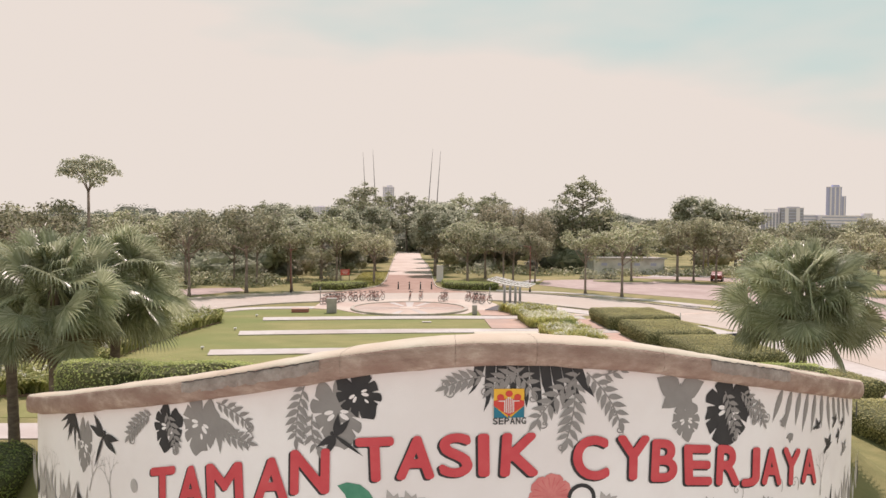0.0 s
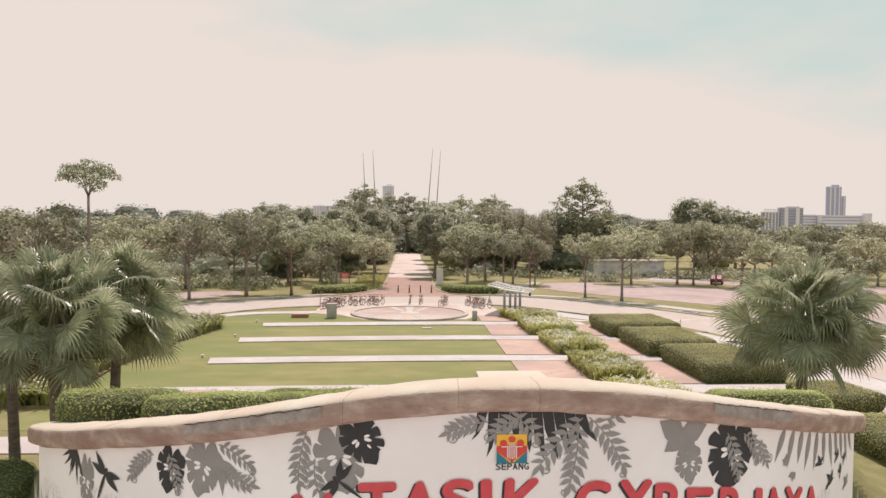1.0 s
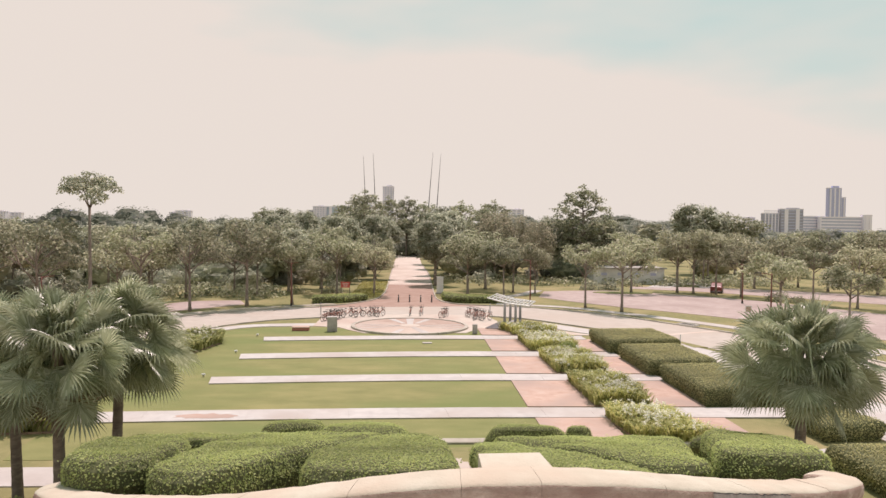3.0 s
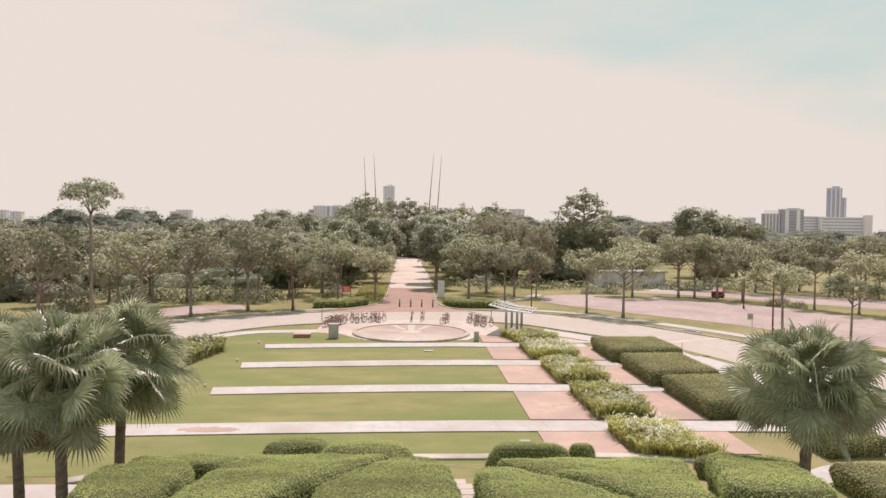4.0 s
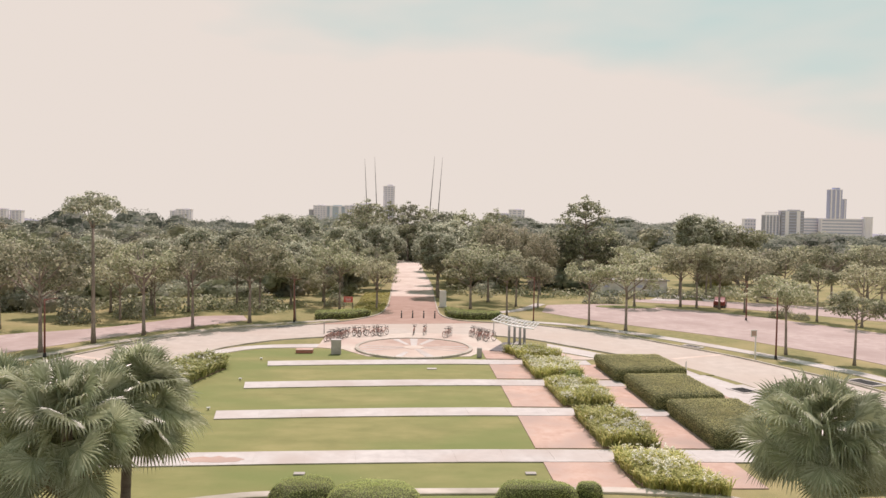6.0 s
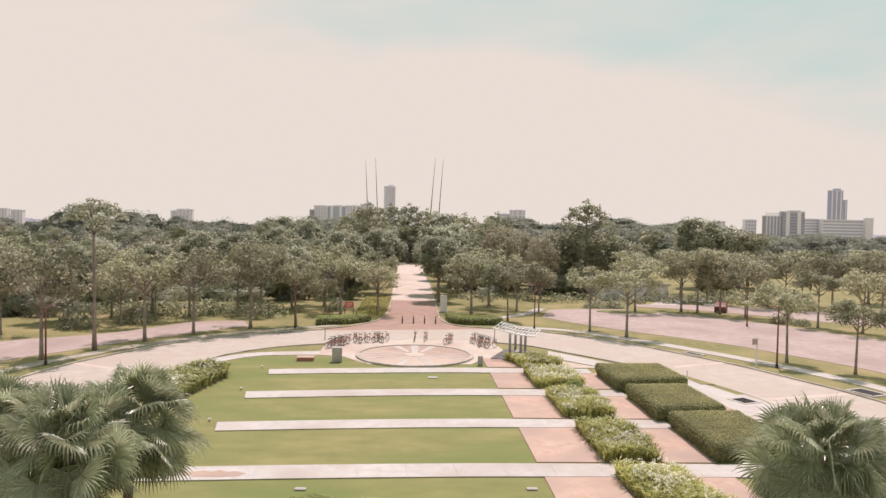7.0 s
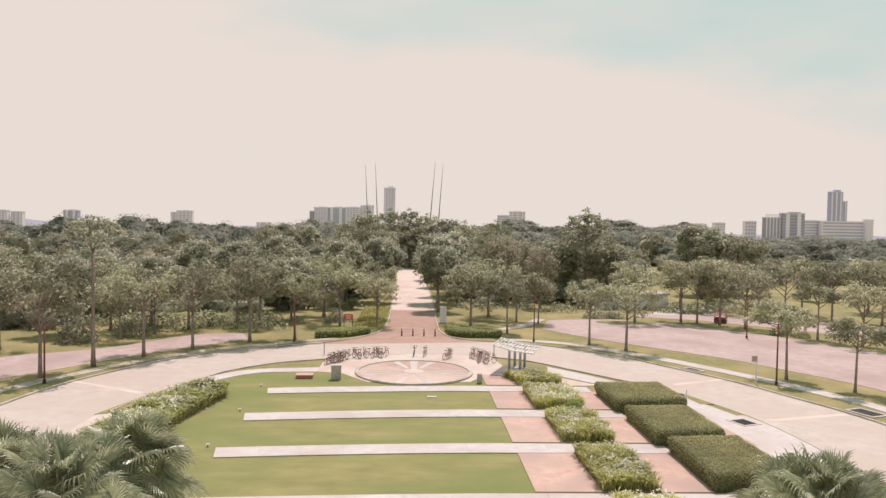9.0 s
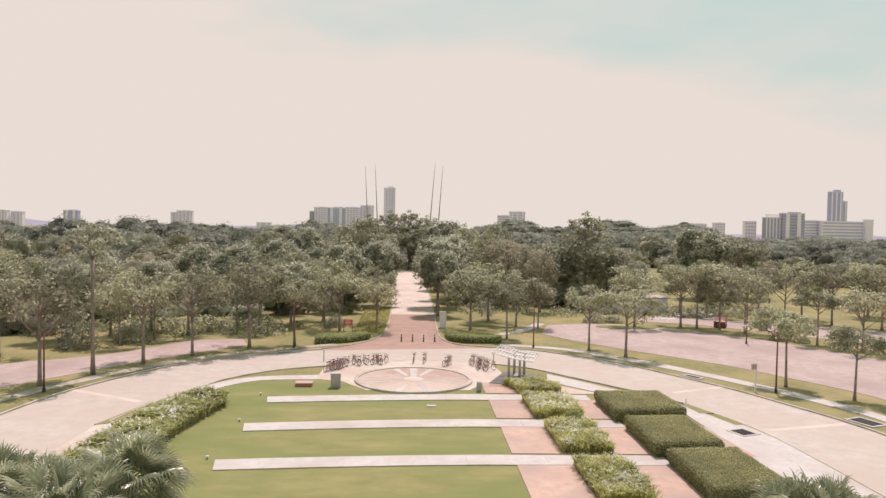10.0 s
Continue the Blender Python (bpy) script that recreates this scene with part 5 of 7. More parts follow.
# ---- flower beds ----
def lily_bed(name, outline, seed, per_m2, flowers, label, tall=0.8, upright=0.7, leaf_mat=None, wide=1.0, bloom=0.125):
    """Strap-leaved lilies packed in a bed, with white flower heads; soil below."""
    r = rng_of(seed)
    o = np.array(outline)
    lo, hi = o.min(0), o.max(0)
    area = 0.5 * abs(np.dot(o[:, 0], np.roll(o[:, 1], 1)) - np.dot(o[:, 1], np.roll(o[:, 0], 1)))
    n = int(area * per_m2 * (hi - lo).prod() / area)
    p = lo + r.random((n, 2)) * (hi - lo)
    inside = np.zeros(n, bool)
    for (x0, y0), (x1, y1) in zip(o, np.roll(o, -1, 0)):
        inside ^= ((y0 > p[:, 1]) != (y1 > p[:, 1])) & (p[:, 0] < (x1 - x0) * (p[:, 1] - y0) / (y1 - y0 + 1e-12) + x0)
    p = p[inside]
    n = len(p)
    az = r.uniform(0, math.tau, n)
    ln = tall * r.uniform(0.65, 1.2, n) * (0.85 + 0.3 * np.array([noise.noise(Vector((x * 0.8, y * 0.8, seed))) for x, y in p]))
    out2 = np.c_[np.cos(az), np.sin(az)]
    side = np.c_[-np.sin(az), np.cos(az), np.zeros(n)]
    quads = []
    prev = np.c_[p, np.full(n, 0.02)]
    wid = [k * wide for k in (0.022, 0.034, 0.030, 0.006)]
    rise, reach = [0.50, 0.38, 0.06], [0.10, 0.24, 0.34]
    for k in range(3):
        f = ln[:, None]
        nxt = prev + np.c_[out2 * reach[k], np.full(n, rise[k] * (0.6 + upright * 0.6))] * f
        quads.append(np.stack([prev - side * wid[k], prev + side * wid[k], nxt + side * wid[k + 1], nxt - side * wid[k + 1]], 1))
        prev = nxt
    # each blade is one island: shared shade comes from its position
    leaves = np.concatenate(quads)
    drift = np.array([noise.noise(Vector((x * 0.55, y * 0.55, seed * 1.7))) for x, y in p])
    k = r.random(n) < flowers * np.clip(0.5 + 2.2 * drift, 0.1, 2.2)
    fp = np.c_[p[k], tall * r.uniform(0.75, 1.12, k.sum())]
    fl = []
    for j in range(7):
        fl.append(leaf_faces(fp + r.normal(0, 0.05, fp.shape), np.tile([0, 0, 1.0], (len(fp), 1)), bloom, r, 0.45, 0.7))
    c = o.mean(0)
    soil = [[(*a, 0.0), (*b, 0.0), (*b, 0.10), (*a, 0.10)] for a, b in zip(o, np.roll(o, -1, 0))]
    lid = [[(*a, 0.10), (*b, 0.10), (*c, 0.14)] for a, b in zip(o, np.roll(o, -1, 0))]
    me = faces_mesh(name, [soil, lid, leaves, np.concatenate(fl)], [SOIL, SOIL, leaf_mat or LILY_LEAF, LILY_FLOWER])
    return tagged(new(name, me), label, "flower bed", "", "stuff")


for i, (y0, y1, x0) in enumerate(((29.4, 33.3, 9.9), (35.1, 41.3, 9.8), (43.4, 49.3, 9.55), (51.5, 57.1, 9.2), (59.4, 62.6, 9.0))):
    wob = [(x0, y0), (x0 + 1.5, y0 + 0.05), (12.85, y0), (12.9, (y0 + y1) / 2), (12.7 if y1 < 58 else 11.6, y1), (x0 + 1.4, y1 - 0.05), (x0 - (0.1 if y1 < 58 else 0.9), y1), (x0 - 0.05, (y0 + y1) / 2)]
    if i == 0:
        wob[:3] = [(10.2, 29.3), (11.8, 28.9), (13.5, 28.4)]
    lily_bed("flower_bed", wob, 100 + i, 225, 0.12 if i != 1 else 0.06, "bed of strap-leaved lilies with white flowers")
lily_bed("flower_bed", [(-15.4, 30.5), (-16.4, 37), (-16.2, 45), (-15.6, 50), (-14.7, 54.3), (-15.2, 56.4), (-17.4, 57.3), (-18.4, 55.6), (-19.6, 50), (-20.1, 44), (-20.1, 30)], 110, 130, 0.05, "long bed of broad-leaved white lilies beside the footpath", 1.0, 0.5, BROAD_LEAF, 2.2, 0.14)
for i, (cx, cy, rx, ry) in enumerate(((11.9, 50.6, 1.0, 0.9),)):
    r = rng_of(130)
    d = r.normal(0, 1, (900, 3))
    d /= np.linalg.norm(d, axis=1, keepdims=True)
    d[:, 2] = np.abs(d[:, 2])
    pts = d * np.array([rx, ry, 0.95]) * r.uniform(0.75, 1.0, (900, 1)) + np.array([cx, cy, 0.0])
    me = faces_mesh("shrub", [leaf_faces(pts, d, 0.17, r, 0.5, 0.5)], [HEDGE_LEAF])
    tagged(new("shrub", me), "round dark green shrub among the lilies", "shrub")


# ---- fan palms ----
def fan_palm(seed, trunk_h, crown_r, fronds=80):
    """A fan palm: slim ringed trunk, arching stalks, pleated fans whose split tips hang straight down. Built about its base."""
    r = rng_of(seed)
    palm = thing("fan_palm", "green fan palm with drooping pleated leaves", "palm tree", "fan palms")
    bm = bmesh.new()
    pts, rad = [], []
    for k in range(30):
        u = k / 29
        pts.append((0.10 * math.sin(u * 2 + seed), 0.08 * math.sin(u * 1.5), u * (trunk_h + 0.5) - 0.5))
        rad.append(0.165 * (1 - 0.15 * u) + (0.06 * (1 - u) ** 8) + (0.008 if k % 2 else 0.0))
    tube(bm, pts, rad, 12)
    part("trunk", bm, PALM_BARK, palm, smooth=True)
    top = np.array(pts[-1])
    down = np.array([0, 0, -1.0])
    for i in range(fronds):
        age = (i + 0.5) / fronds
        az = i * 2.39996 + r.uniform(-0.3, 0.3)
        el = radians(76 - 132 * age ** 0.92 + r.uniform(-9, 9))
        d = np.array([math.cos(az) * math.cos(el), math.sin(az) * math.cos(el), math.sin(el)])
        stalk = crown_r * r.uniform(0.34, 0.72) * (1.0 - 0.36 * max(0.0, math.sin(el)))
        hub = top + d * stalk + down * stalk * (0.05 + 0.16 * math.cos(el))
        mid = top + d * stalk * 0.5 + down * stalk * 0.02
        out_d = (hub - mid) / np.linalg.norm(hub - mid)
        lat = np.cross(out_d, [0, 0, 1.0])
        lat /= np.linalg.norm(lat) + 1e-9
        up = np.cross(lat, out_d)
        twist = r.normal(0, 0.8)
        lat, up = lat * math.cos(twist) + up * math.sin(twist), up * math.cos(twist) - lat * math.sin(twist)
        polys = []
        for a, b, w in ((top, mid, 0.022), (mid, hub, 0.015)):
            polys.append([a - lat * w, b - lat * w, b + lat * w, a + lat * w])
            polys.append([a - up * w, b - up * w, b + up * w, a + up * w])
        nseg = 30
        ln = crown_r * r.uniform(0.36, 0.45) * (0.82 + 0.18 * min(1.0, age * 5))
        fold = r.uniform(-0.30, 0.35)
        sag = r.uniform(0.12, 0.75) * (1.0 if el > 0.1 else 0.45)
        half = math.radians(236 / nseg) / 2 * 1.06
        for s in range(nseg):
            g = radians(-118 + 236 * (s + 0.5) / nseg)
            sd = out_d * math.cos(g) + lat * math.sin(g) - up * fold * abs(math.sin(g)) * 0.8
            sd /= np.linalg.norm(sd)
            wl_ = np.cross(sd, up)
            wl_ /= np.linalg.norm(wl_) + 1e-9
            nrm = np.cross(wl_, sd)
            seg_l = ln * (0.84 + 0.16 * math.cos(g)) * r.uniform(0.94, 1.06)
            p, dirn = hub.copy(), sd.copy()
            hang = sag * r.uniform(0.3, 1.8)
            steps = (0.30, 0.26, 0.17, 0.15, 0.18)
            w_in = seg_l * 0.56 * half
            widths = [0.004, seg_l * 0.31 * half, w_in * 0.98, w_in * 0.66, w_in * 0.34, 0.002]
            for k in range(5):
                q = p + dirn * seg_l * steps[k]
                w0, w1 = widths[k], widths[k + 1]
                r0, r1 = nrm * w0 * 0.8, nrm * w1 * 0.8
                polys.append([p - wl_ * w0, q - wl_ * w1, q + r1, p + r0])
                polys.append([p + r0, q + r1, q + wl_ * w1, p + wl_ * w0])
                p = q
                dirn = dirn + down * hang * (0.0, 0.25, 1.3, 2.6, 3.0)[k]
                dirn /= np.linalg.norm(dirn)
        ob = new("frond", faces_mesh("frond", [np.array(polys)], [PALM_DRY if age > 0.975 else PALM_LEAF]))
        ob.parent = palm
    return palm


first = fan_palm(3, 5.4, 2.6)
first.matrix_basis = pose(-9.95, 20.1, 5.75 - 5.4)
second = fan_palm(8, 5.8, 2.55)
second.matrix_basis = pose(-12.7, 22.7, 5.4 - 5.8, 0, 0, 60)
copy_thing(second, pose(-9.45, 22.9, 5.8 - 5.8, 0, 0, 200))
lone = fan_palm(14, 4.6, 2.34, 84)
lone.matrix_basis = pose(11.75, 19.6, 5.8 - 4.6, 0, 0, 220)
copy_thing(second, pose(-15.6, 21.6, 4.7 - 5.8, 0, 0, 300))


# ---- trees ----
def clump_leaves(r, centres, radii, count, leaf, up=0.5, spread=0.55, low=-0.7, inmost=0.25, stray=0.08, lumpy=1.0):
    """Leaves over the skins of many small clumps, most of them facing outwards and up."""
    share = np.prod(radii[:, :2], axis=1) ** 0.9
    idx = r.choice(len(centres), count, p=share / share.sum())
    v = r.normal(0, 1, (count, 3))
    v /= np.linalg.norm(v, axis=1, keepdims=True)
    v[:, 2] = np.where(v[:, 2] < low, -v[:, 2] * 0.8, v[:, 2])
    bump = 1 + lumpy * (0.16 * np.sin(v[:, 0] * 6 + idx) * np.sin(v[:, 1] * 5 + 2 * idx) + 0.12 * np.sin(v[:, 2] * 7 + idx))
    depth = r.uniform(inmost, 1.0, count) ** 0.5 * bump * (1 + 0.35 * (r.random(count) < stray))
    pts = centres[idx] + v * radii[idx] * depth[:, None]
    return leaf_faces(pts, v + np.array([0, 0, up]), leaf, r, 0.64, spread)


def clump_cores(r, centres, radii, shrink=0.74, fine=False):
    """A dark uneven inner body for each clump."""
    lats, n = ((-0.75, -0.1, 0.55), 6) if not fine else ((-0.6, -0.05, 0.35, 0.72, 1.08), 9)
    unit = np.array([[(math.cos(math.tau * (k + 0.4 * j) / n) * math.cos(b), math.sin(math.tau * (k + 0.4 * j) / n) * math.cos(b), math.sin(b)) for k in range(n)] for j, b in enumerate(lats)])
    g = centres[:, None, None, :] + unit[None] * radii[:, None, None, :] * shrink * r.uniform(0.72 if fine else 0.8, 1.14 if fine else 1.05, (len(centres), len(lats), n, 1))
    quads = []
    for a in range(len(lats) - 1):
        p, q = g[:, a], g[:, a + 1]
        quads.append(np.stack([p, np.roll(p, -1, 1), np.roll(q, -1, 1), q], 2).reshape(-1, 4, 3))
    for a, sgn in ((0, -1.0), (len(lats) - 1, 1.0)):
        tip = np.repeat((centres + np.array([0, 0, sgn]) * radii[:, 2:3] * shrink)[:, None, :], n, 1)
        p = g[:, a]
        pn = np.roll(p, -1, 1)
        quads.append(np.stack([p, pn, (pn + tip) / 2, tip], 2).reshape(-1, 4, 3))
    return np.concatenate(quads)


def tree_parts(seed, height, crown_r, crown_base, leaf, count, leaf_mat, style="airy", trunk_r=0.16, limbs=7, clump=0.26, flat=0.5, inner=None):
    """A tree built about its base: tapered trunk, forked limbs, and a crown of leaf clumps.
    airy: clumps at the branch ends alone; layered: flat tiers round a leader; dense: a full rounded crown;
    umbrella: drooping pads round a bare stem."""
    r = rng_of(seed)
    bm = bmesh.new()
    lean = r.normal(0, 0.02, 2)
    fork = crown_base * r.uniform(0.86, 0.98)
    rise_all = height - fork
    trunk = [(lean[0] * z * 0.5, lean[1] * z * 0.5, z) for z in np.linspace(0, fork, 7)]
    tube(bm, trunk, [trunk_r * (1.35 if k == 0 else 1 - 0.35 * k / 6) for k in range(7)], 8)
    start = np.array(trunk[-1])
    tips, sizes = [], []
    if style == "layered":
        tube(bm, [start, start + [0.1, 0, rise_all * 0.5], start + [0.0, 0.1, rise_all * 0.93]], [trunk_r * 0.62, trunk_r * 0.36, trunk_r * 0.08], 7)
        for i in range(limbs):
            u = (i + 0.5) / limbs
            az = i * 2.4 + r.uniform(-0.4, 0.4)
            foot = start + np.array([0, 0, rise_all * (0.05 + 0.80 * u)])
            reach = crown_r * (1.0 - 0.62 * u ** 1.3) * r.uniform(0.62, 1.05)
            end = foot + np.array([math.cos(az) * reach, math.sin(az) * reach, reach * r.uniform(0.10, 0.42)])
            tube(bm, [foot, foot * 0.45 + end * 0.55 + np.array([0, 0, 0.12]), end], [trunk_r * 0.34, trunk_r * 0.2, trunk_r * 0.05], 5)
            for f in (0.45, 0.72, 1.0):
                tips.append(foot + (end - foot) * f + r.normal(0, 0.14 * crown_r, 3) * [1, 1, 0.35])
                sizes.append(crown_r * clump * r.uniform(0.75, 1.3) * (1.1 - 0.35 * u))
        tips.append(start + np.array([0, 0, rise_all * 0.95]))
        sizes.append(crown_r * clump * 0.7)
    elif style == "umbrella":
        for i in range(limbs):
            az = i * math.tau / limbs + r.uniform(-0.3, 0.3)
            reach = crown_r * r.uniform(0.56, 0.74)
            lift = rise_all * r.uniform(0.35, 0.72)
            end = start + np.array([math.cos(az) * reach, math.sin(az) * reach, lift])
            tube(bm, [start - np.array([0, 0, 0.1]), start + (end - start) * 0.45 + np.array([0, 0, 0.25]), end], [trunk_r * 0.4, trunk_r * 0.25, trunk_r * 0.08], 6)
            side = np.array([-math.sin(az), math.cos(az), 0.0])
            out = np.array([math.cos(az), math.sin(az), 0.0])
            for a, b, drop, size in ((0.0, 0.0, 0.0, 0.9), (0.20, 0.72, -0.45, 0.6), (0.16, -0.72, -0.55, 0.6), (0.85, 0.1, -0.80, 0.58), (-0.5, 0.0, 0.12, 0.6)):
                tips.append(end + (out * a + side * b) * crown_r * clump + np.array([0, 0, drop]))
                sizes.append(crown_r * clump * size * r.uniform(0.85, 1.15))
        tips.append(start + np.array([0, 0, rise_all * 0.82]))
        sizes.append(crown_r * clump)
    else:
        tube(bm, [start, start + [0.06, -0.05, rise_all * 0.35], start + [0.0, 0.05, rise_all * 0.8]], [trunk_r * 0.66, trunk_r * 0.42, trunk_r * 0.10], 7)
        base = start
        for i in range(limbs):
            az = i * 2.39996 + r.uniform(-0.35, 0.35)
            start = base + np.array([0, 0, rise_all * 0.45 * i / limbs])
            reach = crown_r * r.uniform(0.55, 0.90) * (1.0 - 0.35 * i / limbs)
            rise = (rise_all - (start[2] - base[2])) * r.uniform(0.30, 0.80) if i < limbs - 1 else rise_all * 0.45
            end = start + np.array([math.cos(az) * reach, math.sin(az) * reach, rise])
            mid = start + (end - start) * 0.5 + np.array([math.cos(az), math.sin(az), 0]) * reach * 0.12 - np.array([0, 0, rise * 0.06])
            tube(bm, [start - np.array([0, 0, 0.1]), mid, end], [trunk_r * 0.44, trunk_r * 0.27, trunk_r * 0.08], 6)
            tips.append(end)
            sizes.append(crown_r * clump * r.uniform(0.8, 1.35))
            for j in range(4):
                a2 = az + r.uniform(-1.2, 1.2)
                k2 = r.uniform(0.35, 0.72)
                e2 = mid + np.array([math.cos(a2) * reach * k2, math.sin(a2) * reach * k2, rise * r.uniform(0.05, 0.5)])
                tube(bm, [mid, (mid + e2) / 2 + np.array([0, 0, 0.08]), e2], [trunk_r * 0.28, trunk_r * 0.18, trunk_r * 0.06], 5)
                tips.append(e2)
                sizes.append(crown_r * clump * r.uniform(0.65, 1.2))
            if height < 14:
                tips.append(mid + r.normal(0, 0.08 * crown_r, 3) + np.array([0, 0, 0.05 * rise]))
                sizes.append(crown_r * clump * r.uniform(0.8, 1.2))
    if style == "dense":
        zc, rz = (height + crown_base) / 2, (height - crown_base) / 2
        n = 30
        for k in range(n):
            zz = 1 - 1.75 * (k + 0.5) / n
            a = k * 2.39996 + r.uniform(-0.4, 0.4)
            w = math.sqrt(max(0.0, 1 - zz * zz)) * r.uniform(0.60, 0.80)
            tips.append(np.array([w * crown_r * math.cos(a), w * crown_r * math.sin(a), zc + zz * rz * 0.70]))
            sizes.append(crown_r * clump * r.uniform(0.8, 1.45))
    centres, sizes = np.array(tips), np.array(sizes)
    radii = np.stack([sizes, sizes * r.uniform(0.85, 1.15, len(sizes)), sizes * flat * r.uniform(0.8, 1.2, len(sizes))], 1)
    centres[:, 2] = np.minimum(centres[:, 2], height - radii[:, 2] * 0.6)
    leaves = clump_leaves(r, centres, radii, count, leaf)
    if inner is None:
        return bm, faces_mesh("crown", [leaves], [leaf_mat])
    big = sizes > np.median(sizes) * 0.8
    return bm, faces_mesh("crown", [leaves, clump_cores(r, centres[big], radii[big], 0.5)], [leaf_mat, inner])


def make_tree(name, label, category, group, *args, **kw):
    t = thing(name, label, category, group)
    bm, leaves = tree_parts(*args, **kw)
    part("trunk", bm, BARK, t, smooth=True)
    crown = new("crown", leaves)
    crown.parent = t
    return t


VERGE = "trees along the verge"
kinds = {
    "a": make_tree("verge_tree", "slender young tree with an airy green crown", "tree", VERGE, 1, 9.0, 3.9, 4.3, 0.28, 2700, TREE_LEAF, "airy", trunk_r=0.17, limbs=9, clump=0.21, flat=0.62),
    "b": make_tree("verge_tree", "slender tree with a loose olive brown crown", "tree", VERGE, 2, 9.8, 4.6, 4.0, 0.30, 3200, TREE_LEAF_DRY, "airy", trunk_r=0.18, limbs=10, clump=0.20, flat=0.66),
    "c": make_tree("verge_tree", "young tree with a flat spreading green crown", "tree", VERGE, 3, 8.2, 3.7, 4.6, 0.27, 3700, TREE_LEAF, "airy", trunk_r=0.15, limbs=8, clump=0.23, flat=0.55),
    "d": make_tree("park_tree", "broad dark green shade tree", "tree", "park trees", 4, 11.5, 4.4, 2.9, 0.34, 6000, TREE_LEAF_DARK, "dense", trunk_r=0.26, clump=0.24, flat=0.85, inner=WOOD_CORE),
    "e": make_tree("park_tree", "broad green shade tree with layered crown", "tree", "park trees", 5, 10.0, 4.8, 3.6, 0.34, 4200, TREE_LEAF, "airy", trunk_r=0.24, limbs=10, clump=0.23, flat=0.62),
    "f": make_tree("park_tree", "small olive green park tree", "tree", "park trees", 6, 7.5, 3.4, 2.8, 0.27, 2500, TREE_LEAF_DRY, "airy", trunk_r=0.14, limbs=8, clump=0.24, flat=0.66),
    "g": make_tree("tall_tree", "tall dark tree with a ragged layered crown", "tree", "tall trees", 7, 16.0, 6.2, 4.2, 0.42, 5200, TREE_LEAF, "layered", trunk_r=0.36, limbs=26, clump=0.19, flat=0.60),
    "h": make_tree("umbrella_tree", "tall thin tree with an umbrella-shaped crown", "tree", "", 9, 14.9, 2.9, 12.1, 0.28, 2600, TREE_LEAF_DARK, "umbrella", trunk_r=0.20, limbs=5, clump=0.36, flat=0.62),
    "i": make_tree("feathery_tree", "tall feathery olive green tree", "tree", "feathery trees", 12, 13.0, 3.6, 2.6, 0.30, 5200, WOOD_PALE, "dense", trunk_r=0.22, clump=0.25, flat=1.2),
}
SIZES = {"a": 9.0, "b": 9.8, "c": 8.2, "d": 11.5, "e": 10.0, "f": 7.5, "g": 16.0, "h": 14.9, "i": 13.0}
# kind, x, y, height: the verge and the car park to the east
VERGE_SPOTS = [("b", -32.2, 60.7, 10.2), ("h", -29.9, 65.5, 14.3), ("a", -27.2, 70.5, 9.8), ("b", -23.8, 75.1, 9.8), ("b", -18.9, 80.1, 10.4), ("c", -14.1, 82.3, 8.6),
               ("a", 20.9, 81.2, 8.2), ("a", 24.1, 77.2, 8.8), ("c", 34.9, 63.0, 7.7), ("c", 38.3, 58.1, 6.8), ("a", 33.0, 101.6, 9.6), ("b", 42.4, 101.4, 10.0),
               ("b", 40.4, 102.6, 9.8), ("f", 47.2, 96.2, 8.4), ("f", 60.0, 109.0, 9.4), ("b", 45.4, 100.4, 10.0), ("c", 52.4, 87.2, 7.8), ("f", 55.2, 82.4, 8.4),
               ("b", 61.0, 80.0, 9.6), ("f", 56.6, 111.0, 9.4), ("a", 66.0, 106.0, 10.2), ("b", 71.0, 101.5, 10.2), ("c", 50.5, 117.0, 9.4), ("a", 66.0, 114.5, 10.0),
               ("b", 74.5, 104.0, 10.2)]
# the western car park and the lawns beside the avenue
WEST_SPOTS = [("b", -43.0, 73.2, 9.6), ("f", -33.9, 81.0, 7.8), ("f", -31.6, 85.4, 7.4), ("a", -28.9, 89.6, 9.4), ("f", -24.1, 94.9, 8.0), ("d", -41.5, 84, 9.5),
              ("a", -48.0, 78.0, 9.0), ("b", -38.0, 88.0, 9.5), ("d", -34.5, 92.0, 9.8), ("e", 8.0, 96.6, 8.8), ("e", 11.5, 106.0, 9.4), ("c", 12.2, 89.6, 7.6),
              ("f", 15.0, 100.4, 8.2), ("f", 18.1, 99.6, 7.2), ("a", -5.4, 101.6, 8.8), ("f", -5.1, 94.5, 7.4), ("f", -12.5, 96.8, 5.2),
              ("a", -10.1, 94.4, 8.8), ("e", -13.5, 104.0, 9.8), ("d", -17.5, 99.0, 9.4), ("a", -20.5, 92.5, 9.0)]
# shade trees along the avenue
AVENUE_SPOTS = [("d", 3.9, 112.0, 11.2), ("d", 4.3, 124.0, 13.0), ("d", 7.2, 138.0, 13.5), ("g", 10.5, 146.0, 15.5), ("d", 5.8, 158.0, 12.5), ("d", 6.0, 178.0, 13),
                ("g", -9.6, 139.0, 17.2), ("d", -6.6, 124.5, 12.2), ("d", -12.0, 116.0, 11.8), ("d", -8.6, 160.0, 13.0), ("d", -8.4, 182.0, 13.0), ("g", -14.0, 150.0, 15.2),
                ("g", 14.0, 133.0, 14.2), ("g", 32.0, 128.0, 18.0), ("g", -8.0, 226.0, 20.0), ("g", -2.0, 233.0, 20.5), ("g", 4.5, 237.0, 19.0), ("d", 10.0, 228.0, 17.5),
                ("d", -15.0, 214.0, 17.5), ("d", -36.0, 186.0, 15.0)]
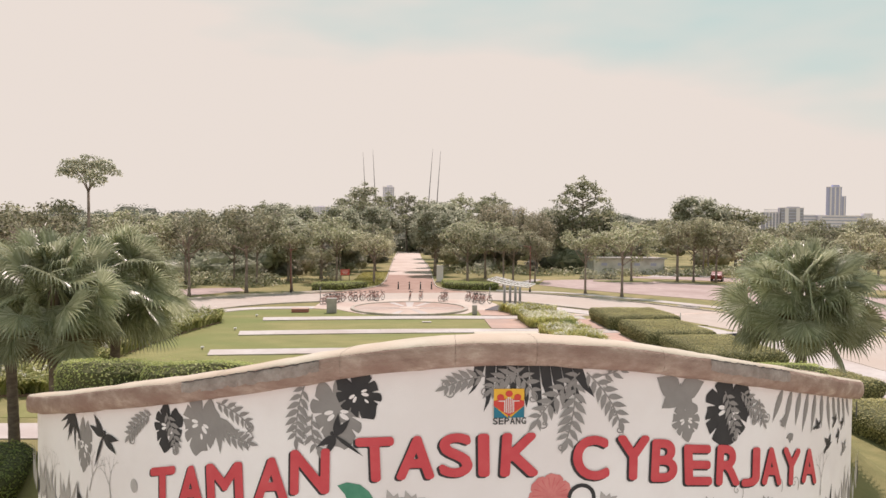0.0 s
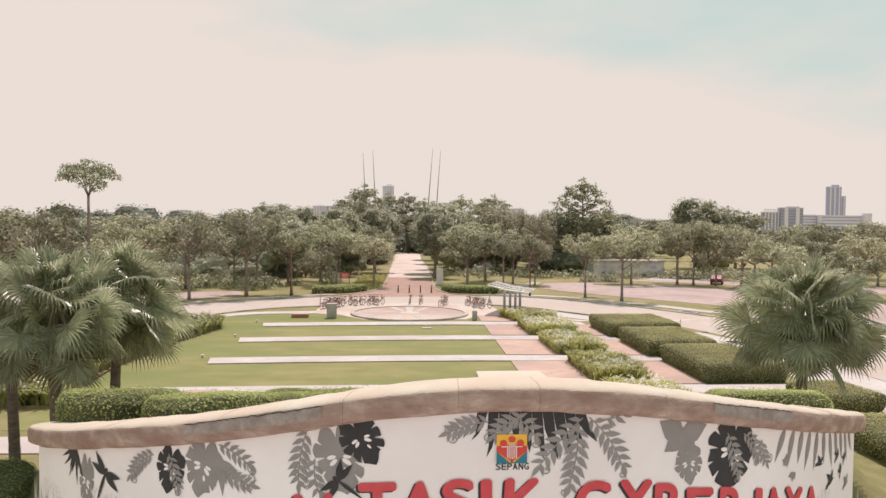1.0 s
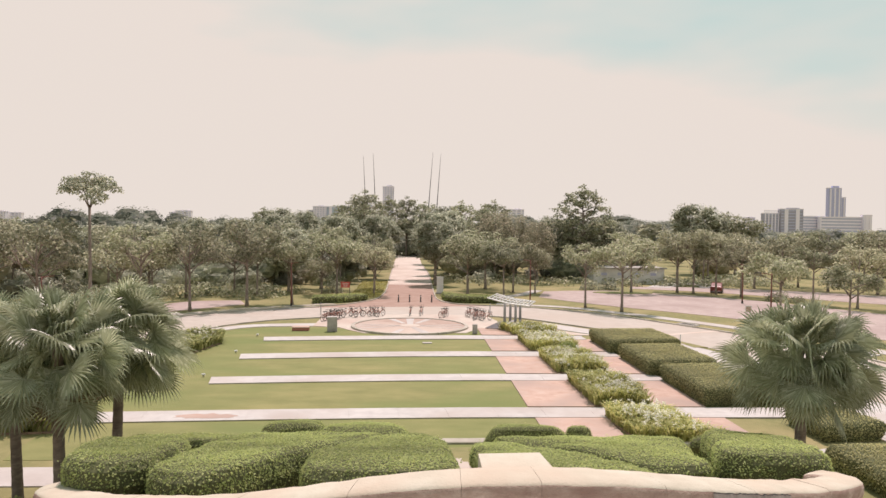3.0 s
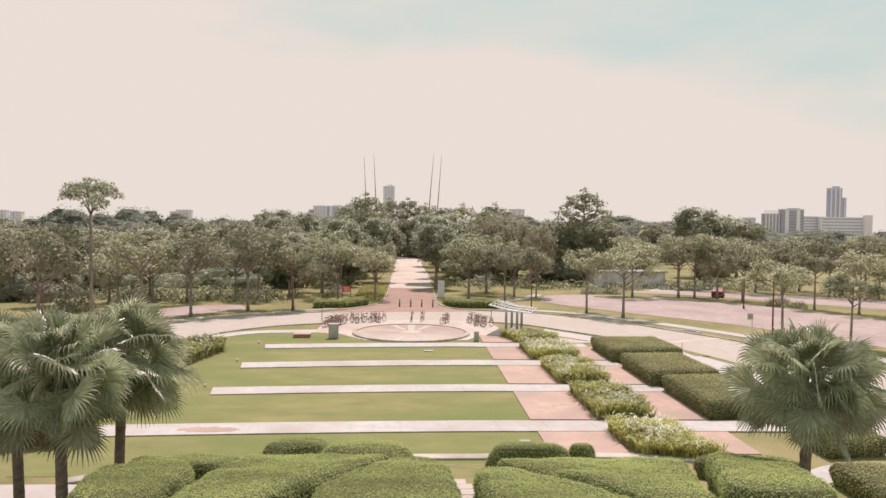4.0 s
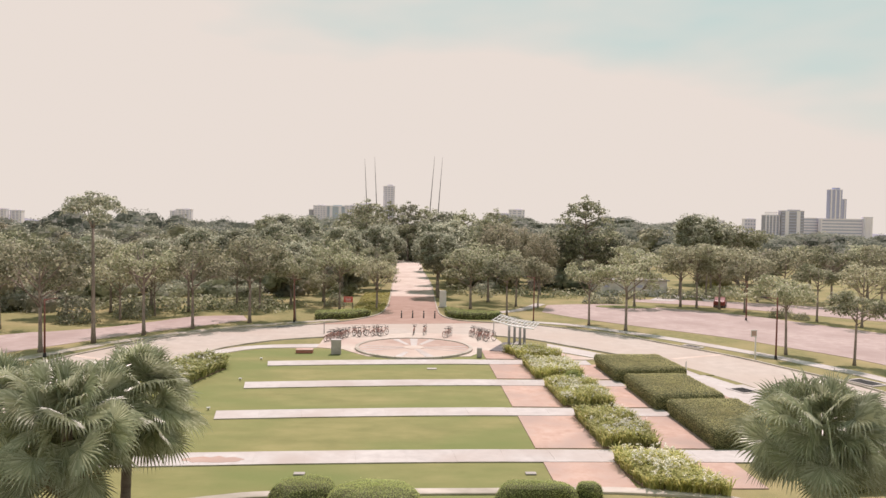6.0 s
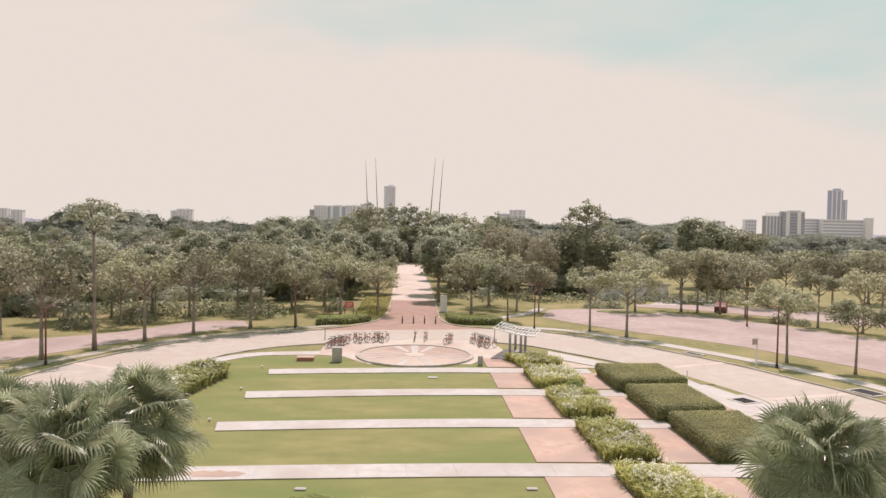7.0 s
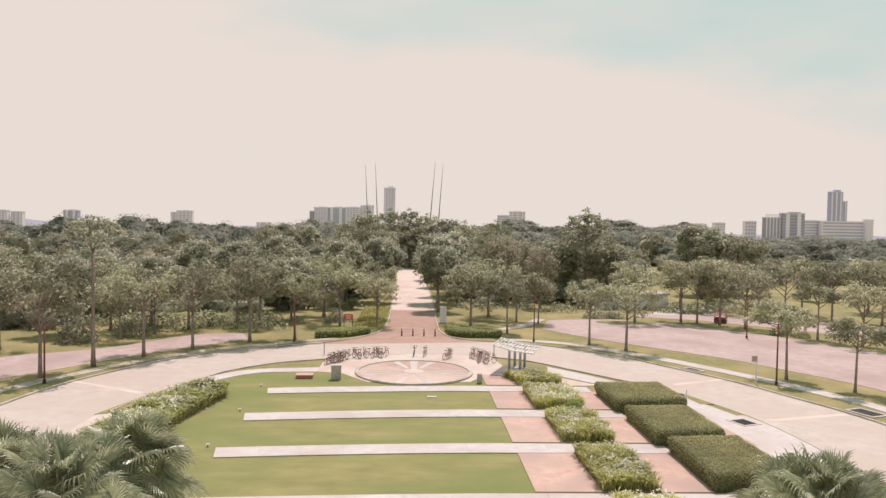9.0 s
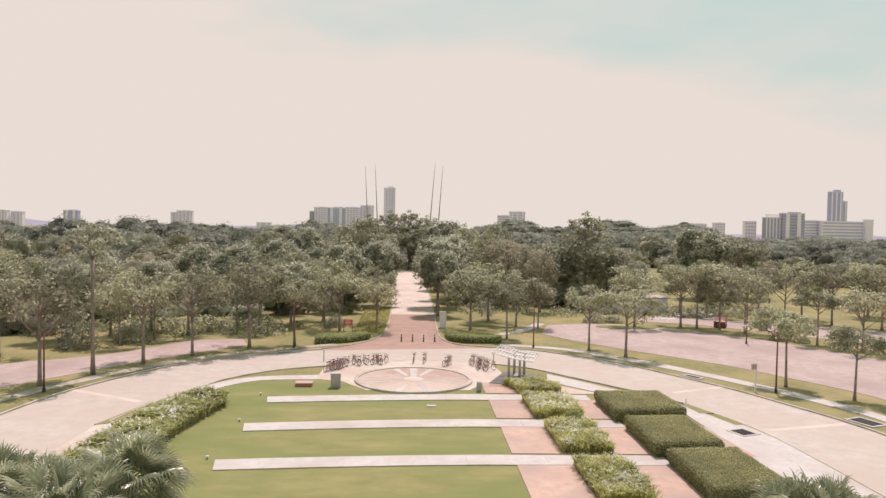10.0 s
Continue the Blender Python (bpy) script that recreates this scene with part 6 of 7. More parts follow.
# single trees in front of the wood
WOOD_SPOTS = [("d", -30.0, 191.0, 14.5), ("g", 18.0, 152.0, 16.0), ("d", 27.0, 131.0, 12.5), ("d", 37.0, 131.0, 12.5), ("i", 18.5, 124.0, 12.6), ("i", 22.0, 119.0, 11.6), ("i", 15.5, 128.0, 13.4), ("d", 62.0, 148.0, 16.0),
              ("e", 72.0, 150.0, 14.0), ("g", -32.0, 150.0, 13.6), ("d", -25.0, 128.0, 12.2), ("d", -30.0, 117.0, 11.2), ("e", -22.0, 112.0, 10.4), ("d", -38.0, 122.0, 11.2),
              ("c", 46.8, 119.5, 9.0), ("e", 56.0, 127.5, 9.6), ("e", 80.0, 118.0, 9.8), ("e", 88.0, 106.0, 9.4), ("f", 76.0, 90.0, 8.4), ("f", 84.0, 95.0, 8.6),
              ("e", -52.0, 92.0, 10.2), ("e", -58.0, 84.0, 10.0), ("b", -56.0, 74.0, 9.6)]
SPOTS = VERGE_SPOTS + WEST_SPOTS + AVENUE_SPOTS + WOOD_SPOTS
seen_kinds = set()
rr = rng_of(77)
for kind, x, y, h in SPOTS:
    s = h / SIZES[kind]
    turn = rr.uniform(0, 360)
    if kind in seen_kinds:
        ob = copy_thing(kinds[kind], pose(x, y, -0.03, 0, 0, turn))
    else:
        ob = kinds[kind]
        ob.matrix_basis = pose(x, y, -0.03, 0, 0, turn)
        seen_kinds.add(kind)
    w = s * rr.uniform(0.94, 1.08)
    ob.scale = (w, w, s)


# ---- woodland out to the horizon ----
def canopy(seed, y_lo, y_hi, spacing, cards, leaf, radius, low, high, name, label, lobes=5, nearer=0.0, leaf_mats=(WOOD_LEAF, TREE_LEAF_DARK, TREE_LEAF_DRY, WOOD_PALE)):
    """A wood: many crowns, each of several lobes with a dark core under a skin of leaf sprays."""
    r = rng_of(seed)
    kinds_of = ([], [], [], [])                       # lobes by leaf colour: plain, dark, dry, pale
    y = y_lo
    while y < y_hi:
        half = 0.70 * y + 14
        x = -half + r.uniform(0, spacing)
        while x < half:
            px, py = x + r.normal(0, spacing * 0.28), y + r.normal(0, spacing * 0.28)
            x += spacing * r.uniform(0.75, 1.25)
            if abs(px + 1.3) < 8.5 and py < 222:
                continue
            limit = 106 if px < -20 else (117 if px < 0 else 127)
            if px < -45:
                limit = 90
            if py < limit - (nearer if px < 20 else 0.0) or (px > 36 and py < 128 + 0.12 * px) or (abs(px - 38) < 9 and py < 127):
                continue
            if 62 < px < 120 and 150 < py < 178:
                continue
            if 0.40 * py < px < 0.62 * py and 268 < py < 345:     # the far meadow
                continue
            if lobes == 2 and px > 28:
                continue
            open_land = px > 40 and py < 300
            if open_land and r.random() < 0.42:
                continue
            knoll = math.exp(-((px + 122) / 50) ** 2 - ((py - 300) / 60) ** 2)
            hgt = (low + (high - low) * r.random() ** 1.4) * (1 + 0.45 * noise.noise(Vector((px * 0.05, py * 0.05, 4))))
            hgt = min(hgt * (0.78 if open_land else 1.0), high)
            rise = 0.0
            if y_lo >= 250:                           # the land climbs gently to the east and north
                crest = 14.2 + py * (0.0002 + 0.0192 * (px / py - 0.043) - 0.0200 * min(max((px / py - 0.40) / 0.08, 0.0), 1.0) - 0.026 * math.exp(-(py - 250) / 150) + 0.020 * (1 - 0.8 * knoll) * noise.noise(Vector((px / py * 11, py * 0.006, 1))) + 0.009 * noise.noise(Vector((px / py * 45, py * 0.01, 5)))) + 8.5 * knoll
                rise = max(crest - hgt, -5.0)
            rad = radius * r.uniform(0.62, 1.4) * (0.85 if open_land else 1.0)
            deep = min(max(rad * 0.75, hgt * 0.42), hgt * 0.6)
            thick = 0.0 if lobes == 1 else (0.95 if y_lo >= 250 else 0.75)
            tone = noise.noise(Vector((px * 0.045, py * 0.045, 9))) * 1.3 + r.normal(0, 0.30) - 0.9 * knoll + (0.05 if y_lo < 100 else (-0.62 if y_lo >= 250 else -0.12))
            kind = 1 if tone < -0.22 else (0 if tone < 0.10 else (2 if tone < 0.42 else 3))
            mid = np.array([px, py, rise + hgt - deep])
            n = 1 if lobes == 1 else int(r.integers(lobes - 1, lobes + 2))
            for k in range(n):
                a = math.tau * k / n + r.uniform(-0.4, 0.4)
                w = 0.0 if n == 1 else (0.52 if k else 0.1)
                size = rad * (1.0 if n == 1 else (0.60 if k else 0.72)) * r.uniform(0.8, 1.2)
                zz = 0.0 if n == 1 else (r.uniform(-0.55, 0.20) if k else 0.30)
                kinds_of[kind].append((mid[0] + w * rad * math.cos(a), mid[1] + w * rad * math.sin(a), mid[2] + zz * deep, size, size, max(size * thick, deep * 0.62) if thick else deep))
            if y_lo >= 250:                           # lower growth that hides the stems
                kinds_of[kind].append((px, py - 0.3 * rad, (rise + hgt) * 0.38, rad * 0.9, rad * 0.8, (rise + hgt) * 0.42))
            if y_lo < 200:                            # the stem under the crown
                kinds_of[kind].append((px, py, rise + (hgt - deep) * 0.45, rad * 0.16, rad * 0.16, (hgt - deep) * 0.55))
        y += spacing * 0.85
    groups = []
    far = y_lo >= 250
    for rows in kinds_of:
        a = np.array(rows if rows else [(0.0, 900.0, -5.0, 1.0, 1.0, 1.0)])
        body = clump_cores(r, a[:, :3], a[:, 3:], 0.76 if far else 0.70, True)
        skin = clump_leaves(r, a[:, :3], a[:, 3:] * (0.93 if far else 1.0), len(a) * cards, leaf, 0.6, 0.45, -0.45, 0.70 if far else 0.5, 0.0, 0.5 if far else 0.8)
        groups.append(np.concatenate([body, np.asarray(skin)]))
    me = faces_mesh(name, groups, list(leaf_mats))
    return tagged(new(name, me), label, "woodland", "", "stuff")


canopy(301, 86, 150, 7.6, 110, 0.38, 4.0, 4.5, 10.2, "woodland", "mixed green woodland behind the car parks", 6)
canopy(305, 150, 250, 10.0, 95, 0.50, 5.2, 5.0, 11.5, "woodland", "mixed green woodland on level ground", 5)
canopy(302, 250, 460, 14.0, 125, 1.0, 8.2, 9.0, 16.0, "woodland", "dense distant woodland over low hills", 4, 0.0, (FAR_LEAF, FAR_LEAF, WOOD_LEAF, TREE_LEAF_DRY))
canopy(304, 82, 136, 5.2, 110, 0.34, 2.2, 1.5, 3.4, "woodland", "low bushes along the foot of the wood", 2, 6.5)
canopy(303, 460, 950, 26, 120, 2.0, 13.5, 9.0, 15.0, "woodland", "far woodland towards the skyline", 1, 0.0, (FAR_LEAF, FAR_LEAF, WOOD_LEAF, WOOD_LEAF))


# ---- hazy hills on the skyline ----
# Blue-grey distance haze is painted into the hill colour itself
HILL = surface("haze_tinted_hill_wood", [(0.235, 0.225, 0.285), (0.29, 0.28, 0.335)], 0.01, 0.95, 0.6, 0.06)
bm = bmesh.new()
ridge = []
for k in range(161):
    x = -2100 + 25 * k
    swell = 30 * math.exp(-((x + 1330) / 150) ** 2) + 24 * math.exp(-((x - 620) / 260) ** 2) + 14 * math.exp(-((x + 250) / 200) ** 2) + 10 * math.exp(-((x - 1350) / 300) ** 2)
    crest = 8 + swell * (1 + 0.16 * noise.noise(Vector((x * 0.02, 3, 0)))) + 2.2 * noise.noise(Vector((x * 0.06, 8, 0)))
    ridge.append([bm.verts.new((x, 2000, -1)), bm.verts.new((x, 2060, crest * 0.7)), bm.verts.new((x, 2160, crest)), bm.verts.new((x, 2400, -1))])
for a, b in zip(ridge, ridge[1:]):
    for k in range(3):
        bm.faces.new((a[k], b[k], b[k + 1], a[k + 1]))
tagged(part("backdrop", bm, HILL, smooth=True), "wooded hills along the skyline, tinted blue grey for haze", "hills", "", "structure")


# ---- far buildings ----
def tower(name, label, x, y, w, d, h, wall, floors, fins=0, bands=True, turn=0.0, plant=True, crown=False, bays=0):
    """A far block: body, a window band or a row of windows per storey, vertical piers, a parapet and a plant room on the roof."""
    b = thing(name, label, "building", "", "", (x, y, 0), turn)
    bm = bmesh.new()
    box(bm, 0, 0, h / 2, w, d, h)
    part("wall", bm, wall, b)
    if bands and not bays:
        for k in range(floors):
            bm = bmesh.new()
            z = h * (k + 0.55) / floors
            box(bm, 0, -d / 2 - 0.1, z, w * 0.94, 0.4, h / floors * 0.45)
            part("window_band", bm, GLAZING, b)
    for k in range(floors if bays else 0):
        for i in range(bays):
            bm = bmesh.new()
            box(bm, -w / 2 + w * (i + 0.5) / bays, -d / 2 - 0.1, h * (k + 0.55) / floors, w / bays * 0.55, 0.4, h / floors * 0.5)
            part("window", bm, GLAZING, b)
    for k in range(fins):
        bm = bmesh.new()
        box(bm, -w / 2 + w * (k + 0.5) / fins, -d / 2 - 0.5, h / 2, w / fins * 0.32, 1.0, h * 0.985)
        part("facade_pier", bm, FACADE, b)
    bm = bmesh.new()
    for sx, sy, px, py in ((w + 1.0, 0.8, 0, -d / 2), (w + 1.0, 0.8, 0, d / 2), (0.8, d, -w / 2, 0), (0.8, d, w / 2, 0)):
        box(bm, px, py, h + 0.5, sx, sy, 1.4)
    part("parapet", bm, FACADE, b)
    if plant:
        bm = bmesh.new()
        box(bm, w * 0.1, 0, h + h * 0.02, w * 0.5, d * 0.6, h * 0.04 + 1.2)
        part("roof_plant_room", bm, wall, b)
    if crown:                                         # an open frame round the roof
        bm = bmesh.new()
        n = 9
        for k in range(n):
            box(bm, -w / 2 + w * (k + 0.5) / n, -d / 2, h + 3.2, 0.9, 0.9, 5.0)
        box(bm, 0, -d / 2, h + 5.4, w, 1.0, 0.9)
        part("roof_frame", bm, FACADE, b)
    return b


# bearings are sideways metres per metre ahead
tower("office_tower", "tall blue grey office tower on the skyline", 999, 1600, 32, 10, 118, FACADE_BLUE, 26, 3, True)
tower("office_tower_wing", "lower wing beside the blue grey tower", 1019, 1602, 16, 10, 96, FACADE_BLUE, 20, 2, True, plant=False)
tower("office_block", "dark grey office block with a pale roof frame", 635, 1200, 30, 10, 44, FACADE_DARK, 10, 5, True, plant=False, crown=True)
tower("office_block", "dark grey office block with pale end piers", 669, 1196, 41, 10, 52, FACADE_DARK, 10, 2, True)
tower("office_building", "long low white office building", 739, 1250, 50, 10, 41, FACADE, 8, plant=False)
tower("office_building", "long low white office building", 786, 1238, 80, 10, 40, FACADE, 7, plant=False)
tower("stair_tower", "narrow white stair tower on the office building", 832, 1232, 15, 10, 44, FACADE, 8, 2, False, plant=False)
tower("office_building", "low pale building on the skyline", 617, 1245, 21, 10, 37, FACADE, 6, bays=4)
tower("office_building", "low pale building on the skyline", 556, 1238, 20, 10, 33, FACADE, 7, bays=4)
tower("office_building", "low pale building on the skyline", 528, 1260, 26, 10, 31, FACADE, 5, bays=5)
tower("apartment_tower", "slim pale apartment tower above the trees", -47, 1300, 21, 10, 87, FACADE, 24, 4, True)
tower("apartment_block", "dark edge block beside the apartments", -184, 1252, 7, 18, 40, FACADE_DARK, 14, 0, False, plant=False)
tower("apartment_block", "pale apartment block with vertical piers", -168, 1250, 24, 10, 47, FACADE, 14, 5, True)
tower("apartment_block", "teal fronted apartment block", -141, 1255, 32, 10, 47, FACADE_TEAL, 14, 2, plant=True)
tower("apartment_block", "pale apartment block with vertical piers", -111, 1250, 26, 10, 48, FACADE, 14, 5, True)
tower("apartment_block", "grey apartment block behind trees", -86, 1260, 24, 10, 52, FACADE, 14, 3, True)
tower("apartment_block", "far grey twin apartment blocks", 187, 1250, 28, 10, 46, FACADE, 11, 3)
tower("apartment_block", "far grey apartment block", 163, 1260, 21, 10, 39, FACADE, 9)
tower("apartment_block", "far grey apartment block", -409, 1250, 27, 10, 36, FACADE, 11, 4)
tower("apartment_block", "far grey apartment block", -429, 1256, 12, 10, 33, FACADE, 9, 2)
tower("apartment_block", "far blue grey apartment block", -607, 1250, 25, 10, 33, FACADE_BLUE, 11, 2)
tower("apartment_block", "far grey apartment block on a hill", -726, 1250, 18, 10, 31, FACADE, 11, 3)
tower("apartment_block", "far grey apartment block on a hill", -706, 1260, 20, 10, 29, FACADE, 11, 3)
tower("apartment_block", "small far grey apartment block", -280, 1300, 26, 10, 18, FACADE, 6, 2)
hut = thing("white_building", "low white park building under trees", "building", at=(38.0, 121.0, 0))
bm = bmesh.new()
box(bm, 0, 0, 1.35, 12.5, 5.0, 2.7)
part("wall", bm, WHITE_RENDER, hut)
bm = bmesh.new()
box(bm, 0, 0, 2.8, 13.2, 5.8, 0.2)
part("roof", bm, GREY_CONC, hut)
for k in range(4):
    bm = bmesh.new()
    box(bm, -4.4 + 2.9 * k, -2.5, 1.75, 1.0, 0.1, 0.45)
    part("window", bm, GLAZING, hut)
for x0, z0, x1, z1, y in ((-16.2, 39.4, -14.4, 12, 278), (-20.4, 38.8, -18.6, 12, 282), (7.9, 40.2, 5.4, 12, 278), (11.2, 40.0, 9.0, 12, 282)):
    bm = bmesh.new()
    pts = [(x1 + (x0 - x1) * (u ** 1.25), y, z * 1.0) for u, z in [(k / 8, k / 8 * z0) for k in range(9)]]
    tube(bm, pts, [0.30 - 0.26 * k / 8 for k in range(9)], 6)
    tagged(part("mast", bm, DARK_METAL), "tall thin leaning mast above the trees", "mast", "masts")


# ---- street furniture ----
def street_lamp(x, y, h, turn):
    lamp = thing("street_lamp", "slim rust red street lamp post", "street lamp", "street lamps", at=(x, y, 0), turn=turn)
    bm = bmesh.new()
    tube(bm, [(0, 0, 0), (0, 0, h * 0.5), (0, 0, h)], [0.085, 0.075, 0.055], 10)
    part("pole", bm, RUST_POLE, lamp, smooth=True)
    bm = bmesh.new()
    tube(bm, [(0, 0, 0), (0, 0, 0.35)], [0.14, 0.12], 10)
    part("base", bm, DARK_METAL, lamp)
    bm = bmesh.new()
    tube(bm, [(0, 0, h * 0.97), (0.5, 0, h * 0.99), (1.0, 0, h)], [0.04, 0.035, 0.03], 8)
    part("arm", bm, RUST_POLE, lamp)
    bm = bmesh.new()
    box(bm, 1.2, 0, h, 0.5, 0.18, 0.09, 0, 0.02)
    part("lamp_head", bm, DARK_METAL, lamp)


for x, y, h, tn in ((-30.7, 58.5, 4.9, 20), (-13.9, 80.6, 5.1, 40), (32.6, 60.5, 5.6, 170), (14.5, 82.7, 5.6, 150), (43.1, 87.4, 5.2, 180)):
    street_lamp(x, y, h, tn)

bol = thing("bollard", "black post bollard across the avenue", "bollard", "bollards", at=(-1.52, 86, 0.03))
bm = bmesh.new()
tube(bm, [(0, 0, 0), (0, 0, 0.06), (0, 0, 0.08), (0, 0, 0.80), (0, 0, 0.88), (0, 0, 0.92)], [0.12, 0.12, 0.085, 0.075, 0.06, 0.02], 12)
part("post", bm, DARK_METAL, bol, smooth=True)
bm = bmesh.new()
tube(bm, [(0, 0, 0.68), (0, 0, 0.74)], [0.082, 0.082], 12)
part("band", bm, STEEL_WHITE, bol)
for x in (-0.13, 1.26, 2.64):
    copy_thing(bol, pose(x, 86, 0.03))

plinth = thing("plinth", "grey concrete plinth box on the lawn edge", "plinth", at=(-6.85, 61.0, 0.03), turn=4)
bm = bmesh.new()
box(bm, 0, 0, 0.62, 0.86, 0.6, 1.24, 0, 0.02)
part("body", bm, GREY_CONC, plinth)
bm = bmesh.new()
box(bm, 0, 0, 1.27, 0.92, 0.66, 0.07, 0, 0.015)
part("cap", bm, CONCRETE, plinth)
stone = thing("marker_post", "short pale concrete marker post by the terrace", "post", at=(5.75, 60.0, 0.03))
bm = bmesh.new()
box(bm, 0, 0, 0.42, 0.42, 0.34, 0.84, 0, 0.03)
part("body", bm, GREY_CONC, stone)
pad = thing("brick_base", "low red brick base on the lawn", "brick base", at=(-9.7, 61.6, 0.03), turn=3)
bm = bmesh.new()
box(bm, 0, 0, 0.14, 1.45, 0.95, 0.28, 0, 0.02)
part("body", bm, BRICK_RED, pad)
bm = bmesh.new()
box(bm, 0, 0, 0.30, 1.5, 1.0, 0.05, 0, 0.01)
part("cap", bm, SALMON, pad)
for x, y, w, d, tn in ((-14.3, 77.3, 1.7, 0.7, 32), (34.6, 51.1, 2.0, 1.4, -70), (23.6, 48.2, 1.2, 1.3, 20), (27.6, 66.8, 1.6, 0.6, -60)):
    mh = thing("drain_grate", "dark drain grate in a pale concrete frame", "drain", "drains", at=(x, y, 0.0), turn=tn)
    for sx, sy, px, py in ((w + 0.4, 0.2, 0, d / 2 + 0.1), (w + 0.4, 0.2, 0, -d / 2 - 0.1), (0.2, d, w / 2 + 0.1, 0), (0.2, d, -w / 2 - 0.1, 0)):
        bm = bmesh.new()
        box(bm, px, py, 0.045, sx, sy, 0.09, 0, 0.01)
        part("frame", bm, CONCRETE, mh)
    bm = bmesh.new()
    box(bm, 0, 0, 0.045, w, d, 0.03)
    part("pan", bm, DARK_METAL, mh)
    for k in range(7):
        bm = bmesh.new()
        box(bm, -w / 2 + w * (k + 0.5) / 7, 0, 0.07, 0.05, d, 0.025)
        part("bar", bm, DARK_METAL, mh)
for x, y in ((-12.75, 58.0), (-12.55, 50.2), (-12.45, 42.1)):
    sp = thing("garden_light", "small dark ground spotlight at the path end", "garden light", "garden lights", at=(x, y, 0.03))
    bm = bmesh.new()
    tube(bm, [(0, 0, 0), (0, 0, 0.10)], [0.03, 0.03], 8)
    part("stem", bm, DARK_METAL, sp)
    bm = bmesh.new()
    tube(bm, [(-0.09, 0, 0.13), (0.10, 0, 0.15)], [0.06, 0.07], 10)
    part("lamp_head", bm, STEEL_WHITE, sp)
bm = bmesh.new()
box(bm, 0, 0, 0.02, 0.75, 0.45, 0.05, 0, 0.01)
ob = part("access_cover", bm, CONCRETE)
ob.matrix_basis = pose(1.45, 54.9, 0.035)
tagged(ob, "pale concrete access cover in the lawn", "cover")
for x, y in ((-5.2, 31.3), (5.4, 31.4)):
    bm = bmesh.new()
    box(bm, 0, 0, 0.02, 0.5, 0.3, 0.06, 0, 0.01)
    ob = part("access_cover", bm, GREY_CONC)
    ob.matrix_basis = pose(x, y, 0.035)
    tagged(ob, "small grey cover in the lawn", "cover")

for x, y, h in ((-9.4, 72.6, 1.25), (8.6, 73.6, 1.25), (22.0, 54.6, 0.85)):
    bm = bmesh.new()
    tube(bm, [(0, 0, 0), (0, 0, h), (0, 0, h + 0.03)], [0.05, 0.05, 0.02], 8)
    ob = part("marker_post", bm, STEEL_WHITE if h < 1 else STEEL_GREY)
    ob.matrix_basis = pose(x, y, 0.03)
    tagged(ob, "thin metal marker post beside the kerb", "post", "marker posts")

road_sign = thing("road_sign", "square road sign on a white post", "road sign", at=(30.9, 60.9, 0.0), turn=8)
bm = bmesh.new()
tube(bm, [(0, 0, 0), (0, 0, 2.5)], [0.07, 0.06], 10)
part("post", bm, STEEL_WHITE, road_sign)
bm = bmesh.new()
box(bm, -0.25, -0.08, 2.3, 0.62, 0.03, 0.62, 0, 0.01)
plate = part("plate", bm, STEEL_WHITE, road_sign)
bm = bmesh.new()
box(bm, -0.25, -0.1, 2.3, 0.48, 0.012, 0.46)
part("panel", bm, SALMON, plate)
red_sign = thing("notice_board", "red notice board on two thin posts", "sign board", at=(-8.5, 89.6, 0.0))
for x in (-0.55, 0.55):
    bm = bmesh.new()
    tube(bm, [(x, 0, 0), (x, 0, 2.1)], [0.04, 0.04], 8)
    part("post", bm, DARK_METAL, red_sign)
bm = bmesh.new()
box(bm, 0, -0.05, 1.85, 1.15, 0.05, 0.75, 0, 0.01)
part("board", bm, SIGN_RED, red_sign)
for k in range(3):
    bm = bmesh.new()
    box(bm, 0, -0.085, 2.02 - 0.18 * k, 0.8 - 0.12 * k, 0.012, 0.05)
    part("text_bar", bm, LOGO_WHITE, red_sign, "pale bar of unreadable text")
pillar = thing("information_panel", "pale grey information panel at the avenue", "sign panel", at=(4.15, 98.0, 0.0))
bm = bmesh.new()
box(bm, 0, 0, 1.2, 0.95, 0.3, 2.4, 0, 0.03)
part("body", bm, STEEL_WHITE, pillar)
bm = bmesh.new()
box(bm, 0, 0, 0.08, 1.3, 0.7, 0.16, 0, 0.02)
part("base", bm, CONCRETE, pillar)

# pergola
perg = thing("pergola", "white steel pergola with a tilted slatted roof", "pergola", at=(9.7, 65.0, 0.03), turn=-18)
bm = bmesh.new()
slab(bm, [(-2.0, -2.6), (1.6, -2.6), (1.9, 2.4), (-1.6, 2.4)], 0.0, 0.08)
part("floor", bm, DARK_PAVE, perg, "dark paved pergola floor")
for x, y in ((-0.45, -1.2), (0.55, -1.0), (-0.35, 1.3), (0.6, 1.4)):
    bm = bmesh.new()
    tube(bm, [(x, y, 0.08), (x, y, 2.3)], [0.13, 0.12], 12)
    post = part("post", bm, STEEL_GREY, perg, smooth=True)
    bm = bmesh.new()
    box(bm, x, y, 0.14, 0.45, 0.45, 0.12, 0, 0.02)
    part("foot", bm, STEEL_GREY, post)
for y in (-1.9, -0.2, 1.5):
    bm = bmesh.new()
    tube(bm, [(-1.9, y, 2.80), (0.0, y, 2.36), (2.0, y, 2.20)], [0.06, 0.08, 0.05], 8)
    part("beam", bm, STEEL_WHITE, perg)
for k in range(13):
    u = k / 12
    x = -1.8 + 3.7 * u
    z = 2.84 - 0.46 * min(u / 0.48, 1) - 0.20 * max(0, (u - 0.48) / 0.52)
    bm = bmesh.new()
    box(bm, x, -0.2, z + 0.03, 0.045, 4.4, 0.07)
    part("roof_slat", bm, STEEL_WHITE, perg)
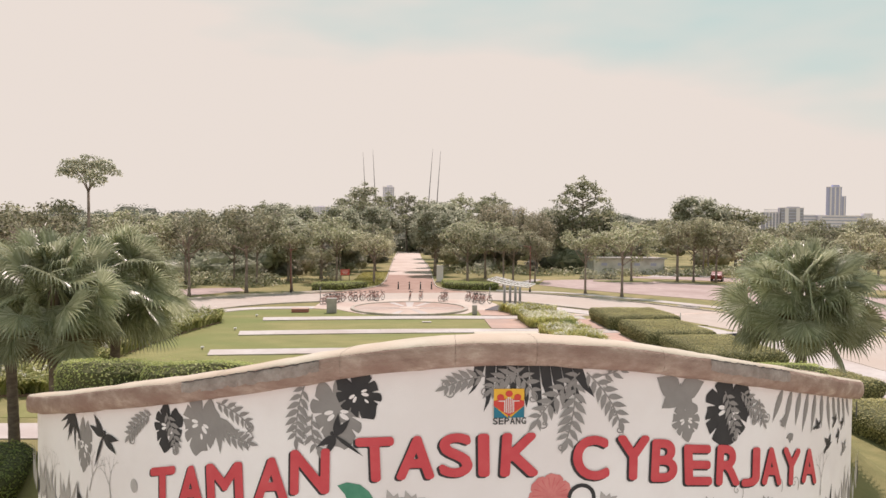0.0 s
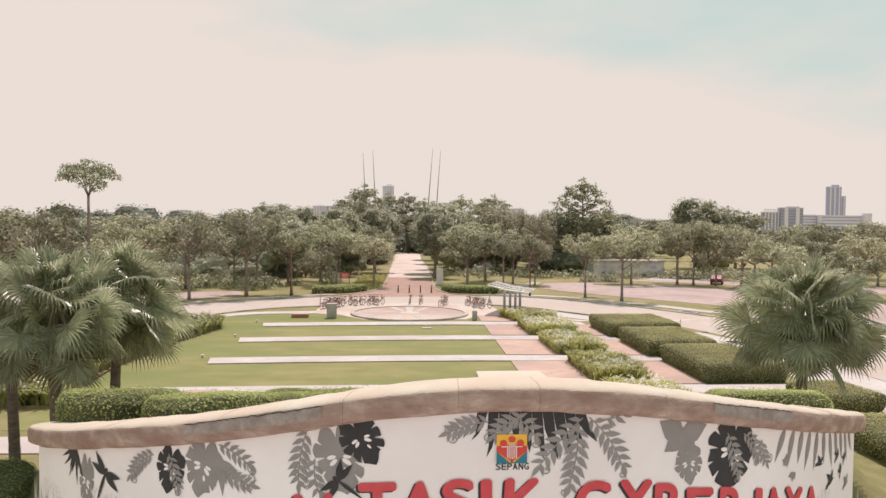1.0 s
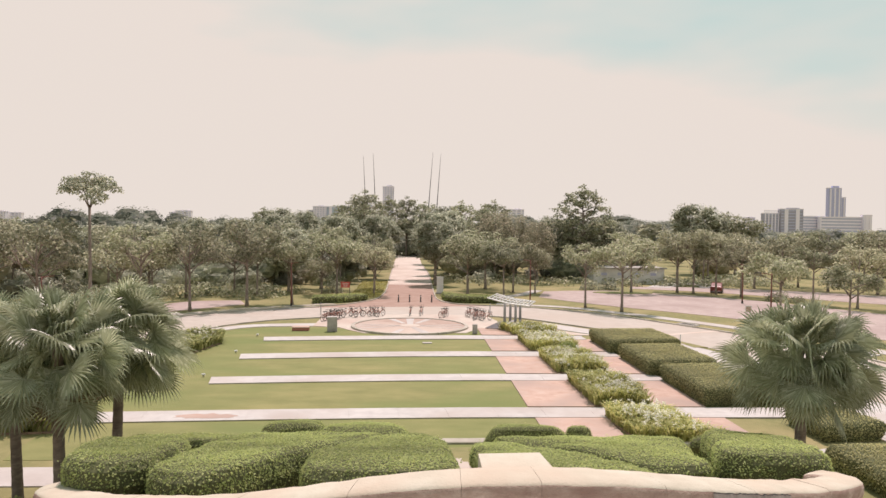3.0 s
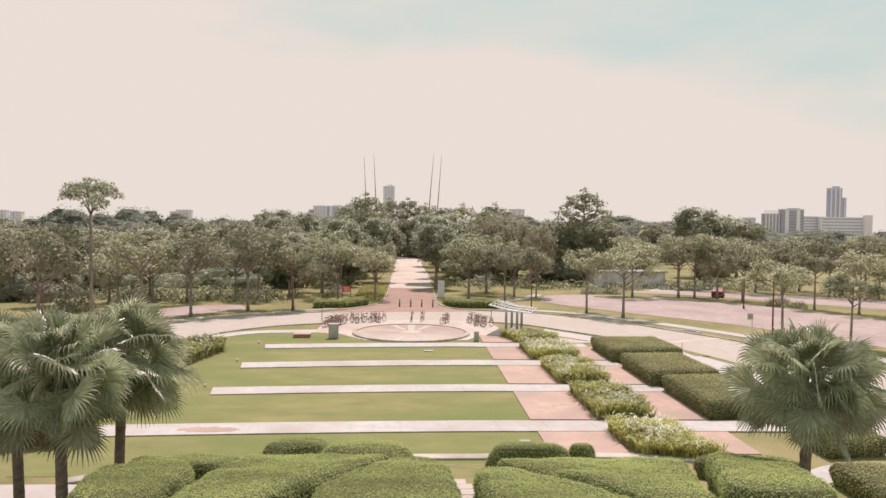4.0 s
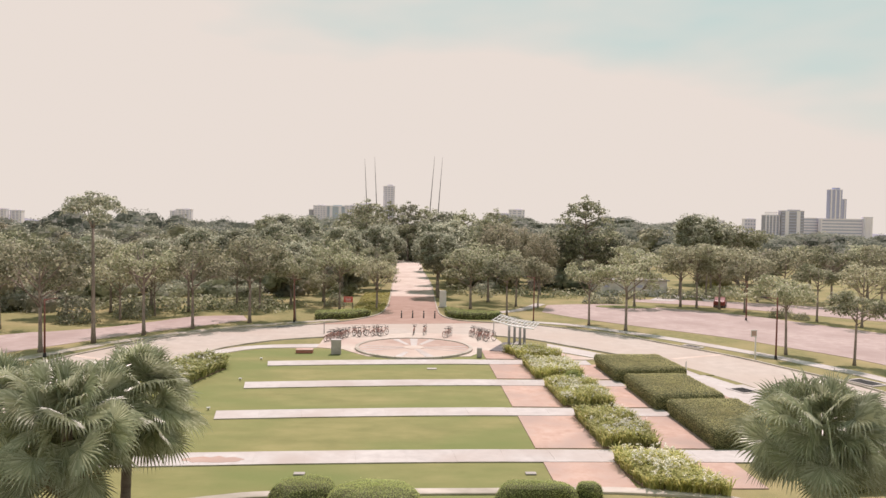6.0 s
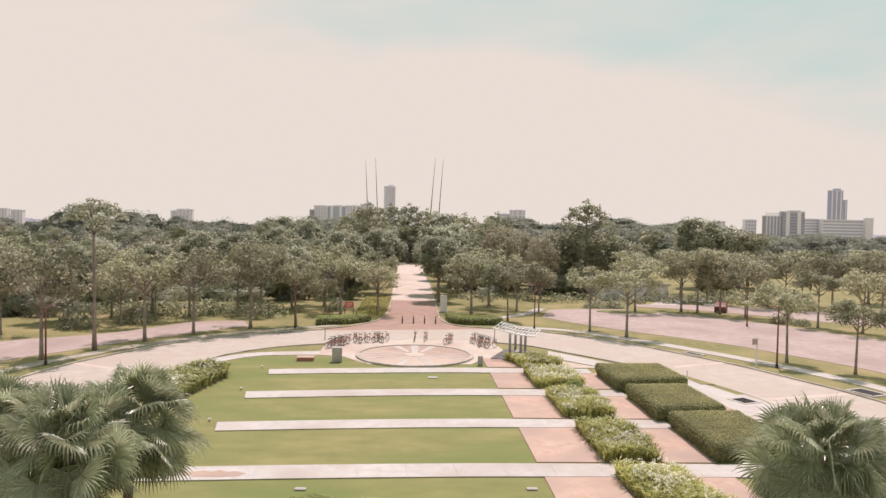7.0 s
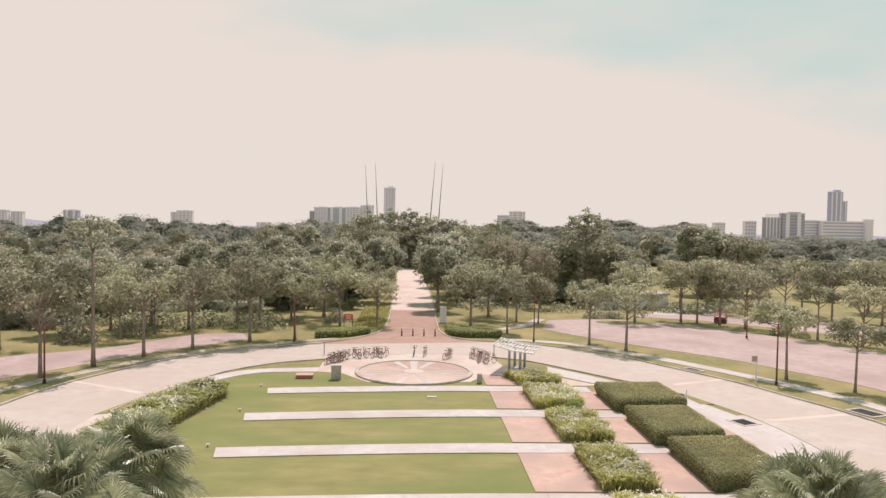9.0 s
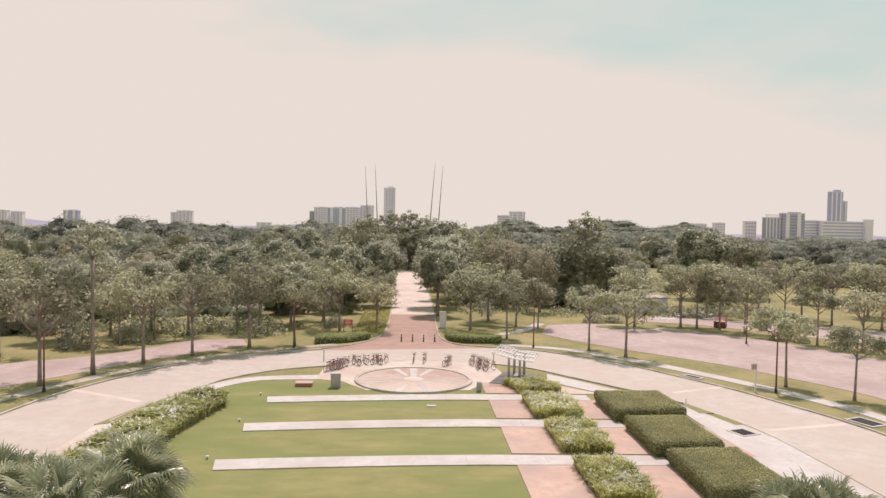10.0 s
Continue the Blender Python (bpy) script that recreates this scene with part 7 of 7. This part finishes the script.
for y in (-2.45, 2.05):
    bm = bmesh.new()
    tube(bm, [(-1.9, y, 2.85), (0.0, y, 2.42), (2.0, y, 2.24)], [0.05, 0.05, 0.05], 8)
    part("edge_tube", bm, STEEL_WHITE, perg)
bm = bmesh.new()
box(bm, 0.1, 0.1, 0.45, 0.4, 1.8, 0.08, 0, 0.02)
part("bench_seat", bm, GREY_CONC, perg)
for y in (-0.6, 0.8):
    bm = bmesh.new()
    box(bm, 0.1, y, 0.24, 0.34, 0.14, 0.36)
    part("bench_leg", bm, GREY_CONC, perg)


# ---- bicycles ----
def ring(bm, cx, cz, radius, thick, y=0.0, n=24):
    tube_pts = [(cx + radius * math.cos(math.tau * k / n), y, cz + radius * math.sin(math.tau * k / n)) for k in range(n)]
    loops = []
    for k, p in enumerate(tube_pts):
        a = math.tau * k / n
        rad = Vector((math.cos(a), 0, math.sin(a)))
        loops.append([bm.verts.new(Vector(p) + (rad * math.cos(b) + Vector((0, 1, 0)) * math.sin(b)) * thick) for b in (0, 1.57, 3.14, 4.71)])
    for k in range(n):
        r, s = loops[k], loops[(k + 1) % n]
        for j in range(4):
            bm.faces.new((r[j], s[j], s[(j + 1) % 4], r[(j + 1) % 4]))


def bicycle():
    b = thing("bicycle", "rusty red rental bicycle parked beside the terrace", "bicycle", "parked bicycles")
    for cx in (-0.53, 0.53):
        bm = bmesh.new()
        ring(bm, cx, 0.33, 0.31, 0.020)
        w = part("wheel", bm, RUBBER, b)
        bm = bmesh.new()
        ring(bm, cx, 0.33, 0.275, 0.012)
        for k in range(10):
            a = math.tau * k / 10
            tube(bm, [(cx, 0.0, 0.33), (cx + 0.27 * math.cos(a), 0, 0.33 + 0.27 * math.sin(a))], [0.004, 0.004], 4)
        tube(bm, [(cx, -0.05, 0.33), (cx, 0.05, 0.33)], [0.03, 0.03], 8)
        part("rim", bm, STEEL_GREY, w)
        bm = bmesh.new()
        for k in range(7):
            a0, a1 = radians(25 + 22 * k), radians(25 + 22 * (k + 1))
            tube(bm, [(cx + 0.36 * math.cos(a0), 0, 0.33 + 0.36 * math.sin(a0)), (cx + 0.36 * math.cos(a1), 0, 0.33 + 0.36 * math.sin(a1))], [0.016, 0.016], 5)
        part("mudguard", bm, BIKE_PAINT, b)
    bm = bmesh.new()
    crank, seat_b, head = (-0.08, 0, 0.30), (-0.20, 0, 0.72), (0.36, 0, 0.78)
    for p, q, t in ((crank, seat_b, 0.02), (crank, (0.38, 0, 0.66), 0.026), (seat_b, head, 0.022), ((-0.53, 0, 0.33), crank, 0.014), ((-0.53, 0, 0.33), seat_b, 0.013), (head, (0.53, 0, 0.33), 0.018)):
        tube(bm, [p, q], [t, t], 8)
    part("frame", bm, BIKE_PAINT, b)
    bm = bmesh.new()
    tube(bm, [seat_b, (-0.24, 0, 0.90)], [0.015, 0.015], 6)
    box(bm, -0.25, 0, 0.93, 0.26, 0.17, 0.06, 0, 0.025)
    part("saddle", bm, RUBBER, b)
    bm = bmesh.new()
    tube(bm, [head, (0.33, 0, 1.02)], [0.016, 0.016], 6)
    tube(bm, [(0.20, -0.29, 1.05), (0.33, -0.20, 1.05), (0.33, 0.20, 1.05), (0.20, 0.29, 1.05)], [0.014, 0.014, 0.014, 0.014], 6)
    part("handlebar", bm, DARK_METAL, b)
    bm = bmesh.new()
    for z, s in ((0.72, 0.8), (0.80, 0.9), (0.88, 1.0)):
        for p, q in (((0.42, -0.17), (0.42, 0.17)), ((0.42, 0.17), (0.70, 0.17)), ((0.70, 0.17), (0.70, -0.17)), ((0.70, -0.17), (0.42, -0.17))):
            tube(bm, [(p[0], p[1] * s, z), (q[0], q[1] * s, z)], [0.007, 0.007], 4)
    for x, y in ((0.42, -0.15), (0.42, 0.15), (0.70, -0.15), (0.70, 0.15), (0.56, 0.15), (0.56, -0.15), (0.7, 0), (0.42, 0)):
        tube(bm, [(x, y * 0.8, 0.72), (x, y, 0.88)], [0.006, 0.006], 4)
    part("basket", bm, DARK_METAL, b)
    bm = bmesh.new()
    ring(bm, crank[0], crank[2], 0.09, 0.008, 0.05, 16)
    for s in (-1, 1):
        tube(bm, [(crank[0], 0.05 * s, 0.30), (crank[0] + 0.12 * s, 0.08 * s, 0.30 - 0.11 * s)], [0.010, 0.010], 5)
        box(bm, crank[0] + 0.12 * s, 0.13 * s, 0.30 - 0.11 * s, 0.09, 0.08, 0.02)
    part("crankset", bm, STEEL_GREY, b)
    return b


bike = bicycle()
PARKED = [(-8.35, 67.7, 64, 6), (-8.05, 68.0, 58, -4), (-7.75, 68.3, 66, 5), (-7.45, 68.6, 60, -5), (-7.2, 69.0, 70, 4), (-7.9, 69.2, 52, 8), (-7.0, 69.5, 63, -3), (-6.45, 70.7, 48, 3), (-5.85, 70.8, 128, 5), (-5.3, 71.0, 58, -4), (-4.45, 71.4, 38, 2), (-3.95, 71.3, 62, -5), (-3.55, 71.5, 118, 4), (-3.15, 71.6, 52, -3), (0.0, 72.3, 84, 3), (1.2, 72.4, 76, -6), (3.35, 70.9, 58, 4), (3.7, 71.2, 66, -5), (6.1, 71.9, 64, 2), (6.45, 71.3, 52, -5), (6.75, 70.6, 58, 5), (7.05, 70.0, 48, -4), (7.3, 69.3, 60, 3), (7.65, 68.6, 34, -3), (6.6, 69.4, 70, 6)]
for i, (x, y, tn, lean) in enumerate(PARKED):
    m = pose(x, y, 0.06, lean, 0, tn)
    if i == 0:
        bike.matrix_basis = m
    else:
        copy_thing(bike, m)

# parked car under the trees
car = thing("car", "dark red parked car under trees", "car", at=(47.0, 103.6, 0.03), turn=62)
prof = [(-2.05, 0.35), (-2.1, 0.75), (-1.95, 0.95), (-1.45, 1.02), (-0.95, 1.42), (0.45, 1.45), (1.05, 1.02), (1.85, 0.86), (2.1, 0.66), (2.08, 0.35)]
bm = bmesh.new()
sides = []
for y, f in ((-0.82, 0.0), (-0.72, 1.0), (0.72, 1.0), (0.82, 0.0)):
    sides.append([bm.verts.new((x * (1 if f else 0.985), y, z if f or z < 0.9 else 0.92)) for x, z in prof])
for a, b in zip(sides, sides[1:]):
    for k in range(len(prof)):
        j = (k + 1) % len(prof)
        bm.faces.new((a[k], a[j], b[j], b[k]))
bm.faces.new(sides[0][::-1])
bm.faces.new(sides[-1])
bmesh.ops.recalc_face_normals(bm, faces=bm.faces)
part("body", bm, CAR_RED, car)
for s in (-1, 1):
    bm = bmesh.new()
    slab(bm, [(-1.25, 0.0), (-0.85, 0.36), (0.4, 0.38), (0.85, 0.0)], 0, 0.02)
    w = part("side_window", bm, CAR_GLASS, car)
    w.matrix_basis = pose(0, 0.80 * s, 1.0, 90 + 12 * s, 0, 0)
for x, s in ((-1.3, -1), (-1.3, 1), (1.3, -1), (1.3, 1)):
    bm = bmesh.new()
    tube(bm, [(x, 0.66 * s, 0.31), (x, 0.84 * s, 0.31)], [0.31, 0.31], 18)
    w = part("wheel", bm, RUBBER, car)
    bm = bmesh.new()
    tube(bm, [(x, 0.80 * s, 0.31), (x, 0.855 * s, 0.31)], [0.19, 0.17], 14)
    part("rim", bm, STEEL_GREY, w)

# yellow groundcover beside the avenue
r = rng_of(400)
p = np.c_[r.uniform(-8.2, -4.0, 5200), r.uniform(91.0, 118, 5200), r.uniform(0.03, 0.26, 5200)]
tagged(new("groundcover", faces_mesh("groundcover", [leaf_faces(p, np.tile([0, 0, 1.0], (5200, 1)), 0.22, r, 0.5, 0.5)], [YELLOW_LEAF])), "low yellow-green groundcover beside the avenue", "groundcover", "", "stuff")
# single bushes on the far lawns
def bush(x, y, rx, ry, h, leaf, count, material, label, seed):
    r = rng_of(seed)
    d = r.normal(0, 1, (count, 3))
    d /= np.linalg.norm(d, axis=1, keepdims=True)
    d[:, 2] = np.abs(d[:, 2])
    lump = 1 + 0.2 * np.sin(d[:, 0] * 5 + seed) * np.sin(d[:, 1] * 4 + seed * 2)
    pts = d * np.array([rx, ry, h]) * (r.uniform(0.6, 1.0, count) * lump)[:, None]
    b = thing("bush", label, "bush", "", "", (x, y, 0))
    bm = bmesh.new()
    for k in range(5):
        a = math.tau * k / 5 + seed
        tube(bm, [(0.08 * math.cos(a), 0.08 * math.sin(a), -0.02), (rx * 0.45 * math.cos(a), ry * 0.45 * math.sin(a), h * 0.65)], [0.05, 0.015], 5)
    part("stems", bm, BARK, b)
    new("foliage", faces_mesh("foliage", [leaf_faces(pts, d + np.array([0, 0, 0.4]), leaf, r, 0.6, 0.5)], [material])).parent = b


bush(28.2, 106.0, 2.2, 1.4, 1.7, 0.22, 900, TREE_LEAF_DARK, "dark green bush beside the park building", 401)
bush(31.2, 106.2, 1.8, 1.2, 1.3, 0.22, 700, TREE_LEAF_DARK, "dark green bush beside the park building", 402)
bush(60.0, 134.5, 2.6, 1.6, 2.0, 0.26, 900, YELLOW_LEAF, "yellow-green bush behind the curving path", 403)
bush(49.6, 90.6, 1.9, 1.4, 1.5, 0.22, 800, TREE_LEAF, "loose green bush on the parking island", 404)
bush(51.2, 88.6, 1.3, 1.0, 1.1, 0.20, 500, TREE_LEAF, "loose green bush on the parking island", 405)
bush(-37.8, 78.6, 2.4, 2.0, 3.4, 0.34, 1000, TREE_LEAF_DARK, "dark feathery bush behind the car park", 406)
bush(-33.4, 83.2, 2.2, 1.6, 2.6, 0.28, 900, TREE_LEAF_DARK, "dark rounded bush behind the car park", 407)
bush(-11.0, 98.0, 1.6, 1.4, 1.9, 0.24, 700, TREE_LEAF_DARK, "dark bush on the lawn beside the avenue", 408)

# undergrowth at the woodland edge
r = rng_of(401)
cl = []
for _ in range(420):
    x, y = r.uniform(-64, 66), 0
    y = (r.uniform(88, 100) if x < -16 else r.uniform(112, 128)) + abs(x) * 0.02
    if abs(x + 1) < 8:
        continue
    n = 46
    v = r.normal(0, 1, (n, 3))
    v /= np.linalg.norm(v, axis=1, keepdims=True)
    v[:, 2] = np.abs(v[:, 2])
    s = r.uniform(0.6, 1.6)
    cl.append(leaf_faces(np.array([x, y, 0]) + v * s * np.array([1.2, 1.0, 0.9]), v, 0.40, r, 0.6, 0.5))
tagged(new("undergrowth", faces_mesh("undergrowth", [np.concatenate(cl)], [TREE_LEAF])), "low green bushes at the woodland edge", "bushes", "", "stuff")

# reddish soil washed over the path
r = rng_of(410)
bm = bmesh.new()
ring_pts = [(-9.6 + (1.5 + 0.35 * noise.noise(Vector((k * 0.7, 3, 1)))) * math.cos(math.tau * k / 26), 33.1 + (0.42 + 0.2 * noise.noise(Vector((k * 0.9, 8, 1)))) * math.sin(math.tau * k / 26)) for k in range(26)]
slab(bm, ring_pts, 0.06, 0.081)
tagged(part("soil_patch", bm, SALMON), "reddish soil washed over the concrete path", "soil", "", "structure")
